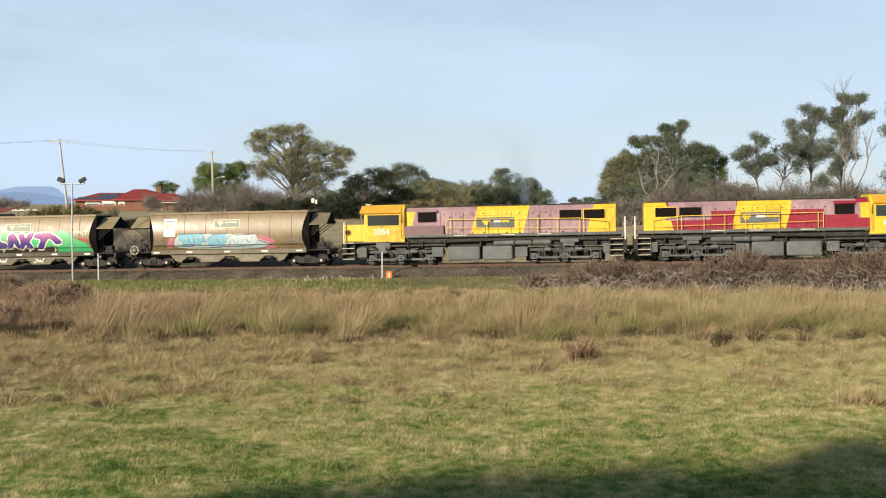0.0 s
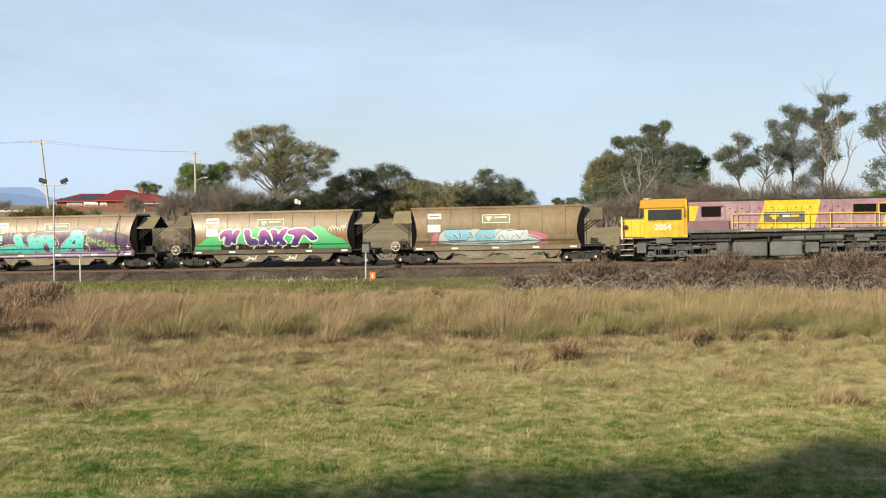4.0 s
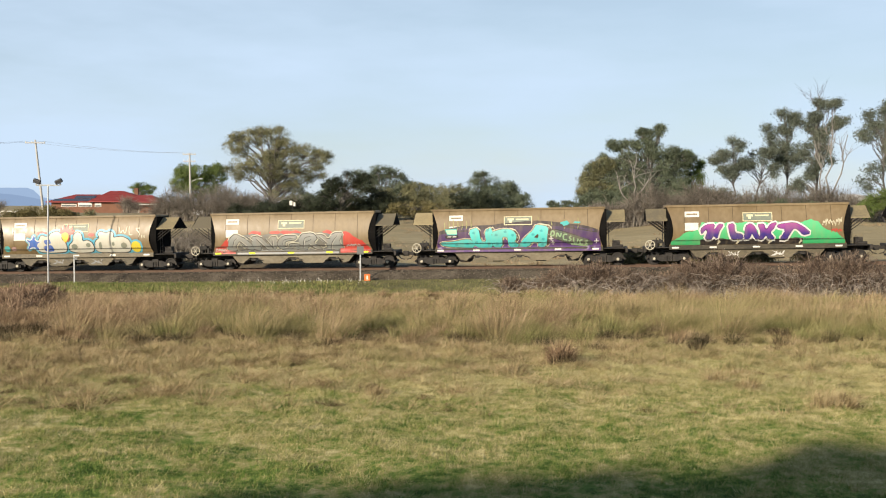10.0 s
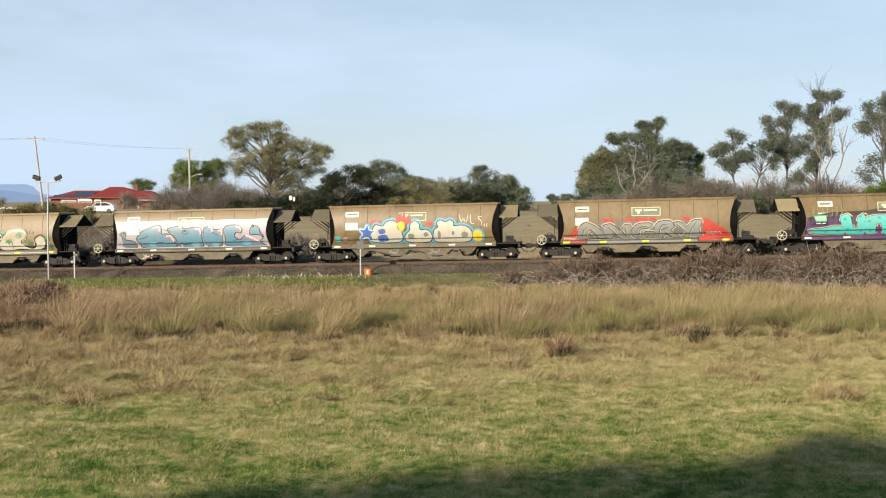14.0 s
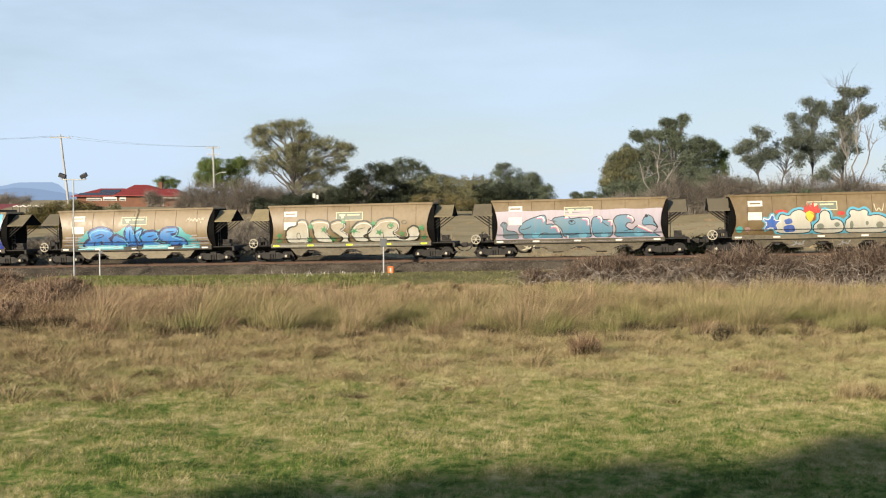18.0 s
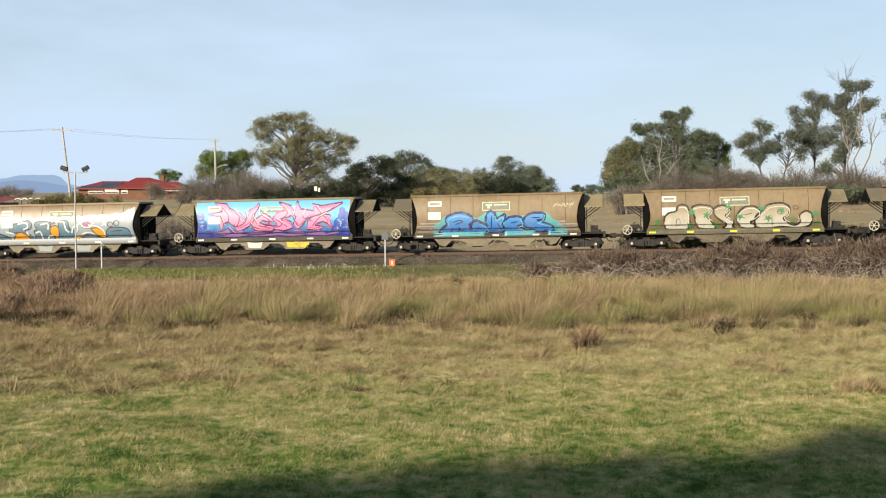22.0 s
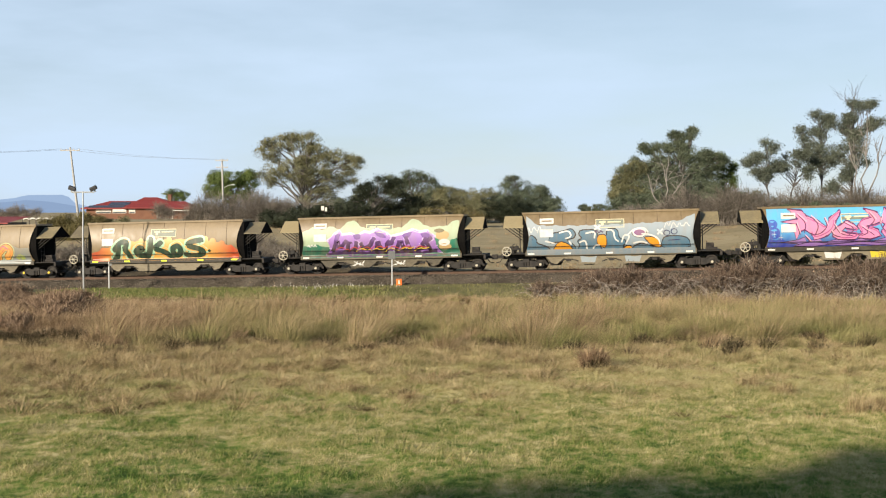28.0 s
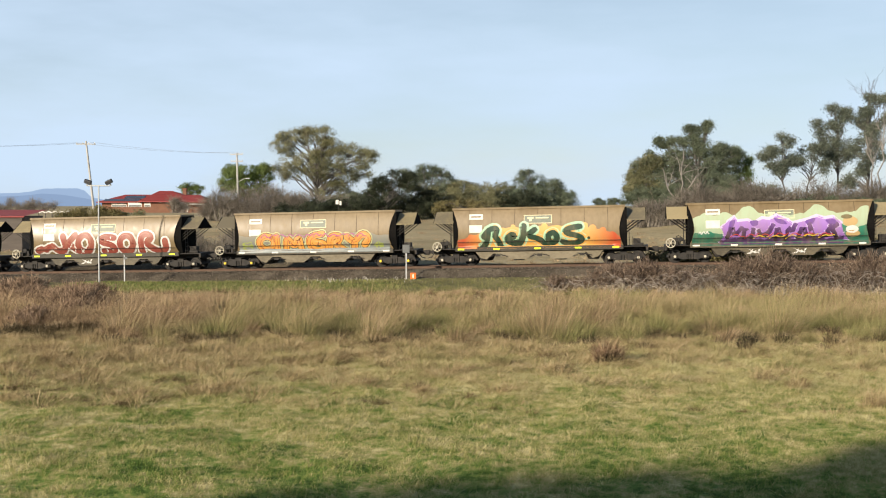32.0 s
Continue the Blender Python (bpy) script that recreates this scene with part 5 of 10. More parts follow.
def view_wedge(n, y0, y1, power=1.0):
    """Places spread over the field between two distances."""
    y = y0 + (y1 - y0) * RNG.uniform(0, 1, n) ** power
    x = RNG.uniform(-0.455, 0.425, n) * y
    return x, y


def patchy(x, y, scale=0.35, seed=0.0):
    """Smooth patches between 0 and 1."""
    v = np.sin(x * scale * 1.1 + seed) * np.sin(y * scale * 2.3 + seed * 1.7) + 0.7 * np.sin(x * scale * 2.7 + y * scale * 1.9 + seed * 2.1) + 0.5 * np.sin(x * scale * 5.1 - y * scale * 4.2 + seed)
    v += 0.35 * np.sin(x * scale * 9.3 + y * scale * 7.7 + 2 * seed)
    return np.clip(0.5 + 0.32 * v, 0, 1)


def tufts(name, cx, cy, blades, radius, height, splay, width, material, label, wind=(0.2, 0.05), bend=0.35, simple=False):
    """Grass tufts: blades spring from each centre and splay outwards, blown over to the right."""
    n = len(cx)
    a = RNG.uniform(0, 2 * math.pi, (n, blades))
    r = np.sqrt(RNG.uniform(0, 1, (n, blades)))
    rad, hh, sp = (np.broadcast_to(np.asarray(v, float), (n,))[:, None] for v in (radius, height, splay))
    px = (cx[:, None] + rad * r * np.cos(a)).ravel()
    py = (cy[:, None] + rad * r * np.sin(a)).ravel()
    h = (hh * RNG.uniform(0.55, 1.05, (n, blades)) * (1.05 - 0.35 * r)).ravel()
    gust = RNG.normal(1, 1.2, (n, 1))
    lx = (hh * (sp * r * np.cos(a) + wind[0] * gust + RNG.normal(0, 0.15, (n, blades)))).ravel()
    ly = (hh * (sp * r * np.sin(a) + wind[1] * gust + RNG.normal(0, 0.15, (n, blades)))).ravel()
    w = RNG.uniform(0.6, 1.3, n * blades) * width
    return blade_field(name, px, py, h, np.stack([lx, ly]), w, material, label, "grass", bend, simple)


def pick_by(x, chance):
    return RNG.uniform(0, 1, len(x)) < chance


# grazed turf: short blades that lie in all directions, bleached tufts in drifts
x, y = view_wedge(420000, 15.5, 41, 0.72)
n = len(x)
long = RNG.uniform(0.6, 1.4, n) * (0.55 + 0.9 * patchy(x, y, 1.1, 5))
blade_field("pasture_turf", x, y, 0.075 * long, RNG.normal(0, 0.05, (2, n)) * long + np.array([[0.012], [0]]), RNG.uniform(0.004, 0.009, n), M_TURF, "short turf of the pasture, green and straw mixed", "grass", simple=True)
x, y = view_wedge(9000, 15.5, 41, 0.8)
straw = patchy(x, y, 0.3, 2) + 0.6 * (patchy(x, y, 1.3, 7) - 0.5) + 0.04 * (y - 22)
keep = pick_by(x, np.clip(straw * 1.7 - 0.6, 0.08, 1))
x, y = x[keep], y[keep]
big = 0.4 + 1.4 * patchy(x, y, 2.3, 5) ** 1.5
tufts("bleached_tufts", x, y, 26, 0.2 * np.sqrt(big), (0.10 + 0.004 * (y - 16)) * big, 1.3, 0.005, M_STRAW, "bleached straw-coloured tufts of pasture grass", (0.15, 0.0), simple=True)
x, y = view_wedge(2600, 15.5, 36, 0.8)
keep = patchy(x, y, 0.9, 8) > 0.5
tufts("olive_tufts", x[keep], y[keep], 26, 0.16, RNG.uniform(0.08, 0.16, int(keep.sum())), 1.0, 0.005, M_RUSH, "olive tufts of pasture grass", (0.3, 0.05), simple=True)
# matted brown clumps in front of the tussocks
x, y = view_wedge(5200, 25, 41.5)
keep = pick_by(x, np.clip(0.55 - 0.03 * x - 0.085 * (35 - y) + 0.9 * (patchy(x, y, 0.7, 1) - 0.5), 0.02, 1))
x, y = x[keep], y[keep]
big = RNG.uniform(0.5, 1.5, len(x)) * (0.5 + patchy(x, y, 0.9, 1))
tufts("matted_brown_grass", x, y, 70, 0.29 * big, 0.34 * big, 1.1, 0.006, M_MATTED, "matted clumps of brown dead grass", (0.12, 0.0), simple=True)
x, y = view_wedge(3000, 28, 41.5)
big = RNG.uniform(0.5, 1.4, len(x))
tufts("matted_straw_grass", x, y, 54, 0.27 * big, 0.17 * big, 1.5, 0.005, M_STRAW, "matted clumps of straw grass", (0.12, 0.0), simple=True)
x, y = view_wedge(1500, 25, 39.5)
keep = pick_by(x, np.clip(0.62 - 0.05 * x + 0.05 * (y - 36), 0.08, 1) * (patchy(x, y, 0.9, 1) > 0.5))
x, y = x[keep], y[keep]
big = RNG.uniform(0.3, 1.2, len(x))
tufts("dead_thatch", x, y, 80, 0.22 * big, 0.24 * big, 1.0, 0.007, M_THATCH, "dark brown mats of dead thatch in the pasture", (0.3, 0.0), simple=True)
x, y = view_wedge(170, 32, 40)
big = RNG.uniform(0.25, 0.55, len(x))
tufts("stray_tussocks", x, y, 110, 0.4 * big, big, 0.7, 0.005, M_TALL, "stray low tussocks in front of the belt", (0.2, 0.0))
# belt of tall tussocks, each a dome of its own, blown a little to the right
x, y = view_wedge(2150, 35.6, 60)
near = np.clip((y - 34.7) / 3.5, 0.5, 1) * RNG.uniform(0.8, 1.25, len(x))
size = RNG.uniform(0.5, 1.45, len(x)) * (0.68 + 0.6 * patchy(x, y, 0.5, 3)) * near * np.where((y > 49) & (x < 4), np.where(y > 53, 0.38, 0.52), np.where(y > 54, 0.6, np.where(y > 50, 0.8, 1.0)))
keep = pick_by(x, np.clip(0.1 + patchy(x, y, 0.8, 4) + 0.04 * (y - 42), 0.2, 1)) & (y > 35.5 + 4.4 * patchy(x, y * 0, 0.8, 9)) & ~((x < -8.5) & (y > 55.5)) & ~(y > 58.5) & ~((x > 5) & (y > 56)) & ~((x < -12.2 - 1.5 * patchy(x, y, 0.8, 2)) & (y < 41.0))
x, y, size = x[keep], y[keep], size[keep]
kind = RNG.uniform(0, 1, len(x)) + np.minimum(0.024 * x, 0.1) - 0.022 * (y - 47) + 0.3 * np.exp(-((x + 6.5) / 4.5) ** 2) * (y < 47) - 0.3 * (patchy(x, y, 0.6, 11) - 0.5)
russet, green = kind < 0.4, kind > 0.76
for pick, m, name, label, hs in ((~russet & ~green, M_TALL, "tall_straw_tussocks", "tall straw-coloured tussocks blown over by wind", 1.0), (russet, M_RUSSET, "tall_russet_stalks", "tall russet dead stalks among tussocks", 1.0), (green, M_RUSH, "green_rushes", "greenish rush tussocks", 0.9)):
    for row, blades, thin in ((pick & (y < 46), 230, 0.0048), (pick & (y >= 46), 130, 0.007)):
        tufts(name, x[row], y[row], blades, 0.36 * size[row], 1.08 * size[row] * hs, 0.6, thin, m, label, (0.17, 0.0))
x, y = view_wedge(2600, 39, 59)
tufts("tussock_undergrowth", x, y, 22, 0.3, RNG.uniform(0.25, 0.5, len(x)), 0.6, 0.011, M_THATCH, "dead brown undergrowth between the tussocks", (0.25, 0.0), simple=True)
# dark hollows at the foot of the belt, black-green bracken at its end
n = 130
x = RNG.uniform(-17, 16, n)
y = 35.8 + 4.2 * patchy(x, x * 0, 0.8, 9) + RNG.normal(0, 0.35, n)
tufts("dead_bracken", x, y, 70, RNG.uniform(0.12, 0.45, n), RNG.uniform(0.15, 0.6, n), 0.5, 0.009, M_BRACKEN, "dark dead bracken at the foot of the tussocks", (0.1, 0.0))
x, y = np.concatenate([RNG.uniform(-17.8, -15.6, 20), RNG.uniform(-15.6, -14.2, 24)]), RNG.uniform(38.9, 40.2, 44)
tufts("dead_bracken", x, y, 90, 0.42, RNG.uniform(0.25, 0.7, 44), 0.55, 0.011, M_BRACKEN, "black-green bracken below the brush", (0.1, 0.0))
x, y = RNG.uniform(-13.5, -10.0, 14), RNG.uniform(39.0, 40.6, 14)
tufts("green_rushes", x, y, 90, 0.3, RNG.uniform(0.3, 0.6, 14), 0.5, 0.008, M_RUSH, "bright green rush tussocks at the belt's foot", (0.15, 0.0))
x, y = RNG.uniform(0, 1, 300) ** 1.3 * 10.5 - 22, RNG.uniform(39.3, 50, 300)
tufts("tall_russet_stalks", x, y, 150, 0.42, RNG.uniform(0.6, 1.2, 300) * np.clip(0.45 + 0.3 * (y - 39), 0.5, 1), 0.75, 0.0055, M_RUSSET, "tall russet dead stalks over the brush", (0.15, 0.0))
# green verge beside the line, pale seed heads
n = 9000
x, y = RNG.uniform(-25, -5, n), RNG.uniform(58.5, 66.5, n)
y = y - 0.127 * (x + 16)
blade_field("olive_verge", x, y, RNG.uniform(0.08, 0.22, n), RNG.normal(0, 0.06, (2, n)), RNG.uniform(0.01, 0.02, n), M_RUSH, "olive grass verge beside the railway", "grass")
n = 12000
x, y = RNG.uniform(-25, -6, n), RNG.uniform(59.5, 66.5, n)
keep = pick_by(x, np.clip(1.1 * patchy(x, y, 0.9, 6) - 0.05 * np.maximum(x + 13, 0), 0.05, 0.8))
x, y = x[keep], y[keep] - 0.127 * (x[keep] + 16)
n = len(x)
blade_field("green_verge", x, y, RNG.uniform(0.08, 0.2, n), RNG.normal(0, 0.05, (2, n)), RNG.uniform(0.012, 0.022, n), M_LAWN, "green grass verge beside the railway", "grass")
n = 5000
x = RNG.uniform(-8.5, 6, n)
y = RNG.uniform(58.5, 65, n) - 0.127 * x
blade_field("thin_verge", x, y, RNG.uniform(0.05, 0.2, n), RNG.normal(0, 0.1, (2, n)), RNG.uniform(0.008, 0.016, n), M_RUSH, "thin dry verge beside the railway", "grass")
n = 110
x = RNG.normal(-9, 2.6, n)
y = 64.6 - 0.127 * x + RNG.normal(0, 0.5, n)
blade_field("white_seed_heads", x, y, RNG.uniform(0.1, 0.28, n), RNG.normal(0, 0.07, (2, n)), RNG.uniform(0.008, 0.017, n), M_WHITE, "white dead seed heads beside the railway", "weeds", 0.1)
# dry paddock beyond the line
n = 45000
y = 72.5 + 70 * RNG.uniform(0, 1, n) ** 1.5
x = RNG.uniform(-0.46, 0.43, n) * y
blade_field("paddock_grass", x, y, RNG.uniform(0.03, 0.11, n), RNG.normal(0.03, 0.1, (2, n)), RNG.uniform(0.008, 0.02, n), M_PADDOCK, "dry tan grass of the paddock beyond the railway", "grass")
# the dark dock clump out in the pasture and dry tufts
M_BRUSHY = mat("dark_dead_dock_stalks", [(0.05, 0.03, 0.02), (0.14, 0.085, 0.055), (0.30, 0.20, 0.13)], 1.1, 5.0, 0.9, 0, 0, island=0.4, spec=0.1)
for cx, cy, h in ((3.4, 32.5, 0.8), (3.62, 32.6, 0.6)):
    c = np.full(3, cx) + RNG.normal(0, 0.1, 3)
    tufts("dock_clump", c, np.full(3, cy) + RNG.normal(0, 0.08, 3), 150, 0.2, h * 1.15, 0.6, 0.006, M_BRUSHY, "dark russet clump of dead stalks", (0.1, 0.0))
    tufts("dock_stalks", c, np.full(3, cy - 0.05), 40, 0.16, h * 1.3, 0.4, 0.009, M_RUSSET, "russet dead dock stalks", (0.1, 0.0))
tufts("dead_bracken", np.array([3.3, 3.5, 3.7]), np.array([32.3, 32.25, 32.35]), 120, 0.16, np.array([0.4, 0.5, 0.35]), 0.5, 0.008, M_BRACKEN, "black heart of the dead stalks", (0.1, 0.0))
for cx, cy, h in ((9.0, 25.6, 0.75), (9.35, 25.9, 0.6), (7.85, 28.3, 0.6), (-1.6, 27.0, 0.35), (7.2, 29.5, 0.5)):
    c = np.full(2, cx) + RNG.normal(0, 0.15, 2)
    tufts("dry_tuft", c, np.full(2, cy) + RNG.normal(0, 0.15, 2), 170, 0.26, h * 0.9, 0.5, 0.0035, M_MATTED, "dry tuft of straw grass", (0.1, 0.0))
# low brown clumps scattered over the far paddock
y = 78 + 66 * RNG.uniform(0, 1, 900) ** 1.2
x = RNG.uniform(-0.46, 0.43, 900) * y
keep = pick_by(x, patchy(x, y * 1.5, 0.25, 4) * 1.3)
tufts("paddock_clumps", x[keep], y[keep], 30, 0.5, RNG.uniform(0.15, 0.45, int(keep.sum())), 0.8, 0.014, M_RUSSET, "low brown clumps in the far paddock", (0.2, 0.0))
y = 78 + 66 * RNG.uniform(0, 1, 700) ** 1.2
x = RNG.uniform(-0.46, 0.43, 700) * y
tufts("paddock_straw", x, y, 26, 0.5, RNG.uniform(0.12, 0.35, 700), 0.8, 0.012, M_PADDOCK, "pale straw tufts in the far paddock", (0.2, 0.0))
tree("gum_tree", -23.8, 150.0, [(-4.2, 9.9, 2.0, 1.8), (-1.8, 10.9, 2.7, 1.4), (1.2, 11.5, 1.8, 1.1), (2.0, 9.1, 2.7, 1.8), (4.9, 8.8, 2.6, 1.4), (6.8, 8.3, 1.5, 1.1), (-0.7, 6.9, 3.8, 2.2), (3.5, 6.0, 3.1, 1.7), (-3.8, 6.8, 2.0, 1.8), (5.7, 6.3, 1.8, 1.2), (2.0, 3.5, 3.5, 1.5)], "olive", "spreading olive-green gum tree with pale limbs", density=1.05, trunk=0.32, airy=0.28)
tree("garden_tree", -35.5, 158.0, [(0.0, 6.2, 3.1, 1.3), (-1.9, 4.7, 2.1, 1.8), (2.8, 5.8, 1.8, 1.6), (0.4, 4.2, 3.2, 1.8)], "green", "round bright green garden tree", density=1.9)
tree("garden_tree", -61.6, 225.0, [(-0.2, 5.1, 2.3, 1.2), (1.4, 4.7, 1.4, 1.0), (-1.2, 4.1, 1.4, 1.2)], "green", "small green tree beside the house")
tree("dark_tree", -13.2, 140.0, [(0.1, 3.2, 3.0, 2.2), (1.3, 5.6, 1.9, 1.0), (2.9, 4.8, 1.4, 1.1), (-2.5, 2.5, 2.2, 1.3), (-0.7, 4.9, 1.3, 1.1)], "dark", "dark evergreen tree beyond the paddock", density=1.2)
tree("gum_tree", -9.0, 152.0, [(0.4, 6.1, 2.5, 1.1), (-1.6, 5.7, 1.9, 1.0), (2.6, 5.0, 1.8, 1.3), (-0.2, 3.7, 3.8, 2.2), (3.0, 3.2, 2.2, 1.7)], "grey", "grey-green gum tree behind the paddock")
tree("garden_tree", -4.1, 165.0, [(-0.6, 3.6, 2.9, 1.7), (2.5, 3.3, 2.5, 1.5), (5.5, 3.1, 2.4, 1.7), (-2.5, 2.5, 2.1, 1.7)], "olive", "broad green tree beyond the paddock", density=1.1)
tree("bush", -3.0, 135.0, [(-0.3, 2.0, 2.9, 1.0), (1.7, 1.7, 2.1, 0.8), (-2.8, 1.7, 1.4, 0.7)], "gold", "golden brown bush below the trees", density=1.2)
tree("dark_tree", 2.5, 160.0, [(-1.2, 1.9, 2.0, 1.6), (0.6, 2.4, 1.6, 1.6)], "dark", "dark evergreen tree beyond the paddock", density=1.1)
tree("gum_tree", 7.4, 172.0, [(-1.1, 5.7, 2.3, 1.1), (-2.6, 4.3, 2.1, 1.6), (0.4, 3.1, 4.2, 2.3), (3.5, 2.6, 1.6, 1.4), (1.9, 4.3, 1.8, 1.2)], "grey", "blue-green gum tree with a domed crown")
tree("distant_tree", 25.2, 260.0, [(-0.1, 2.5, 1.3, 0.7), (0.7, 2.0, 1.3, 0.7)], "grey", "small distant tree on the skyline")
tree("distant_tree", 28.8, 260.0, [(0.0, 2.6, 1.5, 0.8), (1.3, 2.0, 1.6, 0.8), (-1.3, 2.0, 1.1, 0.7)], "grey", "small distant tree on the skyline")
tree("gum_tree", 23.5, 128.0, [(-0.2, 9.7, 1.2, 0.7), (1.4, 10.2, 0.4, 0.6), (-2.3, 8.6, 1.2, 0.5), (-3.8, 8.6, 0.7, 0.5), (0.9, 7.8, 1.9, 1.1), (-1.7, 6.9, 2.1, 1.0), (-5.2, 6.4, 1.3, 0.9), (-6.5, 4.7, 1.1, 1.5), (2.2, 6.1, 1.6, 1.3), (4.2, 6.9, 1.0, 1.0), (-0.6, 5.4, 2.6, 1.1), (-4.5, 4.7, 2.0, 1.5), (3.3, 4.7, 2.0, 1.3), (-7.2, 2.9, 0.7, 1.1), (-0.6, 3.1, 2.8, 1.1), (-4.2, 2.9, 2.6, 0.9), (3.6, 3.1, 2.3, 1.1), (-3.1, 5.8, 1.8, 1.1), (1.4, 4.4, 2.4, 1.6), (-2.4, 4.0, 2.8, 1.6), (2.5, 7.6, 1.1, 1.0), (-0.3, 8.5, 1.4, 0.9)], "grey", "dense tall gum tree with dead pale limbs", trunk=0.3, density=1.5, airy=0.27)
tree("gum_tree", 17.4, 127.0, [(0.7, 6.3, 1.3, 0.9), (-0.6, 4.8, 1.0, 1.2), (0.7, 4.9, 1.4, 1.1), (-1.0, 3.3, 1.0, 1.2), (0.8, 3.1, 1.7, 1.1)], "olive", "olive-brown gum leaning on the dense gum tree", trunk=0.2, density=1.5, airy=0.27)
tree("dark_tree", 29.3, 130.0, [(-1.2, 7.2, 0.9, 0.8), (0.1, 6.3, 0.9, 1.2), (-0.2, 4.6, 1.2, 1.4), (-1.2, 3.4, 1.4, 1.2)], "green", "green conical evergreen beside the gum tree", density=1.1, trunk=0.15)
tree("gum_tree", 31.0, 118.0, [(-0.1, 8.2, 0.9, 0.6), (-0.8, 6.9, 1.5, 0.5), (-1.9, 6.6, 0.6, 0.3), (0.8, 6.0, 0.8, 0.5), (-0.7, 5.6, 0.8, 0.5), (-0.2, 4.9, 0.6, 0.3)], "ash", "slender gum tree with tufted crown", density=0.7, trunk=0.13, airy=0.3)
tree("gum_tree", 33.8, 120.0, [(0.6, 6.9, 1.1, 0.7), (-0.8, 6.4, 0.8, 0.5), (1.4, 7.3, 0.5, 0.4), (2.2, 5.5, 0.6, 0.7), (-1.7, 5.9, 0.6, 0.4)], "ash", "slender gum tree with tufted crown", density=0.7, trunk=0.13, airy=0.3)
tree("gum_tree", 37.9, 122.0, [(-0.5, 11.3, 1.0, 0.8), (-1.4, 10.0, 1.2, 0.9), (-2.2, 8.9, 1.0, 0.7), (0.2, 10.0, 1.0, 0.9), (0.8, 11.4, 0.5, 0.3), (-0.8, 8.1, 1.0, 0.6), (0.5, 7.6, 1.2, 0.7), (-0.1, 6.3, 1.0, 0.7), (-1.0, 6.8, 0.5, 0.4), (1.3, 6.8, 0.7, 0.5)], "ash", "tall gum tree with an open crown", density=0.62, trunk=0.15, airy=0.3)
tree("gum_tree", 39.0, 116.0, [(0.3, 12.3, 0.8, 0.4), (1.7, 12.4, 0.6, 0.3), (-0.3, 11.0, 0.5, 0.3), (-1.2, 10.4, 0.9, 0.4), (-0.2, 9.6, 0.7, 0.4), (2.4, 10.6, 0.7, 0.5), (1.8, 10.1, 0.4, 0.3), (0.6, 9.3, 0.5, 0.3), (0.2, 8.1, 1.1, 0.7), (-0.9, 7.3, 0.9, 0.7), (0.5, 6.5, 1.0, 0.6), (1.0, 7.3, 0.8, 0.6), (-1.2, 4.2, 1.1, 0.8), (-2.1, 3.5, 0.7, 0.5), (-0.3, 5.2, 0.7, 0.5)], "ash", "very tall half-dead gum tree with bare top", density=0.55, trunk=0.16, airy=0.3, bare_top=11)
tree("gum_tree", 44.5, 112.0, [(-0.7, 10.8, 1.3, 0.6), (0.3, 11.3, 0.9, 0.7), (-1.3, 9.6, 1.0, 0.5), (-2.2, 8.6, 1.0, 0.5), (-0.2, 9.3, 1.0, 0.6), (-0.2, 7.7, 1.0, 0.6), (-1.6, 4.3, 0.9, 0.9), (-0.2, 5.9, 1.1, 0.8), (0.9, 8.1, 1.4, 1.4), (2.3, 8.7, 1.7, 1.5)], "ash", "tall gum tree at the end of the row", density=0.6, trunk=0.16, airy=0.3)
tree("bush", 43.0, 108.0, [(-0.4, 2.1, 1.1, 0.8), (0.6, 2.7, 1.2, 1.0), (-1.4, 1.5, 0.9, 0.6)], "green", "dark green bush below the end tree", density=1.1, trunk=0.05)
tree("bush", 34.7, 110.0, [(-3.4, 1.4, 1.2, 0.5), (-1.1, 1.5, 1.0, 0.5), (1.1, 1.6, 1.1, 0.6), (3.1, 1.4, 0.9, 0.5)], "grey", "grey-green bush among the bare shrubs", density=0.7, trunk=0.04)
bare_shrub("bare_shrub", -36.0, 145.0, 5.2, 4.8, "leafless purple-brown shrub below the trees", stems=160)
bare_shrub("bare_shrub", -32.6, 145.0, 6.7, 5.2, "leafless purple-brown shrub below the trees", stems=160)
bare_shrub("bare_shrub", -28.5, 145.0, 5.9, 5.1, "leafless purple-brown shrub below the trees", stems=160)
bare_shrub("bare_shrub", -26.3, 145.0, 4.5, 4.6, "leafless purple-brown shrub below the trees", stems=160)
bare_shrub("bare_shrub", -20.4, 145.0, 5.9, 3.9, "leafless purple-brown shrub below the trees", stems=160)
bare_shrub("bare_shrub", 16.4, 112.0, 4.0, 3.2, "leafless grey-brown shrub below the gum trees", stems=230)
bare_shrub("bare_shrub", 18.7, 112.0, 4.6, 3.8, "leafless grey-brown shrub below the gum trees", stems=230)
bare_shrub("bare_shrub", 21.9, 112.0, 5.2, 4.3, "leafless grey-brown shrub below the gum trees", stems=230)
bare_shrub("bare_shrub", 24.7, 112.0, 4.6, 4.3, "leafless grey-brown shrub below the gum trees", stems=230)
bare_shrub("bare_shrub", 27.0, 112.0, 4.6, 4.1, "leafless grey-brown shrub below the gum trees", stems=230)
bare_shrub("bare_shrub", 29.6, 112.0, 4.6, 4.1, "leafless grey-brown shrub below the gum trees", stems=110)
bare_shrub("bare_shrub", 32.5, 112.0, 5.2, 4.2, "leafless grey-brown shrub below the gum trees", stems=110)
bare_shrub("bare_shrub", 35.4, 112.0, 5.2, 4.4, "leafless grey-brown shrub below the gum trees", stems=110)
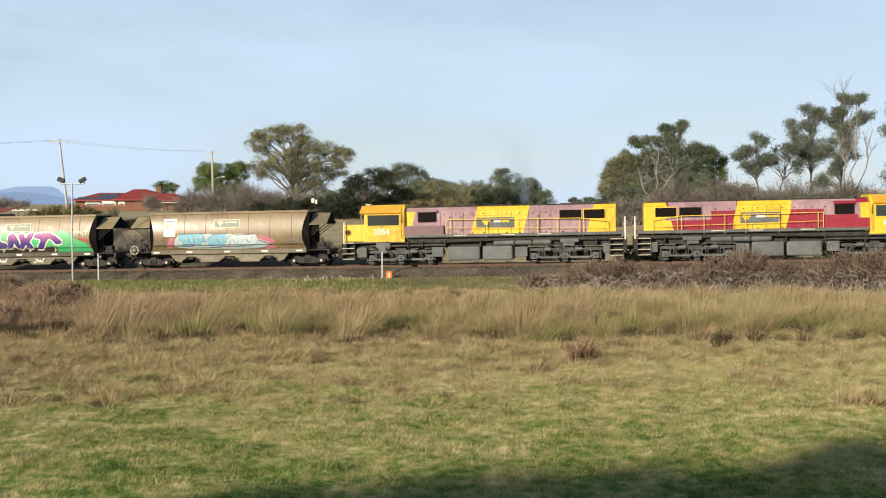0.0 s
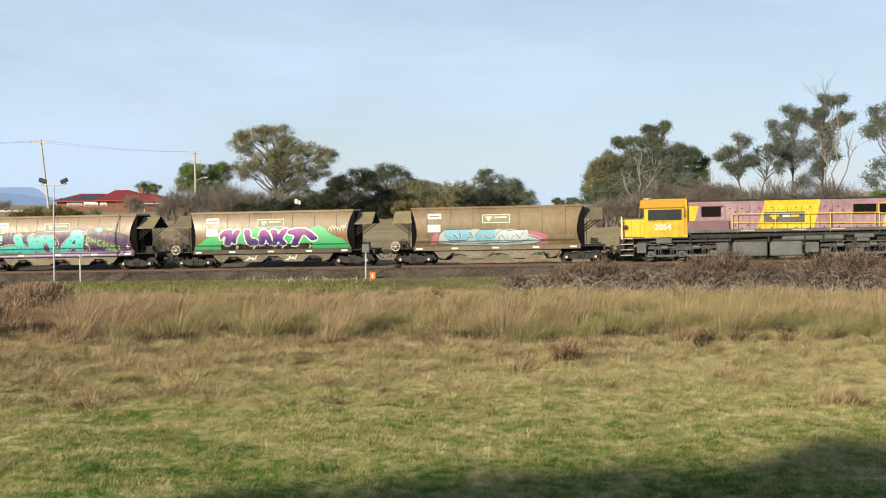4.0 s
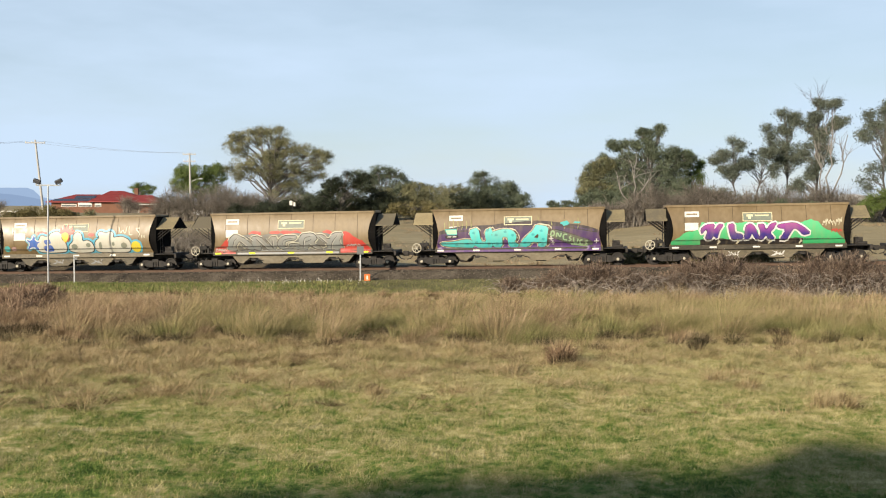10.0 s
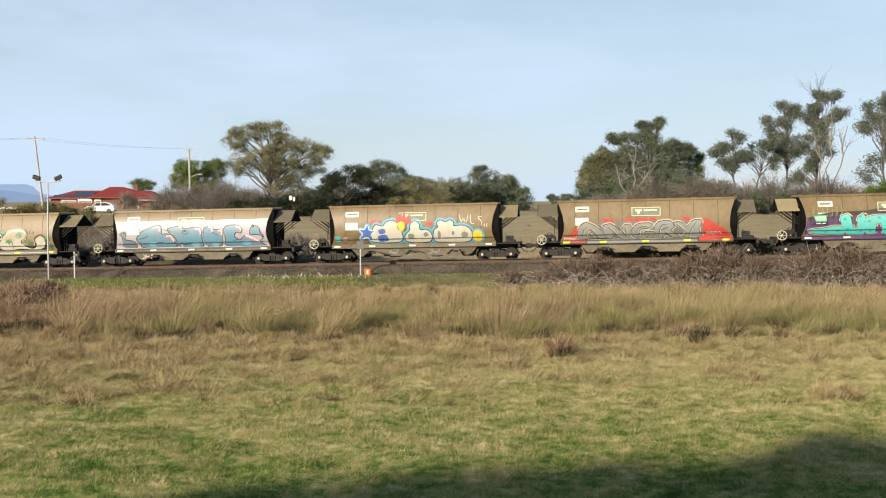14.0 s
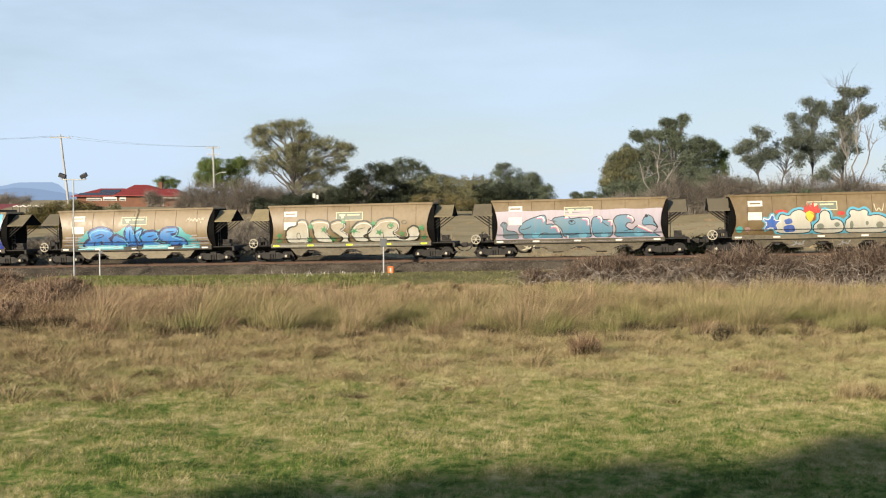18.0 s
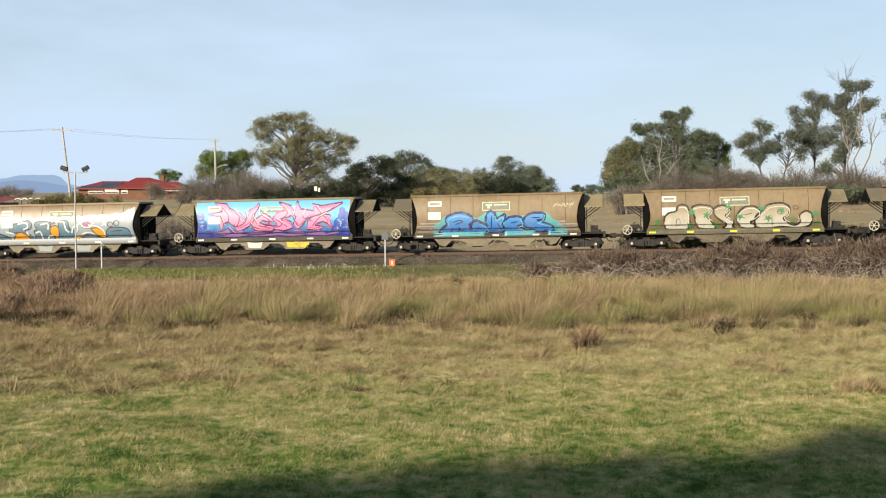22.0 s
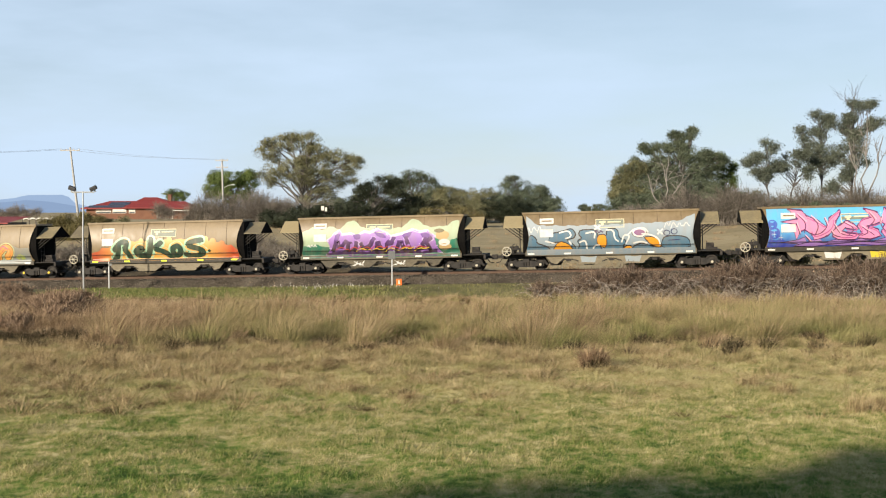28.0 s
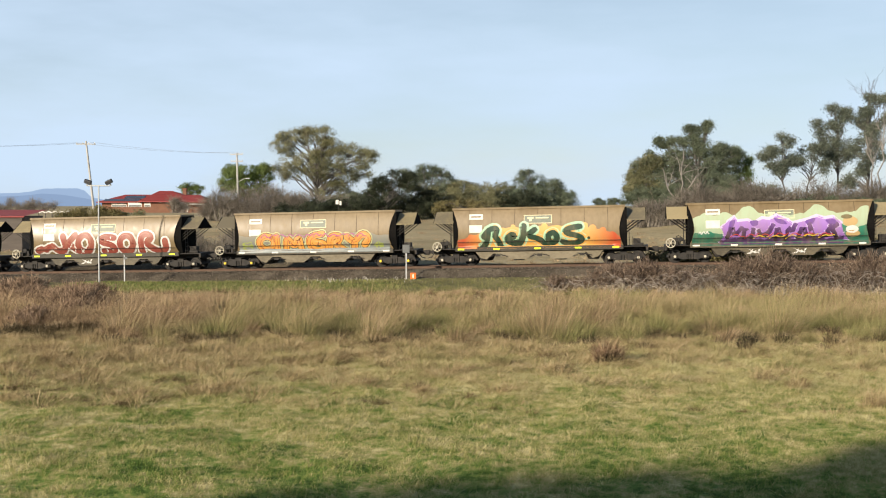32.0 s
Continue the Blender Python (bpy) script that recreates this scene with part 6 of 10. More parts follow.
bare_shrub("bare_shrub", 37.7, 112.0, 4.6, 4.4, "leafless grey-brown shrub below the gum trees", stems=110)
bare_shrub("bare_shrub", 39.7, 112.0, 4.6, 3.6, "leafless grey-brown shrub below the gum trees", stems=110)
bare_shrub("bare_shrub", 42.2, 112.0, 5.2, 3.9, "leafless grey-brown shrub below the gum trees", stems=110)
dead_tree(20.3, 119.0, 5.4, 7.4, "pale dead limbs standing in front of the gum tree")
dead_tree(39.3, 113.0, 4.6, 11.2, "pale dead gum limbs standing among the tall trees")
# ---- brambles by the line ----
M_GREYTWIG = mat("ashen_bramble_twigs", [(0.08, 0.055, 0.04), (0.172, 0.125, 0.092), (0.30, 0.235, 0.18)], 0.4, 3, 0.85, 0, 0, island=0.4, spec=0.1)
M_BRUSH = mat("russet_grey_brush_twigs", [(0.10, 0.066, 0.044), (0.24, 0.165, 0.112), (0.42, 0.31, 0.215)], 0.4, 3, 0.85, 0, 0, island=0.4, spec=0.1)
def bramble(x, y, width, height, pale, label):
    ob = bare_shrub("bramble", x, y, width, height, label, M_GREYTWIG, int(66 * width), "bramble")
    z = float(ground_z(x, y))
    n = int((95 if x > 11.5 else 60 if pale else 26) * width)
    p0 = np.stack([RNG.uniform(-width / 2, width / 2, n), RNG.uniform(-1.0, 0.3, n), np.full(n, 0.05)], 1)
    p1 = p0 + np.stack([RNG.normal(0, 0.9, n), RNG.normal(-0.3, 0.4, n), RNG.uniform(-0.1, 0.55, n) * height], 1)
    co, f = thin_tubes(bent(p0, p1, 9, 0.26, 0.05), np.full(n, 0.021), np.full(n, 0.009))
    c = new("dead_cane", big_mesh("dead_cane", co, f, M_CANE))
    c.parent = ob
    tagged(c, "pale arching dead canes", kind="stuff")
    m = int(24 * width * height)
    centres = np.stack([RNG.uniform(-width / 2, width / 2, m), RNG.uniform(-0.7, 0.7, m), RNG.uniform(0.05, 0.8, m) * height], 1)
    co, f = leaf_cloud(centres, 0.12, 3, 0.05)
    c = new("dead_leaf", big_mesh("dead_leaf", co, f, M_BRUSH))
    c.parent = ob
    tagged(c, kind="stuff")
    return ob


for x, w, h, pale in ((4.2, 2.4, 1.05, 0), (6.2, 2.6, 1.45, 1), (8.3, 2.6, 1.55, 1), (10.5, 2.7, 1.6, 1), (12.6, 2.8, 1.75, 1), (14.8, 2.8, 1.95, 1), (16.9, 2.8, 2.0, 1), (19.1, 2.8, 1.95, 0), (21.3, 2.6, 2.0, 1), (23.5, 2.6, 2.1, 1), (25.8, 2.6, 2.1, 0), (28.0, 2.6, 2.2, 0)):
    bramble(x, 59.6 - 0.127 * x, w, h * 1.25, pale, "tangled grey-brown leafless bramble beside the railway" if pale else "low brown leafless bramble thicket beside the railway")
for x, y, w, h in ((-17.6, 41.6, 1.6, 0.8), (-16.8, 43.6, 2.4, 0.9), (-17.2, 45.5, 2.6, 1.25), (-18.8, 47.5, 3.0, 1.4), (-20.6, 49.0, 3.0, 1.5), (-22.5, 50.5, 3.0, 1.5), (-19.5, 51.5, 3.0, 1.3), (-23.0, 54.0, 3.0, 1.4)):
    bare_shrub("brush", x, y, w, h * (1.1 if y < 48 else 0.9), "russet leafless brush at the pasture edge", M_BRUSH, 230, "brush")

for x, y, w, h in ((-30.5, 82, 6, 2.2), (-25.5, 80, 6, 2.0), (-20.5, 81, 6, 2.3), (-15.5, 79, 6, 1.9), (-10.8, 80, 5, 1.6), (-28, 90, 8, 2.4), (-19, 92, 8, 2.4)):
    bare_shrub("brush", x, y, w, h, "low brown leafless brush beyond the railway", M_TWIG, 170, "brush")

# ---- masts, posts and wires ----
M_GALV = mat("galvanised_steel", [(0.36, 0.37, 0.37), (0.52, 0.53, 0.53)], 2, 14, 0.45, 0.3)
M_POLE = mat("weathered_grey_pole", [(0.32, 0.31, 0.285), (0.46, 0.445, 0.42)], 1.5, 12, 0.8, 0, 0.1, (1, 1, 0.2))
M_DARK = mat("dark_lamp_housing", [(0.03, 0.03, 0.035), (0.06, 0.06, 0.065)], 2, 14, 0.5)
M_WIRE = mat("dull_aluminium_wire", [(0.25, 0.26, 0.28), (0.36, 0.37, 0.38)], 2, 14, 0.6)
M_SIGNGREY = mat("grey_sign_back", [(0.10, 0.105, 0.105), (0.16, 0.165, 0.16)], 2, 14, 0.5, 0.2)
M_MARKER = mat("orange_marker", [(0.75, 0.13, 0.02), (0.85, 0.20, 0.03)], 4, 14, 0.5)


def standing(name, x, y, label, category, z=None):
    ob = new(name)
    ob.location = (x, y, float(ground_z(x, y)) if z is None else z)
    return tagged(ob, label, category)


mast = standing("floodlight_mast", -23.9, 66.33, "galvanised mast with two dark floodlights beside the line", "light mast")
part("mast", Build().tube([(0, 0, -0.1), (0, 0, 3.0), (0.04, 0, 6.0)], 0.052, 10, 0.04), M_GALV, mast)
part("base_plate", Build().box(-0.18, 0.18, -0.18, 0.18, -0.05, 0.06, 0.01), M_GALV, mast)
part("cross_arm", Build().tube([(-0.62, 0, 5.95), (0.7, 0, 5.95)], 0.04, 8), M_GALV, mast)
for s, a in ((-0.62, 20), (0.68, -25)):
    b = Build().box(-0.22, 0.22, -0.1, 0.1, -0.12, 0.12, 0.03)
    head = part("floodlight", b, M_DARK, mast, "dark tilted floodlight head")
    head.matrix_basis = pose(s, -0.02, 6.18, 20, a, 0)
    part("bracket", Build().box(-0.04, 0.04, -0.03, 0.03, -0.26, -0.14), M_GALV, head)

post = standing("marker_post", -22.33, 66.33, "thin pale steel marker post beside the line", "post")
part("post", Build().box(-0.035, 0.035, -0.035, 0.035, -0.1, 1.72, 0.008), M_GALV, post)
part("plate", Build().box(-0.02, 0.2, -0.05, -0.03, 1.45, 1.6, 0.005), M_SIGNGREY, post)

sx, sy = -5.05, 66.0
sign = standing("trackside_sign", sx, sy, "grey square sign on a post beside the rails", "sign")
part("post", Build().box(-0.04, 0.04, -0.04, 0.04, -0.1, 2.3 - sign.location.z, 0.008), M_GALV, sign)
part("board", Build().box(-0.21, 0.21, -0.07, -0.045, 1.82 - sign.location.z, 2.32 - sign.location.z, 0.01), M_SIGNGREY, sign, "plain grey board")
mk = standing("track_marker", -4.62, 65.9, "small orange and white marker by the ballast", "marker")
part("body", Build().box(-0.17, 0.17, -0.1, 0.1, -0.05, 0.38, 0.02), M_MARKER, mk)
part("band", Build().box(-0.05, 0.05, -0.115, -0.09, 0.08, 0.3, 0.005), M_WHITE, mk, "white band")


def power_pole(x, y, dx, top, arms, label):
    g = float(ground_z(x, y))
    ob = standing("power_pole", x, y, label, "power pole")
    part("pole", Build().tube([(0, 0, -0.3), (dx, 0, top - g)], 0.17, 10, 0.11), M_POLE, ob)
    for z, w in arms:
        fx = dx * (z - g) / (top - g)
        arm = part("cross_arm", Build().box(fx - w / 2, fx + w / 2, -0.24, -0.12, z - g - 0.06, z - g + 0.06, 0.01), M_POLE, ob)
        for k in (-0.45, -0.15, 0.15, 0.45):
            part("insulator", Build().lathe((fx + k * w, -0.18, z - g + 0.06), [(0.02, 0), (0.06, 0.02), (0.04, 0.09), (0.06, 0.12), (0.02, 0.17)], 8, "z"), M_WHITE, arm)
    return ob


power_pole(-50.8, 140, -1.15, 12.95, ((12.55, 2.6),), "leaning grey power pole with a cross-arm")
pp = power_pole(-34.55, 150, -0.15, 11.85, ((11.65, 1.75), (10.7, 1.65)), "upright grey power pole with two cross-arms")
g = pp.location.z
part("lamp_bracket", Build().tube([(0, 0, 7.9 - g), (0.8, -0.2, 8.3 - g), (1.2, -0.2, 8.35 - g)], 0.035, 6), M_GALV, pp)
part("street_lamp", Build().box(1.15, 1.65, -0.3, -0.1, 8.29 - g, 8.42 - g, 0.03), M_GALV, pp)


def wire(a, c, sag, label):
    pts = [tuple(a[i] + (c[i] - a[i]) * k / 16 - (sag * 4 * (k / 16) * (1 - k / 16) if i == 2 else 0) for i in range(3)) for k in range(17)]
    return tagged(part("power_line", Build().tube(pts, 0.011, 4, caps=False), M_WIRE), label, "cable", "power lines")


for k in (-0.45, 0.45):
    wire((-51.95 + k * 2.6, 139.82, 12.75), (-34.7 + k * 1.75, 149.82, 11.85), 0.35, "thin sagging power line between the poles")
    wire((-51.95 + k * 2.6, 139.82, 12.75), (-64.5 + k * 2.4, 112.0, 10.9), 0.3, "thin power line running off from the leaning pole")
power_pole(-64.5, 112, 0, 11.1, ((10.75, 2.6),), "grey power pole at the roadside")

# ---- houses, far ground ----
M_ROOF = mat("red_tiled_roof", [(0.14, 0.018, 0.016), (0.22, 0.03, 0.025), (0.27, 0.05, 0.04)], 0.6, 5, 0.6, 0, 0.3, (1, 3, 3))
M_BRICK = mat("orange_brick_wall", [(0.13, 0.055, 0.033), (0.19, 0.09, 0.05)], 1.0, 8, 0.8, 0, 0.2)
M_SOLAR = mat("solar_panel", [(0.025, 0.03, 0.045), (0.045, 0.05, 0.07)], 1, 6, 0.2)
M_PANE = mat("window_pane", [(0.05, 0.06, 0.07), (0.09, 0.10, 0.11)], 1, 4, 0.1)


def hip_roof(x0, x1, y0, y1, z0, z1, ridge0, ridge1):
    ym = (y0 + y1) / 2
    vs = [(x0, y0, z0), (x1, y0, z0), (x1, y1, z0), (x0, y1, z0), (ridge0, ym, z1), (ridge1, ym, z1)]
    vs += [(x, y, z - 0.18) for x, y, z in vs[:4]]
    return Build().add(vs, [(0, 1, 5, 4), (1, 2, 5), (2, 3, 4, 5), (3, 0, 4), (0, 6, 7, 1), (1, 7, 8, 2), (2, 8, 9, 3), (3, 9, 6, 0), (6, 9, 8, 7)])


hx, hy = -64.0, 205.0
hz = float(ground_z(hx, hy))
house = standing("house", hx, hy, "single-storey orange brick house with red tiled hip roofs", "house")
part("wall", Build().box(-4.5, 8.6, 0.4, 9.6, -0.4, 5.35 - hz), M_BRICK, house)
part("wall", Build().box(-9.6, -4.5, 1.2, 8.8, -0.4, 5.25 - hz), M_BRICK, house)
part("roof", hip_roof(-2.3, 9.2, -0.3, 10.3, 5.45 - hz, 7.45 - hz, 0.3, 2.8), M_ROOF, house, "red tiled main roof")
part("roof", hip_roof(3.6, 11.0, -0.9, 7.0, 5.4 - hz, 6.65 - hz, 5.6, 8.8), M_ROOF, house, "red tiled side roof")
part("wall", Build().box(4.2, 10.4, -0.3, 6.4, -0.4, 5.4 - hz), M_BRICK, house)
part("roof", hip_roof(-10.4, 1.0, 0.4, 9.4, 5.35 - hz, 6.75 - hz, -6.3, -1.5), M_ROOF, house, "red tiled wing roof")
for x0, x1, y0, y1 in ((-9.2, -2.3, 0.75, 1.9), (-5.7, -1.9, 2.2, 3.9)):
    z0, z1 = 5.43 + 0.311 * (y0 - 0.4) - hz, 5.43 + 0.311 * (y1 - 0.4) - hz
    part("solar_panel", Build().add([(x0, y0, z0), (x1, y0, z0), (x1, y1, z1), (x0, y1, z1), (x0, y0, z0 - 0.06), (x1, y0, z0 - 0.06), (x1, y1, z1 - 0.06), (x0, y1, z1 - 0.06)], [(0, 1, 2, 3), (0, 4, 5, 1), (1, 5, 6, 2), (2, 6, 7, 3), (3, 7, 4, 0)]), M_SOLAR, house, "dark solar panels on the roof")
part("chimney", Build().box(4.7, 5.4, 5.6, 6.3, 6.2 - hz, 8.0 - hz, 0.02).box(4.62, 5.48, 5.52, 6.38, 7.85 - hz, 8.0 - hz, 0.02), M_BRICK, house, "brick chimney")
part("fascia", Build().box(-2.3, 9.2, -0.34, -0.29, 5.30 - hz, 5.46 - hz).box(-10.4, -2.4, 0.36, 0.41, 5.2 - hz, 5.36 - hz), M_ROOF, house, "dull red eaves fascia")
for x, w in ((-6.3, 2.9), (-3.0, 2.6), (-0.6, 1.2), (6.6, 2.6)):
    y = 0.38 if x > -4.5 else 1.18
    win = part("window", Build().box(x - w / 2, x + w / 2, y - 0.06, y, 4.4 - hz, 5.15 - hz), M_WHITE, house, "white framed window")
    part("pane", Build().box(x - w / 2 + 0.12, x + w / 2 - 0.12, y - 0.09, y - 0.055, 4.47 - hz, 4.7 - hz), M_PANE, win)
part("carport", Build().box(7.2, 11.5, -1.5, 5.0, 4.85 - hz, 4.98 - hz).box(11.2, 11.35, -1.4, -1.25, -0.3, 4.85 - hz).box(7.4, 7.55, -1.4, -1.25, -0.3, 4.85 - hz), M_WHITE, house, "flat white carport roof")

M_SHEDWALL = mat("dark_weatherboard", [(0.06, 0.05, 0.042), (0.11, 0.092, 0.078)], 1.0, 9, 0.8, 0, 0.2, (0.4, 1, 4))
shed = standing("shed", -45.4, 100, "low shed with a dark red roof", "shed")
sz = shed.location.z
part("wall", Build().box(-3.5, 2.1, 0.2, 5, -0.3, 3.7 - sz), M_SHEDWALL, shed, "dark weatherboard wall")
part("roof", Build().add([(-3.8, 0, 3.7 - sz), (2.4, 0, 3.7 - sz), (2.4, 5.3, 4.25 - sz), (-3.8, 5.3, 4.25 - sz), (-3.8, 0, 3.58 - sz), (2.4, 0, 3.58 - sz)], [(0, 1, 2, 3), (0, 4, 5, 1)]), M_ROOF, shed, "dark red sheet roof")
fence = standing("scalloped_fence", -52.1, 130, "white scalloped picket fence beside the shed", "fence")
fz = fence.location.z
for k in range(5):
    x = -1.6 + k * 0.8
    part("fence_panel", Build().slab([(x - 0.39, 3.74 - fz), (x, 3.90 - fz), (x + 0.39, 3.74 - fz), (x + 0.39, 3.84 - fz), (x + 0.1, 4.02 - fz), (x - 0.1, 4.02 - fz), (x - 0.39, 3.84 - fz)], 0, 0.04), M_WHITE, fence)
for k in range(6):
    part("fence_post", Build().box(-2.04 + 0.8 * k, -1.96 + 0.8 * k, -0.02, 0.06, -0.2, 3.8 - fz), M_SHEDWALL, fence)

barn = standing("farm_building", 57.5, 152, "white farm building behind the trees", "building")
bz = barn.location.z
part("wall", Build().box(-3.4, 2.4, 0, 6, -0.3, 5.6 - bz), M_WHITE, barn)
part("roof", hip_roof(-3.8, 2.8, -0.4, 6.4, 5.55 - bz, 6.7 - bz, -1.5, 0.8), M_POLE, barn, "grey sheet roof")
for x in (-2.2, -0.4, 1.3):
    part("window", Build().box(x - 0.4, x + 0.4, -0.05, 0.02, 4.6 - bz, 5.3 - bz), M_PANE, barn)
sg = standing("white_sign", -16.6, 120, "small white sign on a post in the paddock", "sign")
gz = sg.location.z
part("post", Build().box(-0.03, 0.03, 0, 0.06, -0.1, 5.2 - gz), M_GRIME, sg)
part("board", Build().box(-0.3, 0.02, -0.04, 0, 4.8 - gz, 5.28 - gz, 0.01), M_WHITE, sg)
part("board", Build().box(0.12, 0.34, -0.04, 0, 4.7 - gz, 5.14 - gz, 0.01), M_WHITE, sg)

# a white sheep grazing far out in the paddock
M_FLEECE = mat("white_fleece", [(0.55, 0.53, 0.47), (0.72, 0.70, 0.64)], 3, 18, 0.9, 0, 0.4)
sheep = standing("sheep", 12.9, 170, "white sheep grazing far out in the paddock", "sheep")
part("body", Build().lathe((0, 0, 0.62), [(0.06, -0.6), (0.24, -0.52), (0.31, -0.25), (0.32, 0.2), (0.26, 0.5), (0.08, 0.6)], 12, "x"), M_FLEECE, sheep, smooth=True)
part("head", Build().lathe((-0.72, 0, 0.6), [(0.04, -0.2), (0.08, -0.16), (0.12, 0.0), (0.13, 0.16)], 10, "x"), M_FLEECE, sheep, smooth=True)
for x, y in ((-0.4, -0.14), (-0.4, 0.14), (0.4, -0.14), (0.4, 0.14)):
    part("leg", Build().tube([(x, y, 0), (x, y, 0.45)], 0.05, 6, 0.065), M_FLEECE, sheep)

# far hills, blue with distance
def haze(name, colour):
    m = bpy.data.materials.new(name)
    m.use_nodes = True
    b = m.node_tree.nodes["Principled BSDF"]
    b.inputs["Base Color"].default_value, b.inputs["Specular IOR Level"].default_value = (0, 0, 0, 1), 0
    b.inputs["Emission Color"].default_value, b.inputs["Emission Strength"].default_value = (*colour, 1), 1.0
    return m


M_HILL, M_HILL2 = haze("hazy_blue_hill", (0.155, 0.215, 0.32)), haze("hazy_pale_hill", (0.195, 0.265, 0.38))


def hill(name, y, rows, material):
    b = Build()
    xs = np.linspace(rows[0][0], rows[-1][0], 90)
    top = [float(np.interp(x, [r[0] for r in rows], [r[1] for r in rows])) + 2.5 * noise.noise((x * 0.02, y, 0)) for x in xs]
    n = len(xs)
    b.add([(x, y, -40) for x in xs] + [(x, y + 30, z * 0.6) for x, z in zip(xs, top)] + [(x, y + 90, z) for x, z in zip(xs, top)] + [(x, y + 300, -40) for x in xs],
          [(r * n + i, r * n + i + 1, (r + 1) * n + i + 1, (r + 1) * n + i) for r in range(3) for i in range(n - 1)])
    return tagged(part(name, b, material, smooth=True), "distant flat-topped hill blue with haze", "hill", kind="structure")


hill("backdrop_hill", 3900, [(-2600, 30), (-1900, 48), (-1730, 50), (-1680, 57), (-1640, 67), (-1510, 66), (-1485, 58), (-1462, 34), (-1380, 18), (-1250, 10), (-900, 6), (-400, 0)], M_HILL2)
hill("backdrop_hill", 3500, [(-2500, 25), (-1700, 33), (-1560, 36), (-1480, 44), (-1400, 38), (-1340, 28), (-1290, 16), (-1100, 8), (-700, 4), (-300, -5)], M_HILL)

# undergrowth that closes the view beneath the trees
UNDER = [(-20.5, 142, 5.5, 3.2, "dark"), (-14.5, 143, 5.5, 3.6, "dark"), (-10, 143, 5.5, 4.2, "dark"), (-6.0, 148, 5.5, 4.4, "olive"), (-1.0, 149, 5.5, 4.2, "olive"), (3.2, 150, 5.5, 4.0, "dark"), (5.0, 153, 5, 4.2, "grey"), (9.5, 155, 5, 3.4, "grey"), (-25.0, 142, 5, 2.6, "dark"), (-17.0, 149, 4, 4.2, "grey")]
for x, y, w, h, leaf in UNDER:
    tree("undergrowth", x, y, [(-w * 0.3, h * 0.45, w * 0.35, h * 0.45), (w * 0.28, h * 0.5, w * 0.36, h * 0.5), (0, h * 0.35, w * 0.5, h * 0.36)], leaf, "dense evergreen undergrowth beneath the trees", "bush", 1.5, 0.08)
for x, y, w, h in ((33.5, 119, 5, 2.4), (37, 120, 5, 2.6), (41, 119, 5, 2.2), (18.5, 122, 6, 4.0), (24, 122, 6, 4.2), (29, 121, 6, 3.6), (21, 124, 6, 4.5), (27, 125, 6, 4)):
    tree("undergrowth", x, y, [(-w * 0.3, h * 0.45, w * 0.35, h * 0.45), (w * 0.28, h * 0.5, w * 0.36, h * 0.5), (0, h * 0.35, w * 0.5, h * 0.36)], "grey", "dense grey-green undergrowth below the gum tree", "bush", 1.2, 0.08)
for x, y, w, h, leaf in ((-50.2, 125, 3, 1.9, "gold"), (-48.0, 125, 3, 3.0, "gold"), (-46.0, 125, 3, 3.1, "gold"), (-44.0, 125, 3, 2.9, "gold"), (-41.8, 126, 3, 2.6, "olive"), (-39.8, 128, 3, 1.0, "gold"), (-37.4, 128, 3, 1.1, "dark"), (33, 118, 6, 2.0, "grey"), (38.5, 118, 6, 2.2, "dark"), (44, 117, 6, 2.2, "grey"), (48, 116, 5, 2.6, "dark")):
    tree("hedge_bush", x, y, [(-w * 0.3, h * 0.5, w * 0.35, h * 0.45), (w * 0.28, h * 0.5, w * 0.36, h * 0.5), (0, h * 0.4, w * 0.5, h * 0.4)], leaf, "low untrimmed hedge bush beyond the paddock", "bush", 1.6, 0.05)

for x, y, w, h in ((-79, 190, 7, 3.0), (-86, 195, 9, 3.0), (-53.0, 186, 3.0, 3.4), (-29.5, 150, 5, 4.6), (-26.8, 148, 5, 4.0)):
    bare_shrub("bare_shrub", x, y, w, h, "leafless grey-brown shrub near the house", stems=130)

for x, y, w, h in ((12.5, 75.0, 3.2, 1.1), (16.2, 74.2, 3.0, 1.3), (20.0, 73.6, 3.2, 1.2), (24.5, 73.2, 3.0, 1.3)):
    tree("scrub_bush", x, y, [(-w * 0.3, h * 0.5, w * 0.35, h * 0.45), (w * 0.28, h * 0.45, w * 0.36, h * 0.45), (0, h * 0.4, w * 0.5, h * 0.4)], "gold", "low golden scrub bush close behind the railway", "bush", 1.4, 0.04)

RNG = np.random.default_rng(77)
# tall garden trees behind the viewer, whose shadow falls over the pasture
for x, y, h, r in ((-28.6, -15.8, 12.95, 3.4), (-25.4, -14.8, 13.1, 3.3), (-22.0, -13.5, 13.25, 3.2), (-18.5, -12.7, 13.0, 3.6), (-15.0, -11.0, 12.8, 3.6), (-10.8, -9.0, 12.35, 3.9)):
    tree("garden_tree", x, y, [(-r * 0.5, h - 2.5, r * 0.75, 2.0), (r * 0.5, h - 2.3, r * 0.75, 2.0), (0, h - 1.7, r * 0.7, 1.5), (0, h - 4.5, r, 3.0), (0, h - 7.0, r, 3.5), (0.5, h - 10, r, 3.0)], "green", "tall dense garden tree beside the pasture", "tree", 2.4, 0.35, 0.75)

# ---- a white car on the far lane ----
M_CARWHITE = mat("white_car_paint", [(0.62, 0.64, 0.66), (0.72, 0.73, 0.74)], 1, 6, 0.25, 0, 0, spec=0.6)
car = tagged(new("car"), "white hatchback car driving along the far lane", "car")
b = Build()
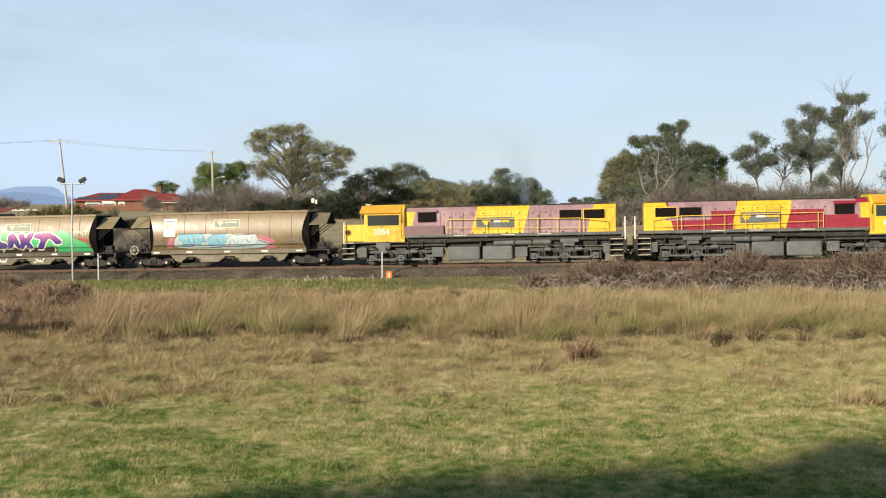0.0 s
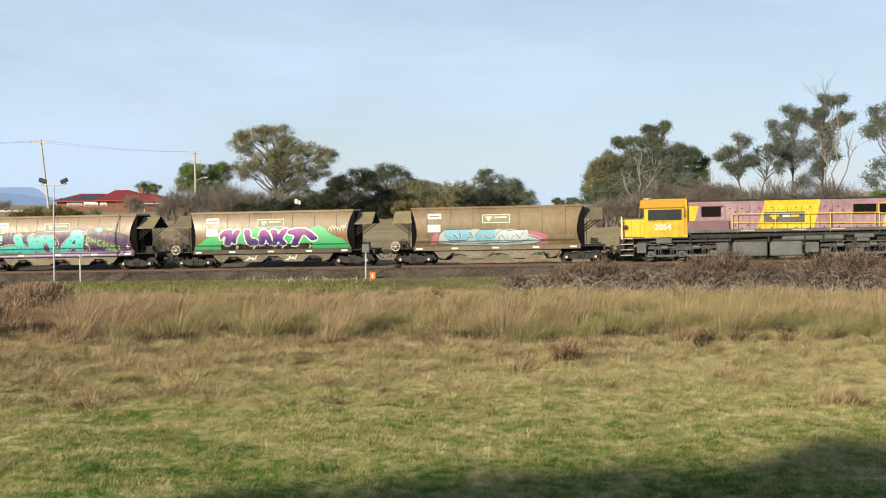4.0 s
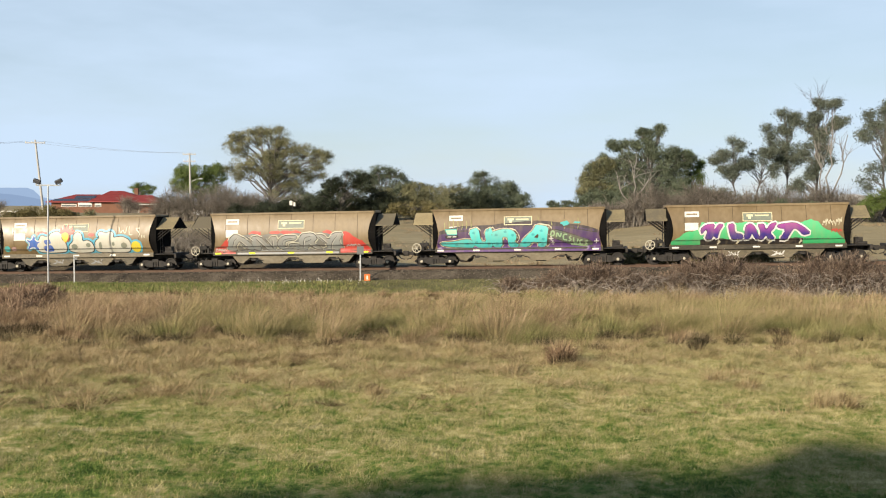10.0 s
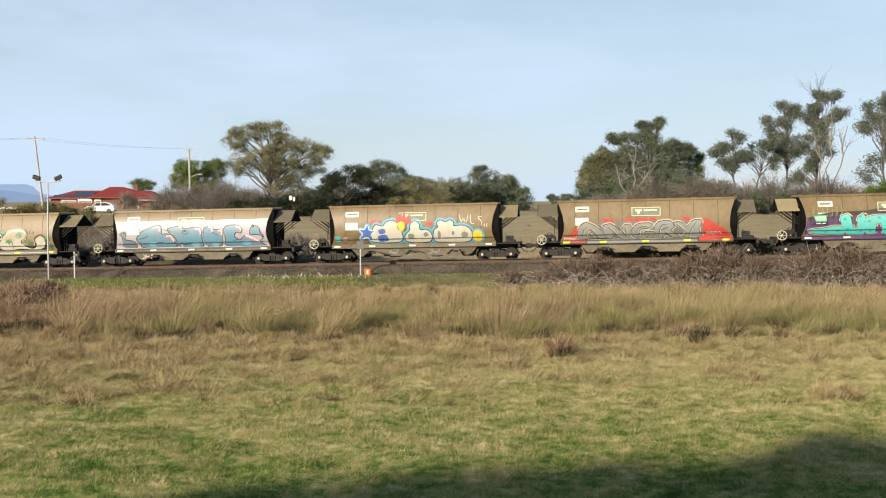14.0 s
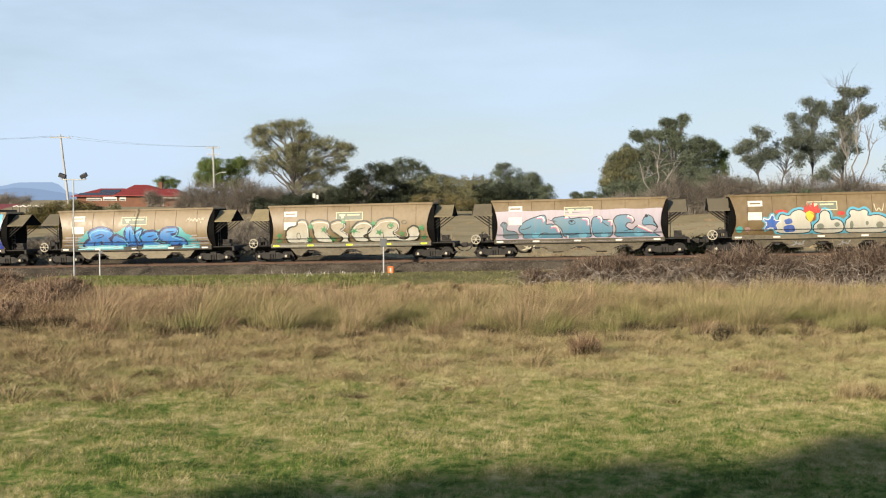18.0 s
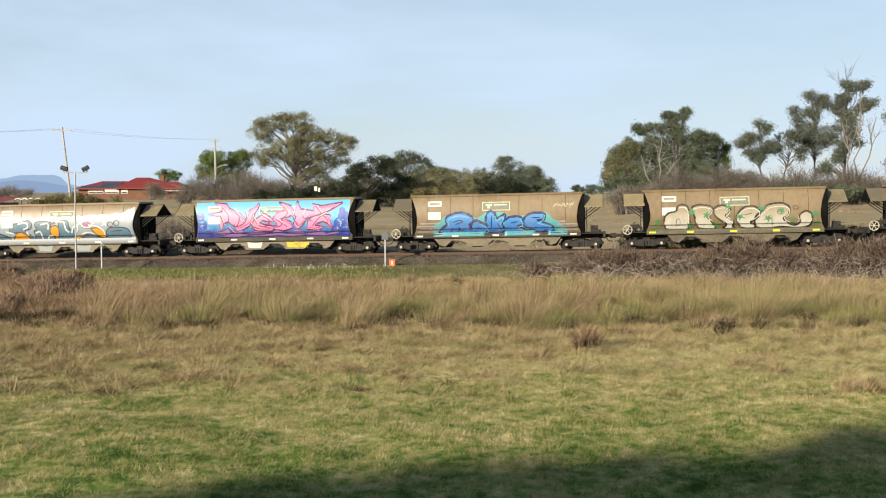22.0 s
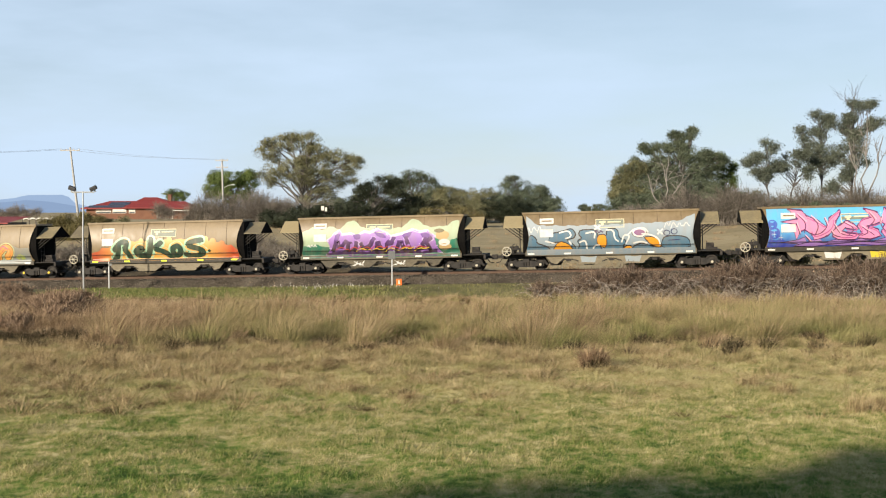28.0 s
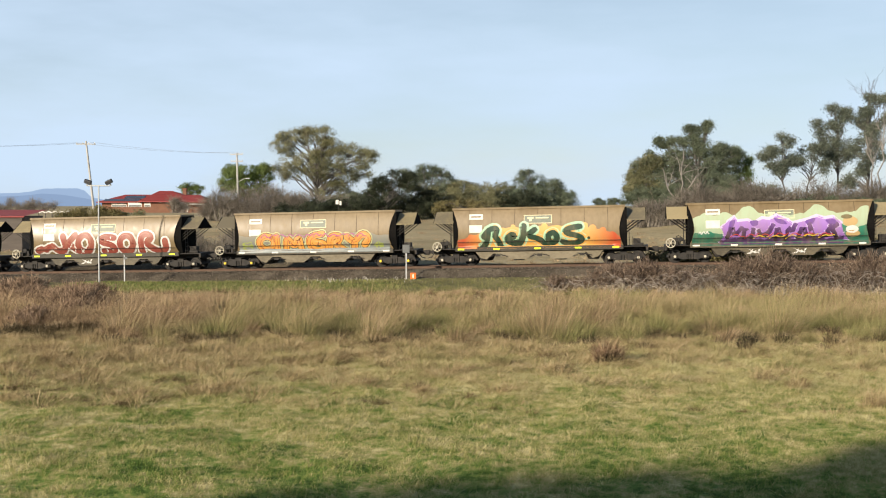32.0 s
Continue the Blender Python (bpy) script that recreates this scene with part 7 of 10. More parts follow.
outline = [(-2.05, 0.35), (-2.1, 0.75), (-1.9, 0.92), (-1.15, 1.0), (-0.45, 1.45), (0.9, 1.5), (1.75, 1.2), (2.05, 0.95), (2.08, 0.4), (1.75, 0.28), (-1.7, 0.28)]
part("body", b.slab(outline, -0.85, 0.85), M_CARWHITE, car)
part("side_window", Build().slab([(-0.95, 1.02), (-0.42, 1.38), (0.15, 1.41), (0.15, 1.02)], -0.868, -0.845), M_GLASS, car)
part("side_window", Build().slab([(0.24, 1.02), (0.24, 1.41), (0.85, 1.42), (1.5, 1.18), (1.55, 1.05)], -0.868, -0.845), M_GLASS, car)
for x, q in product((-1.3, 1.3), (-1, 1)):
    part("wheel", Build().lathe((0, 0, 0), [(0.1, q * 0.72), (0.3, q * 0.72), (0.31, q * 0.85), (0.2, q * 0.88), (0.05, q * 0.86)], 18), M_DARK, car, "dark tyre with hub", at=(x, 0, 0.31))
part("headlight", Build().box(-2.1, -1.85, -0.86, -0.6, 0.66, 0.8, 0.02), M_WHITE, car)
part("tail_light", Build().box(1.98, 2.08, -0.86, -0.6, 0.75, 0.95, 0.02), M_ROOF, car)

# ---- exhaust smoke over the working locomotive: a cloud of fine soot ----
M_SMOKE = mat("blue_grey_exhaust_smoke", [(0.20, 0.25, 0.36), (0.29, 0.36, 0.49)], 0.5, 3, 1.0, 0, 0, spec=0.0)
n = 7000
rise = RNG.uniform(0, 1, n) ** 1.25
wide = 0.3 + 1.0 * rise + 0.6 * rise ** 3
mid = np.stack([-0.9 * rise ** 2.5 + 0.12 * np.sin(rise * 7) + RNG.normal(0, 1, n) * wide * 0.55, RNG.normal(0, 1, n) * wide * 0.5, 0.1 + 4.2 * rise + RNG.normal(0, 0.15, n)], 1)
tet = np.array([(1, 1, 1), (-1, -1, 1), (-1, 1, -1), (1, -1, -1)], float)
co = (mid[:, None] + tet[None] * RNG.uniform(0.003, 0.0075, (n, 1, 1))).reshape(-1, 3)
f = (np.arange(n)[:, None, None] * 4 + np.array([[0, 1, 2], [0, 3, 1], [0, 2, 3], [1, 3, 2]])[None]).reshape(-1, 3)
smoke = tagged(new("exhaust_smoke", big_mesh("exhaust_smoke", co, f, M_SMOKE)), "thin blue-grey diesel exhaust drifting above the locomotive", "smoke", kind="stuff")
# ---- painted pieces on the wagon sides ----
def soften(pts, rounds=2):
    for _ in range(rounds):
        out = [pts[0]]
        for (ax, az), (bx, bz) in zip(pts, pts[1:]):
            out += [(ax * 0.75 + bx * 0.25, az * 0.75 + bz * 0.25), (ax * 0.25 + bx * 0.75, az * 0.25 + bz * 0.75)]
        pts = out + [pts[-1]]
    return pts


def on_side(x, z, off):
    """Lays a place of the painting on the curved near side, or on the sill below it."""
    e = end_x(max(z, 1.14)) - 0.012
    x = max(-e, min(e, x))
    z = min(z, 3.42)
    return (x, -(half_width(max(z, 1.16)) + off if z >= 1.15 else 1.2215 + off * 0.25), z)


class Paint(Build):
    def ribbon(self, pts, w, off, taper=0.0, seed=0):
        """A brush stroke with rounded ends."""
        n = len(pts)
        L, R = [], []
        for i, (x, z) in enumerate(pts):
            ax, az = pts[max(i - 1, 0)]
            bx, bz = pts[min(i + 1, n - 1)]
            d = math.hypot(bx - ax, bz - az) or 1e-6
            nxx, nzz = -(bz - az) / d, (bx - ax) / d
            q = w * (1 - taper * abs(2 * i / max(1, n - 1) - 1)) * (1 + 0.05 * math.sin(i * 0.9 + seed))
            L.append((x + nxx * q, z + nzz * q))
            R.append((x - nxx * q, z - nzz * q))
        vs = [on_side(x, max(z, 1.165), off) for x, z in L + R]
        self.add(vs, [(i, i + 1, n + i + 1, n + i) for i in range(n - 1)])
        if not taper:
            self.disc(*pts[0], w, off)
            self.disc(*pts[-1], w, off)
        return self

    def disc(self, x, z, r, off, rz=None, n=10, jag=0.0, seed=0):
        rz = r if rz is None else rz
        vs = [on_side(x, max(z, 1.165), off)]
        for k in range(n):
            a = 2 * math.pi * k / n
            q = 1 + jag * math.sin(k * 2.4 + seed * 3.1)
            vs.append(on_side(x + math.cos(a) * r * q, max(z + math.sin(a) * rz * q, 1.165), off))
        return self.add(vs, [(0, k + 1, (k + 1) % n + 1) for k in range(n)])

    def field(self, x0, x1, lo, hi, off, step=0.12, rows=9):
        """A painted area between two edges that vary along the wagon."""
        n = max(2, int((x1 - x0) / step))
        vs = []
        for i in range(n + 1):
            x = x0 + (x1 - x0) * i / n
            a, c = lo(x), max(lo(x) + 0.01, hi(x))
            for k in range(rows + 1):
                vs.append(on_side(x, a + (c - a) * k / rows, off))
        r = rows + 1
        return self.add(vs, [(i * r + k, (i + 1) * r + k, (i + 1) * r + k + 1, i * r + k + 1) for i in range(n) for k in range(rows)])


def closed(pts, rounds=1):
    """A closed outline with its corners cut."""
    for _ in range(rounds):
        pts = [q for (ax, az), (bx, bz) in zip(pts, pts[1:] + pts[:1]) for q in ((ax * 0.8 + bx * 0.2, az * 0.8 + bz * 0.2), (ax * 0.2 + bx * 0.8, az * 0.2 + bz * 0.8))]
    return pts


def fill_in(paint, pts, off, dz=0.035):
    """Fills a closed outline with level bands that follow the curved side."""
    pts = [(x, max(z, 1.165)) for x, z in pts]
    lo, hi = min(z for _, z in pts), max(z for _, z in pts)
    edges = list(zip(pts, pts[1:] + pts[:1]))

    def cuts(z):
        return sorted(ax + (bx - ax) * (z - az) / (bz - az) for (ax, az), (bx, bz) in edges if (az <= z) != (bz <= z))

    n = max(1, int((hi - lo) / dz))
    for k in range(n):
        z0, z1 = lo + (hi - lo) * k / n, lo + (hi - lo) * (k + 1) / n
        a, b = cuts(z0 + 1e-4), cuts(z1 - 1e-4)
        if len(a) != len(b):
            a = b = cuts((z0 + z1) / 2)
        for i in range(0, len(a) - 1, 2):
            paint.add([on_side(a[i], z0, off), on_side(a[i + 1], z0, off), on_side(b[i + 1], z1, off), on_side(b[i], z1, off)], [(0, 1, 2, 3)])
    return paint


def shapes(w, outlines, fill, edge=None, edge_w=0.03, halo=None, halo_w=0.12, level=0.026, rounds=1, name="paint_letter", grow=1.0):
    """Painted shapes with an edge line, over a wider halo; grow swells them about their middles."""
    h, f, e = Paint(), Paint(), Paint()
    for i, o in enumerate(outlines):
        cx, cz = sum(x for x, _ in o) / len(o), sum(z for _, z in o) / len(o)
        o = closed([(cx + (x - cx) * grow, max(1.17, cz + (z - cz) * grow)) for x, z in o], rounds)
        if halo:
            h.ribbon(o + o[:2], halo_w, level - 0.008 + 0.0001 * i)
        fill_in(f, o, level + 0.0004 * i)
        if edge:
            e.ribbon(o + o[:1], edge_w, level + 0.002 + 0.0004 * i)
    piece(w, [("paint_halo", h, halo), (name, f, fill), ("paint_line", e, edge)])


def lines(w, strokes, material, width, level, name="paint_line", taper=0.4):
    p = Paint()
    for i, t in enumerate(strokes):
        p.ribbon(soften(t, 2), width, level + 0.0002 * i, taper)
    piece(w, [(name, p, material)])


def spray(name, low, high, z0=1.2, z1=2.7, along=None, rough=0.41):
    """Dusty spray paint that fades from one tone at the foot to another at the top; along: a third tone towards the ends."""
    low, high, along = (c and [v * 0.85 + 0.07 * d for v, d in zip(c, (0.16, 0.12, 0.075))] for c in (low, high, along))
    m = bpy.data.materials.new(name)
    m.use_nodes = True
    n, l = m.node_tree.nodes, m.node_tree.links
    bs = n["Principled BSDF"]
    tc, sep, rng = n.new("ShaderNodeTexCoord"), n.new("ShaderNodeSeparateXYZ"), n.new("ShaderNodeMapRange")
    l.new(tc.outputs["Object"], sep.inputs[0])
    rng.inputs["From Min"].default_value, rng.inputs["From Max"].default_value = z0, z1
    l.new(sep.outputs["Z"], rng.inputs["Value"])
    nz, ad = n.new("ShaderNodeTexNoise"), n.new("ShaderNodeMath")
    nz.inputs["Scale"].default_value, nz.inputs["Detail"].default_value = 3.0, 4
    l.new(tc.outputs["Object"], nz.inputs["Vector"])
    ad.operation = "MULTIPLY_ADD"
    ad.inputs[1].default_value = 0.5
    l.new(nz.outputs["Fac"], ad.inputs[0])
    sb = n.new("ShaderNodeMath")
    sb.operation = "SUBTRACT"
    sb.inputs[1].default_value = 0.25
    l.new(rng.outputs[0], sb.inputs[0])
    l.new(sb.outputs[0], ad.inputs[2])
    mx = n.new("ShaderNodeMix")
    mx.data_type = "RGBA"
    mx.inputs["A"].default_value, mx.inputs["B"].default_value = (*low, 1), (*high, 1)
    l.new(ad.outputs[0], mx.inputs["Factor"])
    bs.inputs["Specular IOR Level"].default_value = 0.36
    last = mx.outputs["Result"]
    if along:
        ab, r2, m2 = n.new("ShaderNodeMath"), n.new("ShaderNodeMapRange"), n.new("ShaderNodeMix")
        ab.operation, m2.data_type = "ABSOLUTE", "RGBA"
        l.new(sep.outputs["X"], ab.inputs[0])
        r2.inputs["From Min"].default_value, r2.inputs["From Max"].default_value = 3.0, 4.6
        l.new(ab.outputs[0], r2.inputs["Value"])
        l.new(r2.outputs[0], m2.inputs["Factor"])
        l.new(last, m2.inputs["A"])
        m2.inputs["B"].default_value = (*along, 1)
        last = m2.outputs["Result"]
    # dust dulls the paint in streaks
    dn, dm, mp = n.new("ShaderNodeTexNoise"), n.new("ShaderNodeMix"), n.new("ShaderNodeMapping")
    mp.inputs["Scale"].default_value = (1.6, 1, 0.35)
    l.new(tc.outputs["Object"], mp.inputs["Vector"])
    dn.inputs["Scale"].default_value, dn.inputs["Detail"].default_value = 2.2, 5
    l.new(mp.outputs["Vector"], dn.inputs["Vector"])
    dr = n.new("ShaderNodeMapRange")
    dr.inputs["From Min"].default_value, dr.inputs["From Max"].default_value, dr.inputs["To Max"].default_value = 0.45, 0.85, 0.4
    l.new(dn.outputs["Fac"], dr.inputs["Value"])
    dm.data_type = "RGBA"
    l.new(dr.outputs[0], dm.inputs["Factor"])
    l.new(last, dm.inputs["A"])
    dm.inputs["B"].default_value = (0.3, 0.22, 0.13, 1)
    l.new(dm.outputs["Result"], bs.inputs["Base Color"])
    bs.inputs["Roughness"].default_value = rough
    return m


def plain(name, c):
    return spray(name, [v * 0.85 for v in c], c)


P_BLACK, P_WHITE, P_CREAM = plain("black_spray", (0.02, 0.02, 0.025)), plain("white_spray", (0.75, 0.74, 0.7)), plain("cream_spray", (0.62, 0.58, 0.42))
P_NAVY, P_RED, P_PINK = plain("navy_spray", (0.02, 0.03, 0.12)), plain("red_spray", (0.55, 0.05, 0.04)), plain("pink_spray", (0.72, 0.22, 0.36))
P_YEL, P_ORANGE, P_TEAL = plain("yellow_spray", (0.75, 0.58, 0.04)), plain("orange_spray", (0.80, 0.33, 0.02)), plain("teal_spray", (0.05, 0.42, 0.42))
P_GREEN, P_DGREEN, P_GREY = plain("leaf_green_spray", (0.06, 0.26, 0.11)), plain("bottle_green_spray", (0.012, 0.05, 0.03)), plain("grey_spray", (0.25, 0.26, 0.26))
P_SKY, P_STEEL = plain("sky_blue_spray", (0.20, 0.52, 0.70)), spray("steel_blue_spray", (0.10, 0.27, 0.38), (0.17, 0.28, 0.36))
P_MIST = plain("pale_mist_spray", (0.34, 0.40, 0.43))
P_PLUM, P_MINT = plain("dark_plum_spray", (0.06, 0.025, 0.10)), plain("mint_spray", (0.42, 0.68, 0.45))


def ragged(base, amp, freq, seed):
    return lambda x: base + amp * (math.sin(x * freq + seed) + 0.6 * math.sin(x * freq * 2.3 + seed * 2) + 0.4 * math.sin(x * freq * 5.1 + seed * 3)) / 2


def line(rows):
    xs, zs = [r[0] for r in rows], [r[1] for r in rows]
    return lambda x: float(np.interp(x, xs, zs)) + 0.03 * math.sin(x * 7.3) + 0.02 * math.sin(x * 17.1)


def piece(w, layers):
    """layers: rows of (name, Paint, material)."""
    for name, p, m in layers:
        if p.v and m:
            part(name, p, m, w, smooth=True, kind="stuff")


def lettering(w, strokes, width, fill, outline, halo=None, halo_w=0.12, out_w=0.045, shine=None, taper=0.0, inner=None, flare=0.0):
    """Halo, outline and fill of painted strokes, one over the other, with a thin shine."""
    spikes = []
    if flare:
        for i, t in enumerate(strokes):
            for (ax, az), (bx, bz) in ((t[-2], t[-1]), (t[1], t[0])):
                d = math.hypot(bx - ax, bz - az) or 1.0
                ux, uz = (bx - ax) / d, (bz - az) / d
                bend = 0.6 if (i % 2) else -0.6
                spikes.append([(bx - ux * flare * 0.9, bz - uz * flare * 0.9), (bx, bz), (bx + (ux - uz * bend) * flare * 0.7, bz + (uz + ux * bend) * flare * 0.7), (bx + (ux - uz * bend * 2) * flare * 1.1, bz + (uz + ux * bend * 2) * flare * 1.1)])
    lay = [("paint_halo", Paint(), halo, 0.018, width + halo_w), ("paint_outline", Paint(), outline, 0.024, width + out_w), ("paint_fill", Paint(), fill, 0.030, width)]
    for name, p, m, off, q in lay:
        if m:
            for i, s in enumerate(strokes):
                p.ribbon(s, q, off + 0.0002 * i, taper if name == "paint_fill" else taper * 0.8, i)
            for i, s in enumerate(spikes):
                p.ribbon(soften(s, 2), q, off + 0.0001 + 0.0002 * i, 0.95)
    done = [(nm, p, m) for nm, p, m, _, _ in lay if m]
    if shine:
        p = Paint()
        for i, s in enumerate(strokes):
            k = len(s)
            p.ribbon([(x - width * 0.45, z + width * 0.4) for x, z in s[k // 2:]], width * 0.16, 0.036 + 0.0002 * i, 0.8)
        done.append(("paint_highlight", p, shine))
    if inner:
        p = Paint()
        for i, s in enumerate(strokes):
            p.ribbon([(x + width * 0.3, z - width * 0.35) for x, z in s], 0.02, 0.038 + 0.0002 * i, 0.6)
            p.ribbon([(x - width * 0.55, z + width * 0.3) for x, z in s[:len(s) // 2 + 1]], 0.014, 0.0385 + 0.0002 * i, 0.6)
        done.append(("paint_line", p, inner))
    piece(w, done)


def scribble(x0, x1, z0, z1, n, seed, width, off=0.02):
    rnd = random.Random(seed)
    p = Paint()
    for i in range(n):
        x = x0 + (x1 - x0) * (i + 0.5) / n
        q = (x1 - x0) / n
        p.ribbon(soften([(x - q * 0.5, z0 + rnd.uniform(0, 0.3) * (z1 - z0)), (x - q * 0.1, z1 - rnd.uniform(0, 0.3) * (z1 - z0)), (x + q * 0.2, z0 + rnd.uniform(0.2, 0.5) * (z1 - z0)), (x + q * 0.5, z0 + rnd.uniform(0.1, 1.0) * (z1 - z0))], 2), width, off, 0.3)
    return p


W = {k + 1: w for k, w in enumerate(WAGONS)}
SAY = {
    1: "with small pale blue and pink graffiti", 2: "with purple letters on a green graffiti field", 3: "with turquoise graffiti letters on dark purple",
    4: "with grey graffiti letters edged in red", 5: "with white bubble graffiti and a yellow spot", 6: "with steel-blue bird graffiti on pale pink",
    7: "with cream rounded graffiti and green splashes", 8: "with blue graffiti letters on a turquoise cloud", 9: "painted bright blue with jagged pink graffiti",
    10: "with grey-blue graffiti and orange patches", 11: "with purple jagged graffiti on mint green", 12: "with dark green letters over an orange blaze",
    13: "with orange graffiti letters edged in cream", 14: "with red-brown graffiti letters edged in cream", 15: "with plain weathered sides",
}
for k, words in SAY.items():
    tagged(W[k], "tan coal hopper wagon " + words)

# 1: small pale blue and white piece with pink ends
LETTERS = [[(-3.12, 2.18), (-1.50, 2.19), (-1.36, 1.64), (-1.66, 1.70), (-1.83, 1.48), (-2.95, 1.54), (-3.14, 1.84)],
    [(-1.27, 1.81), (-0.94, 2.15), (-0.05, 2.16), (-0.09, 1.68), (-0.49, 1.27), (-1.27, 1.33)],
    [(0.01, 1.84), (0.40, 2.13), (0.70, 2.10), (0.64, 1.37), (-0.04, 1.31)],
    [(0.71, 2.07), (1.87, 2.12), (1.95, 1.50), (1.41, 1.36), (0.76, 1.41)]]
INKS = [[(-2.89, 1.59), (-2.61, 2.00), (-2.36, 1.58)],
    [(-2.23, 2.11), (-2.14, 1.58)],
    [(-1.89, 1.82), (-1.61, 2.10), (-1.43, 1.74)],
    [(-1.05, 1.44), (-0.72, 1.97), (-0.49, 1.55), (-0.18, 1.96)],
    [(0.13, 1.47), (0.29, 1.92), (0.54, 1.53)],
    [(0.91, 1.52), (1.20, 1.94), (1.43, 1.51), (1.68, 1.98)],
    [(-3.39, 1.44), (-1.60, 1.32), (-0.04, 1.36), (1.52, 1.29)],
    [(1.97, 1.75), (2.41, 1.63), (2.73, 1.49)]]
PINKS = [[(-4.03, 1.28), (-3.92, 1.80), (-3.62, 2.04), (-3.48, 1.90), (-3.66, 1.27)],
    [(1.94, 2.05), (2.63, 1.95), (3.22, 1.66), (2.88, 1.44), (2.19, 1.64)],
    [(2.31, 1.16), (2.75, 1.40), (3.20, 1.34), (3.09, 1.15)]]
BASE = [(-3.59, 1.27), (-3.48, 1.85), (-3.26, 2.05), (-3.12, 2.20), (1.92, 2.14), (1.99, 1.80), (2.84, 1.51), (2.53, 1.31), (1.52, 1.16)]
shapes(W[1], [BASE], spray("ice_blue_spray", (0.36, 0.50, 0.52), (0.52, 0.58, 0.56)), None, level=0.016, name="paint_field")
shapes(W[1], PINKS, plain("raspberry_spray", (0.52, 0.17, 0.24)), None, level=0.018, name="paint_patch")
shapes(W[1], LETTERS[:2], spray("azure_spray", (0.16, 0.44, 0.58), (0.22, 0.52, 0.64)), P_NAVY, 0.02, level=0.022, rounds=0)
shapes(W[1], LETTERS[2:], spray("pale_sky_spray", (0.45, 0.60, 0.64), (0.60, 0.64, 0.60)), P_NAVY, 0.02, level=0.022, rounds=0)
lines(W[1], INKS, P_NAVY, 0.022, 0.027)
lines(W[1], [[(x + 0.05, z + 0.04) for x, z in t] for t in INKS], P_WHITE, 0.02, 0.029, "paint_highlight")
piece(W[1], [("paint_tag", scribble(3.5, 4.7, 1.45, 1.9, 7, 5, 0.02), P_GREY), ("paint_tag", scribble(-4.9, -4.1, 1.35, 1.85, 6, 6, 0.02), P_GREY)])

# 2: purple letters, white halo, green field
LETTERS = [[(-3.18, 1.80), (-3.26, 2.10), (-2.93, 2.37), (-2.46, 2.40), (-2.54, 2.01), (-2.25, 2.40), (-1.97, 2.35), (-2.24, 1.95), (-2.33, 1.54), (-2.55, 1.73), (-2.66, 1.51), (-3.02, 1.54), (-2.87, 1.96), (-2.93, 2.13)],
    [(-1.68, 2.34), (-1.34, 2.41), (-1.30, 1.88), (-0.88, 1.80), (-0.82, 1.52), (-1.46, 1.50), (-1.58, 1.77)],
    [(-0.76, 1.49), (-0.68, 2.22), (-0.39, 2.40), (-0.15, 2.18), (0.12, 1.51), (-0.15, 1.52), (-0.32, 1.87), (-0.44, 1.52)],
    [(0.02, 2.32), (0.39, 2.36), (0.47, 1.98), (0.74, 2.36), (1.10, 2.44), (0.87, 2.03), (0.70, 1.86), (1.00, 1.50), (0.64, 1.47), (0.48, 1.75), (0.31, 1.45), (0.12, 1.48), (0.20, 1.92)],
    [(1.15, 2.13), (1.24, 2.32), (2.11, 2.42), (2.57, 2.18), (2.98, 1.80), (2.56, 1.68), (2.27, 2.01), (2.05, 2.07), (1.83, 1.73), (1.67, 1.42), (1.29, 1.44), (1.65, 2.02)]]
p = Paint().field(-5.0, 5.0, lambda x: 1.18, line([(-5.0, 1.35), (-4.2, 1.9), (-3.4, 2.1), (-3.2, 2.5), (2.6, 2.45), (3.1, 2.62), (3.5, 2.45), (3.7, 2.1), (4.4, 1.85), (5.0, 1.4)]), 0.014)
q = Paint().field(-3.3, 2.6, lambda x: 1.18, ragged(1.52, 0.06, 3, 2), 0.017)
piece(W[2], [("paint_field", p, spray("fresh_green_spray", (0.04, 0.42, 0.15), (0.10, 0.55, 0.24))), ("paint_shadow", q, P_BLACK)])
shapes(W[2], LETTERS, spray("purple_to_magenta_spray", (0.04, 0.025, 0.20), (0.40, 0.06, 0.30), 1.75, 2.45), P_PLUM, 0.014, P_WHITE, 0.11, level=0.030, rounds=1, grow=1.07)
q = Paint()
for x in (-2.3, -1.2, 0.65, 2.4):
    q.ribbon([(x, 1.2), (x + 0.12, 1.35), (x + 0.05, 1.5)], 0.07, 0.034, 0.5)
piece(W[2], [("paint_tag", scribble(3.7, 4.8, 2.2, 2.7, 6, 8, 0.025), P_CREAM), ("paint_tag", scribble(4.2, 4.8, 1.8, 2.1, 3, 9, 0.03), P_RED), ("paint_lick", q, P_CREAM)])

# 3: turquoise letters on purple
LETTERS = [[(-2.99, 2.24), (-2.41, 2.43), (-2.24, 1.61), (-1.95, 1.58), (-2.04, 2.19), (-1.59, 2.43), (-1.45, 1.20), (-2.63, 1.17)],
    [(-1.50, 1.20), (-1.56, 2.11), (-1.05, 2.28), (-0.36, 2.27), (-0.06, 1.83), (-0.24, 1.50), (0.12, 1.35), (-0.08, 1.14), (-0.55, 1.17), (-0.66, 1.80), (-0.94, 1.81), (-0.94, 1.19)],
    [(-0.02, 1.22), (0.41, 1.75), (0.92, 2.20), (1.07, 2.53), (1.83, 2.40), (1.74, 1.82), (1.66, 1.12), (1.19, 1.17), (1.21, 1.47), (0.85, 1.50), (0.63, 1.18)],
    [(-4.74, 1.54), (-3.88, 1.59), (-3.29, 1.72), (-2.83, 1.69), (-2.67, 1.17), (-3.36, 1.20), (-3.88, 1.22), (-4.58, 1.31)]]
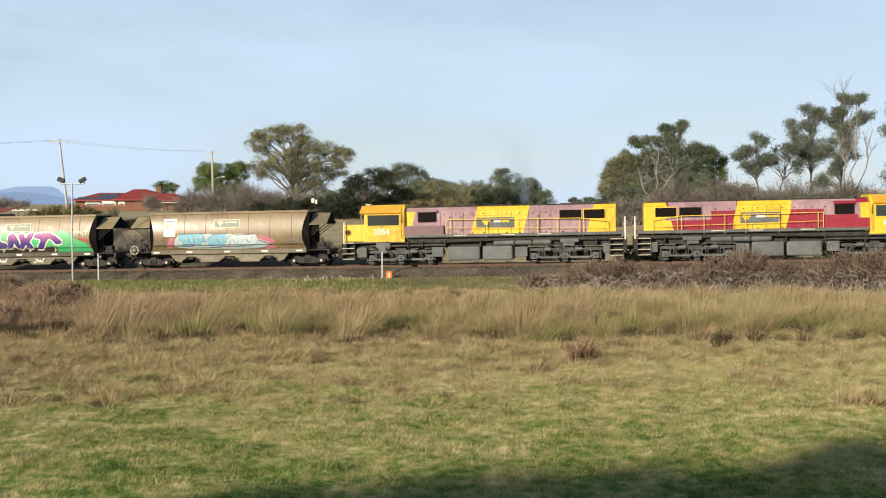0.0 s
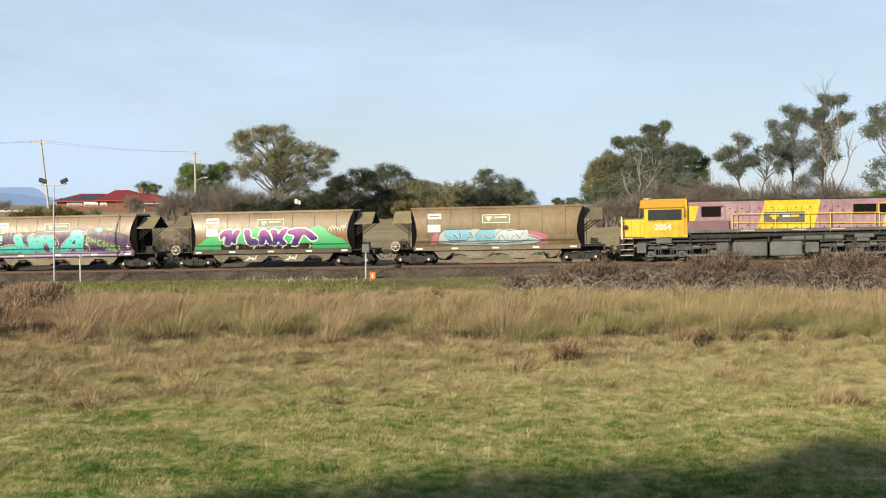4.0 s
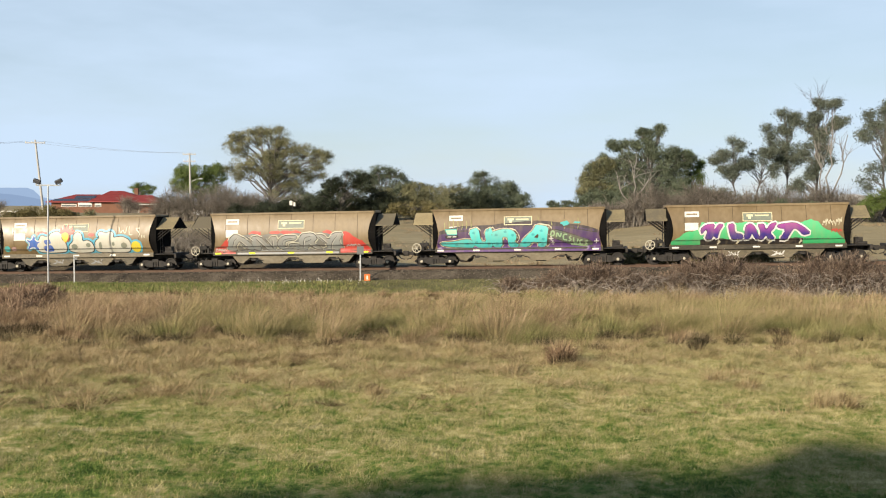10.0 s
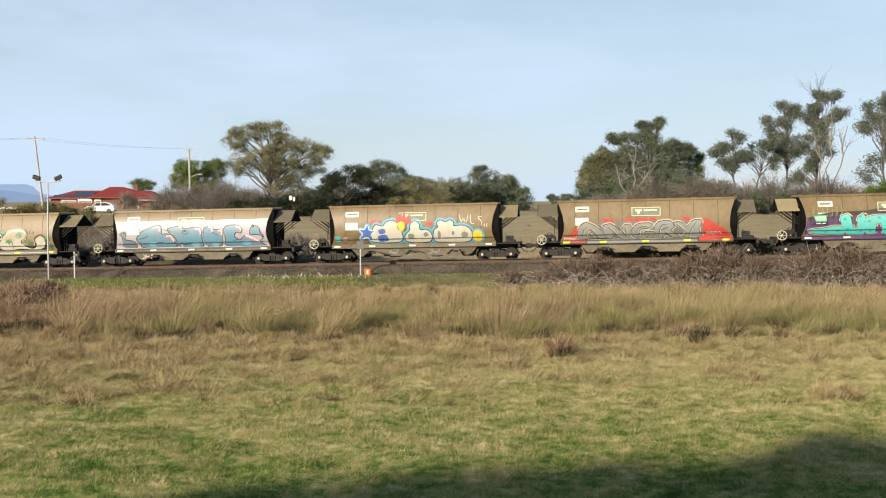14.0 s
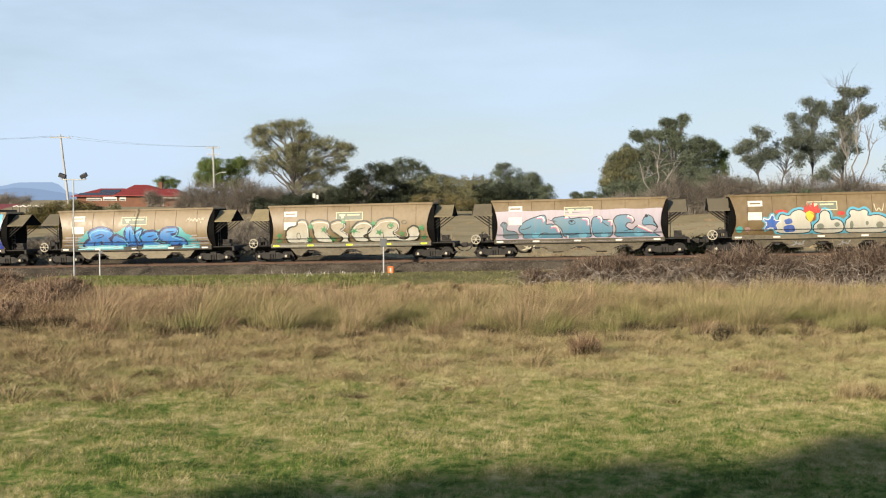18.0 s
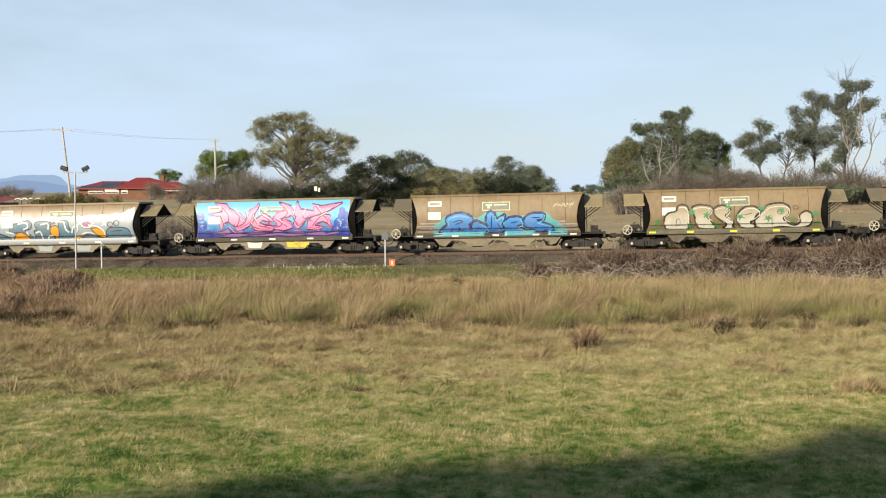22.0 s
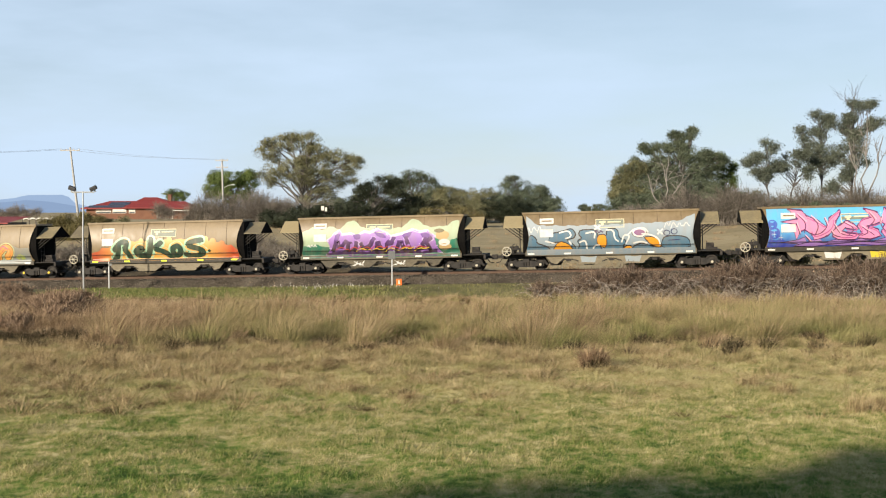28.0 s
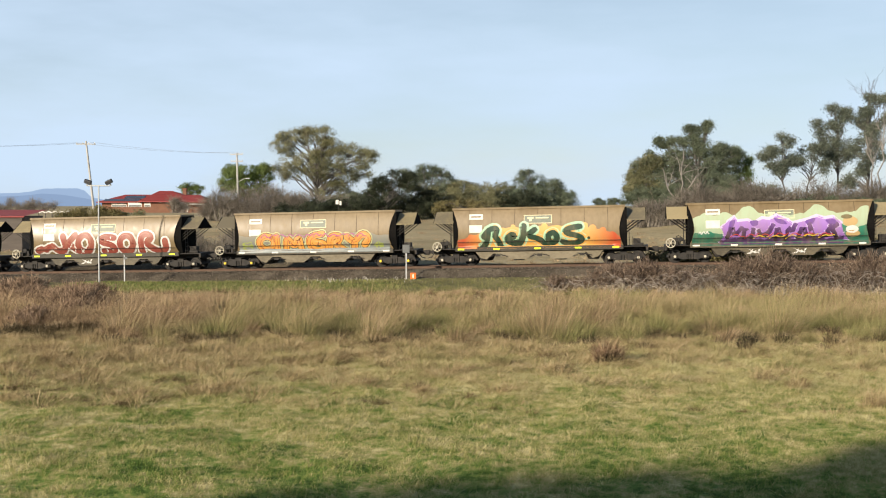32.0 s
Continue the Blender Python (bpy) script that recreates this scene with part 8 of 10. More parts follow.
HOLES = [[(0.94, 1.77), (1.25, 2.03), (1.23, 1.71)],
    [(-4.42, 2.31), (-3.74, 2.34), (-3.72, 2.00), (-4.29, 2.00)]]
SPOTS = [(-2.69, 2.09), (-2.52, 1.52), (-1.78, 1.39), (-1.84, 2.24), (-1.33, 1.95), (-1.27, 1.38), (-0.77, 2.14), (-0.32, 1.93), (-0.15, 1.30), (0.41, 1.46), (1.41, 2.17), (1.52, 1.66), (0.91, 1.95), (1.47, 1.33), (-3.08, 1.42), (-3.76, 1.37)]
BADGE = [[(1.85, 2.20), (2.21, 2.26), (3.07, 2.01), (4.53, 1.49), (4.43, 1.20), (3.30, 1.27), (2.63, 1.53), (1.97, 1.79)]]
MARKS = [[(1.97, 1.88), (2.02, 2.15), (2.21, 2.10), (2.17, 1.85), (1.97, 1.88)],
    [(2.32, 1.78), (2.36, 2.10), (2.54, 1.73), (2.61, 2.02)],
    [(2.96, 1.93), (2.74, 1.93), (2.72, 1.62), (2.97, 1.59)],
    [(3.21, 1.83), (3.05, 1.72), (3.23, 1.61), (3.05, 1.52)],
    [(3.35, 1.74), (3.34, 1.42), (3.56, 1.40), (3.61, 1.66)],
    [(3.87, 1.59), (3.70, 1.55), (3.72, 1.33), (3.90, 1.30)],
    [(4.18, 1.52), (3.98, 1.48), (4.16, 1.36), (3.98, 1.25)],
    [(3.19, 1.34), (4.29, 1.20)]]
p = Paint().field(-4.95, 4.95, lambda x: 0.93, line([(-5, 1.8), (-4.5, 2.35), (-3, 2.4), (-1.2, 2.55), (1.2, 2.6), (3.3, 2.45), (5, 2.1)]), 0.014, rows=12)
piece(W[3], [("paint_field", p, spray("deep_purple_spray", (0.085, 0.035, 0.16), (0.05, 0.035, 0.075), 1.3, 2.5))])
q = Paint()
for k in range(11):
    x = (-4.5 + 0.27 * k) if k < 7 else (1.2 + 0.8 * (k - 7))
    q.ribbon([(x, 2.25 + 0.03 * (k % 3)), (x + 0.05, 2.55), (x + 0.02, 2.75 + 0.09 * (k % 4))], 0.03, 0.017, 0.5)
piece(W[3], [("paint_drip", q, plain("moss_spray", (0.28, 0.27, 0.10)))])
turq = spray("turquoise_spray", (0.06, 0.52, 0.50), (0.16, 0.66, 0.60))
lines(W[3], [[(-4.8, 2.1), (-4.0, 2.32), (-2.6, 2.38), (-1.2, 2.5)], [(-1.4, 2.5), (0.4, 2.62), (1.6, 2.62), (3.0, 2.5)], [(2.6, 2.5), (3.8, 2.35), (4.8, 2.1)]], plain("black_mist_spray", (0.035, 0.028, 0.035)), 0.17, 0.0165, "paint_shadow", 0.5)
shapes(W[3], [[(x + 0.1, z - 0.03) for x, z in t] for t in LETTERS[:3]], plain("umber_spray", (0.05, 0.04, 0.04)), P_CREAM, 0.03, level=0.020, grow=1.14, name="paint_shadow")
shapes(W[3], LETTERS, turq, plain("rust_line_spray", (0.16, 0.07, 0.04)), 0.018, P_CREAM, 0.06, level=0.030, rounds=1, grow=1.05)
shapes(W[3], HOLES[:1], plain("umber_dark_spray", (0.08, 0.05, 0.03)), None, level=0.034, name="paint_patch")
shapes(W[3], HOLES[1:], P_MINT, P_TEAL, 0.03, level=0.022, rounds=0, name="paint_patch")
q = Paint()
for i, (x, z) in enumerate(SPOTS):
    q.disc(x, z, 0.10, 0.036 + 0.0001 * i, 0.085, 8, 0.2, x)
piece(W[3], [("paint_spot", q, P_TEAL)])
shapes(W[3], BADGE, plain("sage_spray", (0.10, 0.12, 0.10)), plain("black_edge_spray", (0.02, 0.02, 0.02)), 0.02, level=0.020, name="paint_field")
lines(W[3], MARKS, plain("sage_light_spray", (0.30, 0.46, 0.26)), 0.045, 0.026, "paint_tag", 0.1)
lines(W[3], [[(-4.35, 1.86), (-3.7, 1.88)]], P_BLACK, 0.09, 0.019, "paint_tag", 0.0)
lines(W[3], [[(-4.3, 1.87), (-4.05, 1.88)], [(-3.98, 1.87), (-3.75, 1.88)]], P_WHITE, 0.03, 0.022, "paint_tag", 0.1)
piece(W[3], [("paint_patch", Paint().disc(2.85, 2.6, 0.28, 0.022, 0.14, 10, 0.25, 1).disc(3.55, 2.64, 0.22, 0.0222, 0.06, 10, 0.3, 2), P_TEAL)])
q = Paint()
for x, z in ((2.0, 1.7), (2.1, 1.45), (4.7, 1.5)):
    q.ribbon([(x - 0.14, z), (x + 0.14, z)], 0.035, 0.03, 0.3).ribbon([(x, z - 0.14), (x, z + 0.14)], 0.035, 0.031, 0.3)
piece(W[3], [("paint_star", q, P_WHITE)])

# 4: grey letters, red behind
GREYS = [[(-4.11, 1.18), (-3.92, 1.98), (-3.56, 2.23), (-2.97, 1.96), (-2.35, 1.34), (-2.61, 1.11), (-3.16, 1.49), (-3.30, 1.80), (-3.54, 1.48), (-3.47, 1.12)],
    [(-2.56, 2.00), (-2.01, 2.12), (-1.42, 1.48), (-1.37, 2.02), (-0.90, 2.05), (-1.02, 1.08), (-1.54, 1.09), (-1.97, 1.61), (-1.92, 1.12), (-2.35, 1.24)],
    [(-0.85, 1.75), (-0.47, 2.09), (0.36, 2.10), (0.29, 1.80), (-0.35, 1.74), (-0.40, 1.42), (-0.07, 1.39), (-0.16, 1.62), (0.54, 1.58), (0.42, 1.19), (-0.43, 1.09), (-0.83, 1.38)],
    [(0.47, 1.12), (0.59, 2.14), (1.39, 2.24), (1.70, 1.86), (1.39, 1.64), (1.98, 1.25), (1.72, 1.03), (1.11, 1.43), (1.01, 1.04)],
    [(1.51, 2.07), (2.03, 2.16), (2.38, 1.80), (2.71, 2.23), (3.29, 2.24), (3.01, 1.65), (3.34, 1.23), (3.12, 1.00), (1.93, 1.02), (2.40, 1.45)]]
INKS = [[(-3.78, 1.37), (-3.69, 1.81), (-3.45, 1.97)],
    [(-3.30, 1.80), (-2.83, 1.39)],
    [(-2.23, 1.92), (-1.56, 1.25)],
    [(-1.63, 1.91), (-1.16, 1.31)],
    [(-1.21, 1.87), (-1.18, 1.31)],
    [(-0.57, 1.54), (-0.45, 1.88), (0.14, 1.94)],
    [(-0.50, 1.35), (0.02, 1.24), (0.26, 1.45)],
    [(0.73, 1.28), (0.83, 1.97), (1.32, 2.05)],
    [(0.87, 1.67), (1.30, 1.85)],
    [(1.09, 1.56), (1.61, 1.20)],
    [(1.79, 2.00), (2.26, 1.59)],
    [(2.96, 2.09), (2.55, 1.59), (2.49, 1.13)],
    [(2.14, 1.25), (2.96, 1.18)],
    [(-2.82, 2.05), (-2.47, 1.78)],
    [(-3.97, 1.11), (-2.83, 1.29), (-1.28, 1.06)]]
p = Paint().field(-4.95, -3.6, lambda x: 1.0, line([(-5, 1.3), (-4.6, 1.5), (-4.1, 1.95), (-3.6, 1.8)]), 0.014)
p.field(3.1, 5.0, lambda x: 1.0, line([(3.1, 2.3), (3.5, 2.32), (4.0, 2.0), (4.5, 1.7), (5.0, 1.25)]), 0.014)
for x, r in ((-2.3, 0.4), (-1.0, 0.4), (-0.3, 0.5), (0.3, 0.35), (2.3, 0.3)):
    p.disc(x, 2.26, r, 0.0145, 0.16, 12, 0.12, x)
dusk = Paint().field(-3.75, 3.3, lambda x: 1.17, line([(-3.75, 1.6), (-3.2, 2.15), (-2.6, 2.25), (-1.8, 2.15), (-1.2, 2.25), (-0.4, 2.2), (0.4, 2.25), (1.2, 2.3), (2.2, 2.25), (3.3, 2.1)]), 0.0165)
piece(W[4], [("paint_field", p, P_RED), ("paint_shadow", dusk, plain("charcoal_spray", (0.17, 0.172, 0.16)))])
shapes(W[4], GREYS, spray("lead_grey_spray", (0.22, 0.235, 0.225), (0.34, 0.345, 0.32)), P_BLACK, 0.025, plain("bone_white_spray", (0.62, 0.60, 0.47)), 0.085, level=0.028, rounds=1, grow=1.06)
lines(W[4], INKS, P_BLACK, 0.022, 0.036)
lines(W[4], [[(x + 0.06, z + 0.03) for x, z in t] for t in INKS[:14]], plain("pale_grey_spray", (0.55, 0.55, 0.48)), 0.022, 0.034, "paint_highlight")
piece(W[4], [("paint_tag", scribble(3.5, 4.4, 1.35, 1.55, 4, 3, 0.03), P_WHITE), ("paint_tag", scribble(-4.9, -4.2, 1.15, 1.4, 4, 7, 0.03), P_WHITE), ("paint_sill", Paint().field(-3.5, 3.0, lambda x: 0.95, lambda x: 1.2, 0.012, rows=2), P_GREY)])

# 5: bone-white bubbles in a blue halo, blue star, red flame, yellow spots
BUBBLES = [[(-2.68, 1.27), (-2.40, 2.43), (-1.87, 2.22), (-1.65, 2.51), (-1.21, 2.63), (-0.88, 2.40), (-0.93, 2.11), (-0.65, 1.88), (-0.58, 1.47), (-0.75, 1.23), (-1.75, 1.20)],
    [(-0.48, 1.29), (-0.49, 1.69), (-0.16, 1.96), (-0.17, 2.34), (0.11, 2.58), (0.42, 2.42), (0.47, 1.94), (0.80, 2.04), (1.13, 1.86), (1.25, 1.49), (1.08, 1.21), (0.13, 1.16)],
    [(1.30, 1.21), (1.27, 1.93), (1.61, 2.15), (1.46, 2.37), (1.66, 2.59), (2.05, 2.43), (2.32, 2.58), (2.58, 2.42), (2.50, 2.15), (3.09, 2.25), (3.60, 2.01), (3.72, 1.49), (3.49, 1.16), (2.33, 1.12)]]
STAR = [(-2.81, 2.42), (-2.68, 1.99), (-2.26, 2.00), (-2.61, 1.76), (-2.47, 1.31), (-2.85, 1.61), (-3.34, 1.39), (-3.08, 1.80), (-3.39, 2.16), (-2.99, 2.03)]
STRIPES = [[(-2.17, 2.02), (-1.76, 2.13), (-1.64, 1.83), (-2.04, 1.73)],
    [(-2.21, 1.66), (-1.62, 1.76), (-1.46, 1.31), (-2.10, 1.28)]]
FLAME = [(-1.05, 2.45), (-1.02, 2.85), (-0.86, 2.65), (-0.81, 3.03), (-0.66, 2.73), (-0.49, 3.07), (-0.42, 2.73), (-0.20, 2.90), (-0.20, 2.59), (-0.02, 2.65), (-0.16, 2.38)]
HEART = [(-0.97, 2.40), (-0.66, 2.55), (-0.41, 2.37), (-0.48, 2.08), (-0.67, 1.83), (-0.87, 2.08)]
HOLES = [[(0.12, 1.59), (0.04, 1.75), (-0.15, 1.79), (-0.30, 1.69), (-0.29, 1.51), (-0.14, 1.40), (0.04, 1.44), (0.12, 1.59)],
    [(0.99, 1.69), (0.93, 1.81), (0.79, 1.84), (0.68, 1.76), (0.68, 1.62), (0.79, 1.54), (0.93, 1.56), (0.99, 1.69)],
    [(1.75, 1.65), (1.71, 1.86), (1.62, 1.91), (1.54, 1.77), (1.55, 1.53), (1.62, 1.39), (1.72, 1.44), (1.75, 1.65)],
    [(3.43, 1.64), (3.34, 1.80), (3.16, 1.84), (3.01, 1.73), (3.01, 1.56), (3.16, 1.44), (3.35, 1.48), (3.43, 1.64)],
    [(2.60, 1.74), (2.56, 1.85), (2.48, 1.88), (2.41, 1.81), (2.41, 1.69), (2.48, 1.61), (2.57, 1.64), (2.60, 1.74)]]
SPOT = [(4.33, 1.54), (4.25, 1.79), (4.06, 1.92), (3.83, 1.88), (3.69, 1.68), (3.69, 1.42), (3.84, 1.22), (4.07, 1.17), (4.26, 1.29), (4.33, 1.54)]
TAG = [[(2.89, 2.86), (3.00, 2.34), (3.15, 2.68), (3.31, 2.31), (3.44, 2.85)],
    [(3.57, 2.85), (3.58, 2.31), (3.82, 2.30)],
    [(4.28, 2.72), (3.97, 2.70), (4.28, 2.43), (4.22, 2.16)],
    [(4.41, 2.29), (4.42, 2.09)],
    [(4.57, 2.31), (4.57, 2.08)]]
chalk = spray("chalk_spray", (0.50, 0.49, 0.42), (0.60, 0.58, 0.49))
blue_halo = plain("bright_blue_halo_spray", (0.10, 0.42, 0.58))
shapes(W[5], [STAR, SPOT], blue_halo, None, 0, blue_halo, 0.11, 0.022, name="paint_field")
shapes(W[5], BUBBLES, chalk, P_BLACK, 0.026, blue_halo, 0.15, rounds=2)
shapes(W[5], STRIPES, spray("royal_blue_spray", (0.03, 0.09, 0.36), (0.05, 0.15, 0.46)), None, level=0.030, name="paint_patch")
shapes(W[5], [STAR], plain("cobalt_star_spray", (0.04, 0.14, 0.48)), P_WHITE, 0.03, level=0.032, rounds=1, name="paint_star")
shapes(W[5], [FLAME], P_RED, None, level=0.031, rounds=0, name="paint_flame")
shapes(W[5], [HEART, SPOT], P_YEL, None, level=0.033, name="paint_spot")
shapes(W[5], HOLES, plain("sage_spray", (0.22, 0.24, 0.19)), None, level=0.032, name="paint_shade")
lines(W[5], [HEART[1:5], [(x, z - 0.12) for x, z in HEART[1:4]]], P_RED, 0.016, 0.036)
lines(W[5], TAG, P_CREAM, 0.028, 0.015, "paint_tag")
piece(W[5], [("paint_spot", Paint().disc(-4.68, 1.5, 0.2, 0.02, 0.2, 12), P_TEAL), ("paint_spot", Paint().disc(-4.22, 1.5, 0.16, 0.02, 0.15, 12), plain("dusty_pink_spray", (0.42, 0.26, 0.25))), ("paint_flame", Paint().disc(-2.3, 2.5, 0.35, 0.014, 0.12, 12, 0.1).disc(1.05, 2.35, 0.22, 0.014, 0.12, 10, 0.1), P_RED)])

# 6: steel-blue shapes and birds on pale pink
p = Paint().field(-5.0, 5.0, lambda x: 1.0, lambda x: 2.88 + 0.02 * math.sin(x * 3), 0.013)
BLOCKS6 = [[(-3.60, 1.82), (-3.27, 2.23), (-2.64, 2.49), (-2.00, 2.65), (-1.89, 2.33), (-1.95, 2.03), (-1.57, 2.08), (-1.23, 1.91), (-1.00, 1.36), (-0.94, 1.03), (-3.38, 1.08), (-3.31, 1.47), (-3.56, 1.60)],
    [(-1.57, 2.42), (-0.61, 2.55), (-0.49, 2.34), (0.24, 2.45), (0.67, 2.37), (0.71, 1.57), (0.80, 0.99), (-0.87, 1.01), (-1.00, 1.77), (-1.46, 2.12)],
    [(0.76, 2.39), (1.37, 2.50), (1.48, 2.24), (2.02, 2.30), (2.05, 0.96), (0.87, 0.99)],
    [(2.10, 0.96), (2.27, 1.70), (2.05, 2.23), (2.34, 2.52), (3.02, 2.54), (3.36, 2.26), (3.24, 1.98), (2.95, 2.10), (2.77, 1.83), (3.18, 1.57), (3.52, 1.92), (4.08, 1.66), (4.87, 1.17), (4.94, 0.91)]]
DUCK = [(-4.55, 1.18), (-4.51, 1.93), (-4.73, 2.03), (-4.49, 2.27), (-4.26, 2.13), (-4.37, 1.72), (-3.72, 1.64), (-3.58, 1.14)]
BIRD = [(3.80, 1.87), (3.83, 2.28), (4.10, 2.53), (4.42, 2.34), (4.49, 2.09), (4.76, 1.69), (4.44, 1.88), (4.19, 1.91)]
CURLS = [[(-2.45, 2.46), (-2.09, 2.50), (-2.04, 2.22)],
    [(0.26, 2.36), (0.62, 2.33), (0.62, 1.98)],
    [(1.16, 2.45), (1.39, 2.40), (1.37, 2.13)],
    [(1.80, 2.21), (2.00, 2.21), (1.98, 1.93)],
    [(2.93, 2.46), (3.24, 2.34), (3.24, 2.13)],
    [(-1.62, 1.87), (-1.30, 1.98), (-1.14, 1.57)],
    [(3.52, 1.88), (3.97, 1.71), (4.44, 1.43)],
    [(-0.78, 2.46), (-0.58, 2.45)],
    [(-0.64, 1.35), (-0.64, 1.05)]]
INKS = [[(-3.47, 1.75), (-3.04, 1.81), (-2.84, 1.97)],
    [(-1.82, 2.35), (-1.55, 2.23), (-1.28, 2.23)],
    [(-0.17, 2.14), (-0.25, 2.25), (-0.42, 2.28), (-0.56, 2.21), (-0.56, 2.09), (-0.42, 2.01), (-0.25, 2.03), (-0.17, 2.14)],
    [(1.37, 2.17), (1.66, 1.94), (1.82, 1.85)],
    [(2.72, 1.55), (3.18, 1.66), (3.29, 1.56)],
    [(-0.78, 1.42), (-0.33, 1.34), (-0.03, 1.47)],
    [(4.42, 2.11), (4.74, 1.74), (4.44, 1.49)],
    [(-2.41, 1.30), (-2.18, 1.54), (-1.80, 1.51)]]
GLOWS = [[(-2.24, 1.38), (-2.32, 1.51), (-2.53, 1.57), (-2.74, 1.52), (-2.82, 1.40), (-2.74, 1.27), (-2.53, 1.21), (-2.32, 1.26), (-2.24, 1.38)],
    [(0.53, 1.33), (0.45, 1.46), (0.26, 1.51), (0.07, 1.46), (-0.01, 1.34), (0.07, 1.21), (0.26, 1.15), (0.45, 1.20), (0.53, 1.33)],
    [(1.78, 1.35), (1.71, 1.46), (1.55, 1.51), (1.39, 1.47), (1.32, 1.35), (1.39, 1.24), (1.55, 1.19), (1.71, 1.23), (1.78, 1.35)],
    [(3.88, 1.37), (3.79, 1.48), (3.58, 1.54), (3.38, 1.49), (3.29, 1.38), (3.38, 1.27), (3.58, 1.22), (3.79, 1.26), (3.88, 1.37)]]
piece(W[6], [("paint_field", p, spray("pale_pink_spray", (0.40, 0.36, 0.43), (0.47, 0.42, 0.47)))])
shapes(W[6], BLOCKS6, P_STEEL, P_BLACK, 0.026, rounds=2)
shapes(W[6], [DUCK], plain("slate_blue_spray", (0.16, 0.24, 0.29)), P_BLACK, 0.022, name="paint_bird")
shapes(W[6], [BIRD], P_STEEL, P_BLACK, 0.024, level=0.03, name="paint_bird")
shapes(W[6], GLOWS, P_SKY, None, level=0.031, name="paint_glow")
lines(W[6], INKS, P_BLACK, 0.022, 0.034)
lines(W[6], CURLS, P_WHITE, 0.05, 0.036, "paint_curl", 0.2)
lines(W[6], [[(x - 0.05, z - 0.07) for x, z in c] for c in CURLS], P_PINK, 0.032, 0.038, "paint_curl", 0.2)
piece(W[6], [("paint_eye", Paint().disc(-4.42, 2.14, 0.05, 0.03).disc(4.03, 2.44, 0.1, 0.034).disc(-0.4, 2.2, 0.07, 0.036), P_BLACK)])

# 7: bone-coloured rounded letters with a black edge, green splashes
BONES = [[(-3.28, 2.55), (-3.01, 2.63), (-2.67, 2.49), (-2.63, 1.23), (-2.96, 0.94), (-3.58, 0.96), (-3.98, 1.24), (-4.05, 1.88), (-3.80, 2.17), (-3.35, 2.23)],
    [(-2.47, 2.46), (-1.95, 2.61), (-1.25, 2.46), (-1.36, 2.06), (-1.59, 1.94), (-1.27, 1.55), (-1.09, 1.20), (-1.27, 0.97), (-1.72, 1.01), (-2.12, 1.31), (-2.29, 2.02)],
    [(-1.16, 2.39), (-0.70, 2.56), (-0.23, 2.38), (-0.34, 2.04), (-0.59, 1.97), (-0.07, 1.64), (-0.14, 1.34), (0.04, 1.00), (-0.42, 1.01), (-0.70, 1.24), (-0.39, 1.46), (-0.82, 1.70), (-1.16, 2.00)],
    [(0.09, 1.91), (0.54, 2.42), (1.10, 2.47), (1.51, 2.17), (1.29, 1.78), (0.83, 1.55), (1.22, 1.38), (1.11, 1.16), (0.54, 1.10), (0.26, 1.40)],
    [(1.31, 1.93), (1.67, 2.17), (1.90, 2.51), (2.69, 2.62), (3.16, 2.37), (3.05, 1.86), (2.71, 1.74), (3.14, 1.39), (3.48, 1.34), (3.71, 1.49), (3.59, 1.90), (3.99, 2.16), (4.34, 1.94), (4.27, 1.32), (3.82, 0.92), (3.25, 0.93), (2.69, 1.28), (2.12, 0.90), (1.45, 1.01), (1.22, 1.50)]]
SPLASH = [(-4.49, 1.67), (-2.46, 2.20), (-1.61, 2.01), (-0.37, 2.46), (0.31, 1.88), (1.56, 2.34), (3.31, 1.66), (4.55, 2.00), (-2.57, 1.40), (2.67, 2.20), (-1.07, 1.41), (-4.55, 1.36), (4.67, 1.42), (1.90, 1.77)]
RINGS = [[(-3.13, 1.61), (-3.17, 1.77), (-3.26, 1.84), (-3.35, 1.77), (-3.38, 1.61), (-3.35, 1.45), (-3.26, 1.38), (-3.17, 1.45), (-3.13, 1.61)],
    [(2.78, 2.12), (2.73, 2.24), (2.60, 2.29), (2.47, 2.24), (2.42, 2.13), (2.47, 2.02), (2.60, 1.97), (2.73, 2.01), (2.78, 2.12)],
    [(-1.72, 2.01), (-1.50, 1.76)],
    [(0.54, 1.97), (0.99, 2.07)],
    [(2.12, 1.93), (2.15, 1.29)],
    [(3.62, 2.36), (3.57, 2.44), (3.46, 2.48), (3.34, 2.44), (3.30, 2.36), (3.35, 2.28), (3.46, 2.25), (3.57, 2.28), (3.62, 2.36)]]
shapes(W[7], BONES, spray("bone_spray", (0.66, 0.66, 0.58), (0.34, 0.29, 0.19), 1.3, 2.3), plain("deep_olive_spray", (0.02, 0.024, 0.016)), 0.055, rounds=2, grow=1.06)
lines(W[7], [[(x * 0.96 + cx * 0.04 + 0.02, z * 0.82 + cz * 0.18 + 0.03) for x, z in b[:len(b) // 2 + 1]] for b, cx, cz in [(b, sum(x for x, _ in b) / len(b), sum(z for _, z in b) / len(b)) for b in BONES]], P_WHITE, 0.02, 0.034, "paint_highlight")
lines(W[7], RINGS, plain("grey_olive_spray", (0.07, 0.075, 0.045)), 0.022, 0.033)
p = Paint()
for i, (x, z) in enumerate(SPLASH):
    rays = [(x + (0.3 if k % 2 else 0.1) * (0.7 + 0.12 * ((i * 5 + k * 3) % 6)) * math.cos(k * 0.628 + i), z + (0.26 if k % 2 else 0.08) * math.sin(k * 0.628 + i)) for k in range(10)]
    fill_in(p, rays, 0.036 + 0.0003 * i)
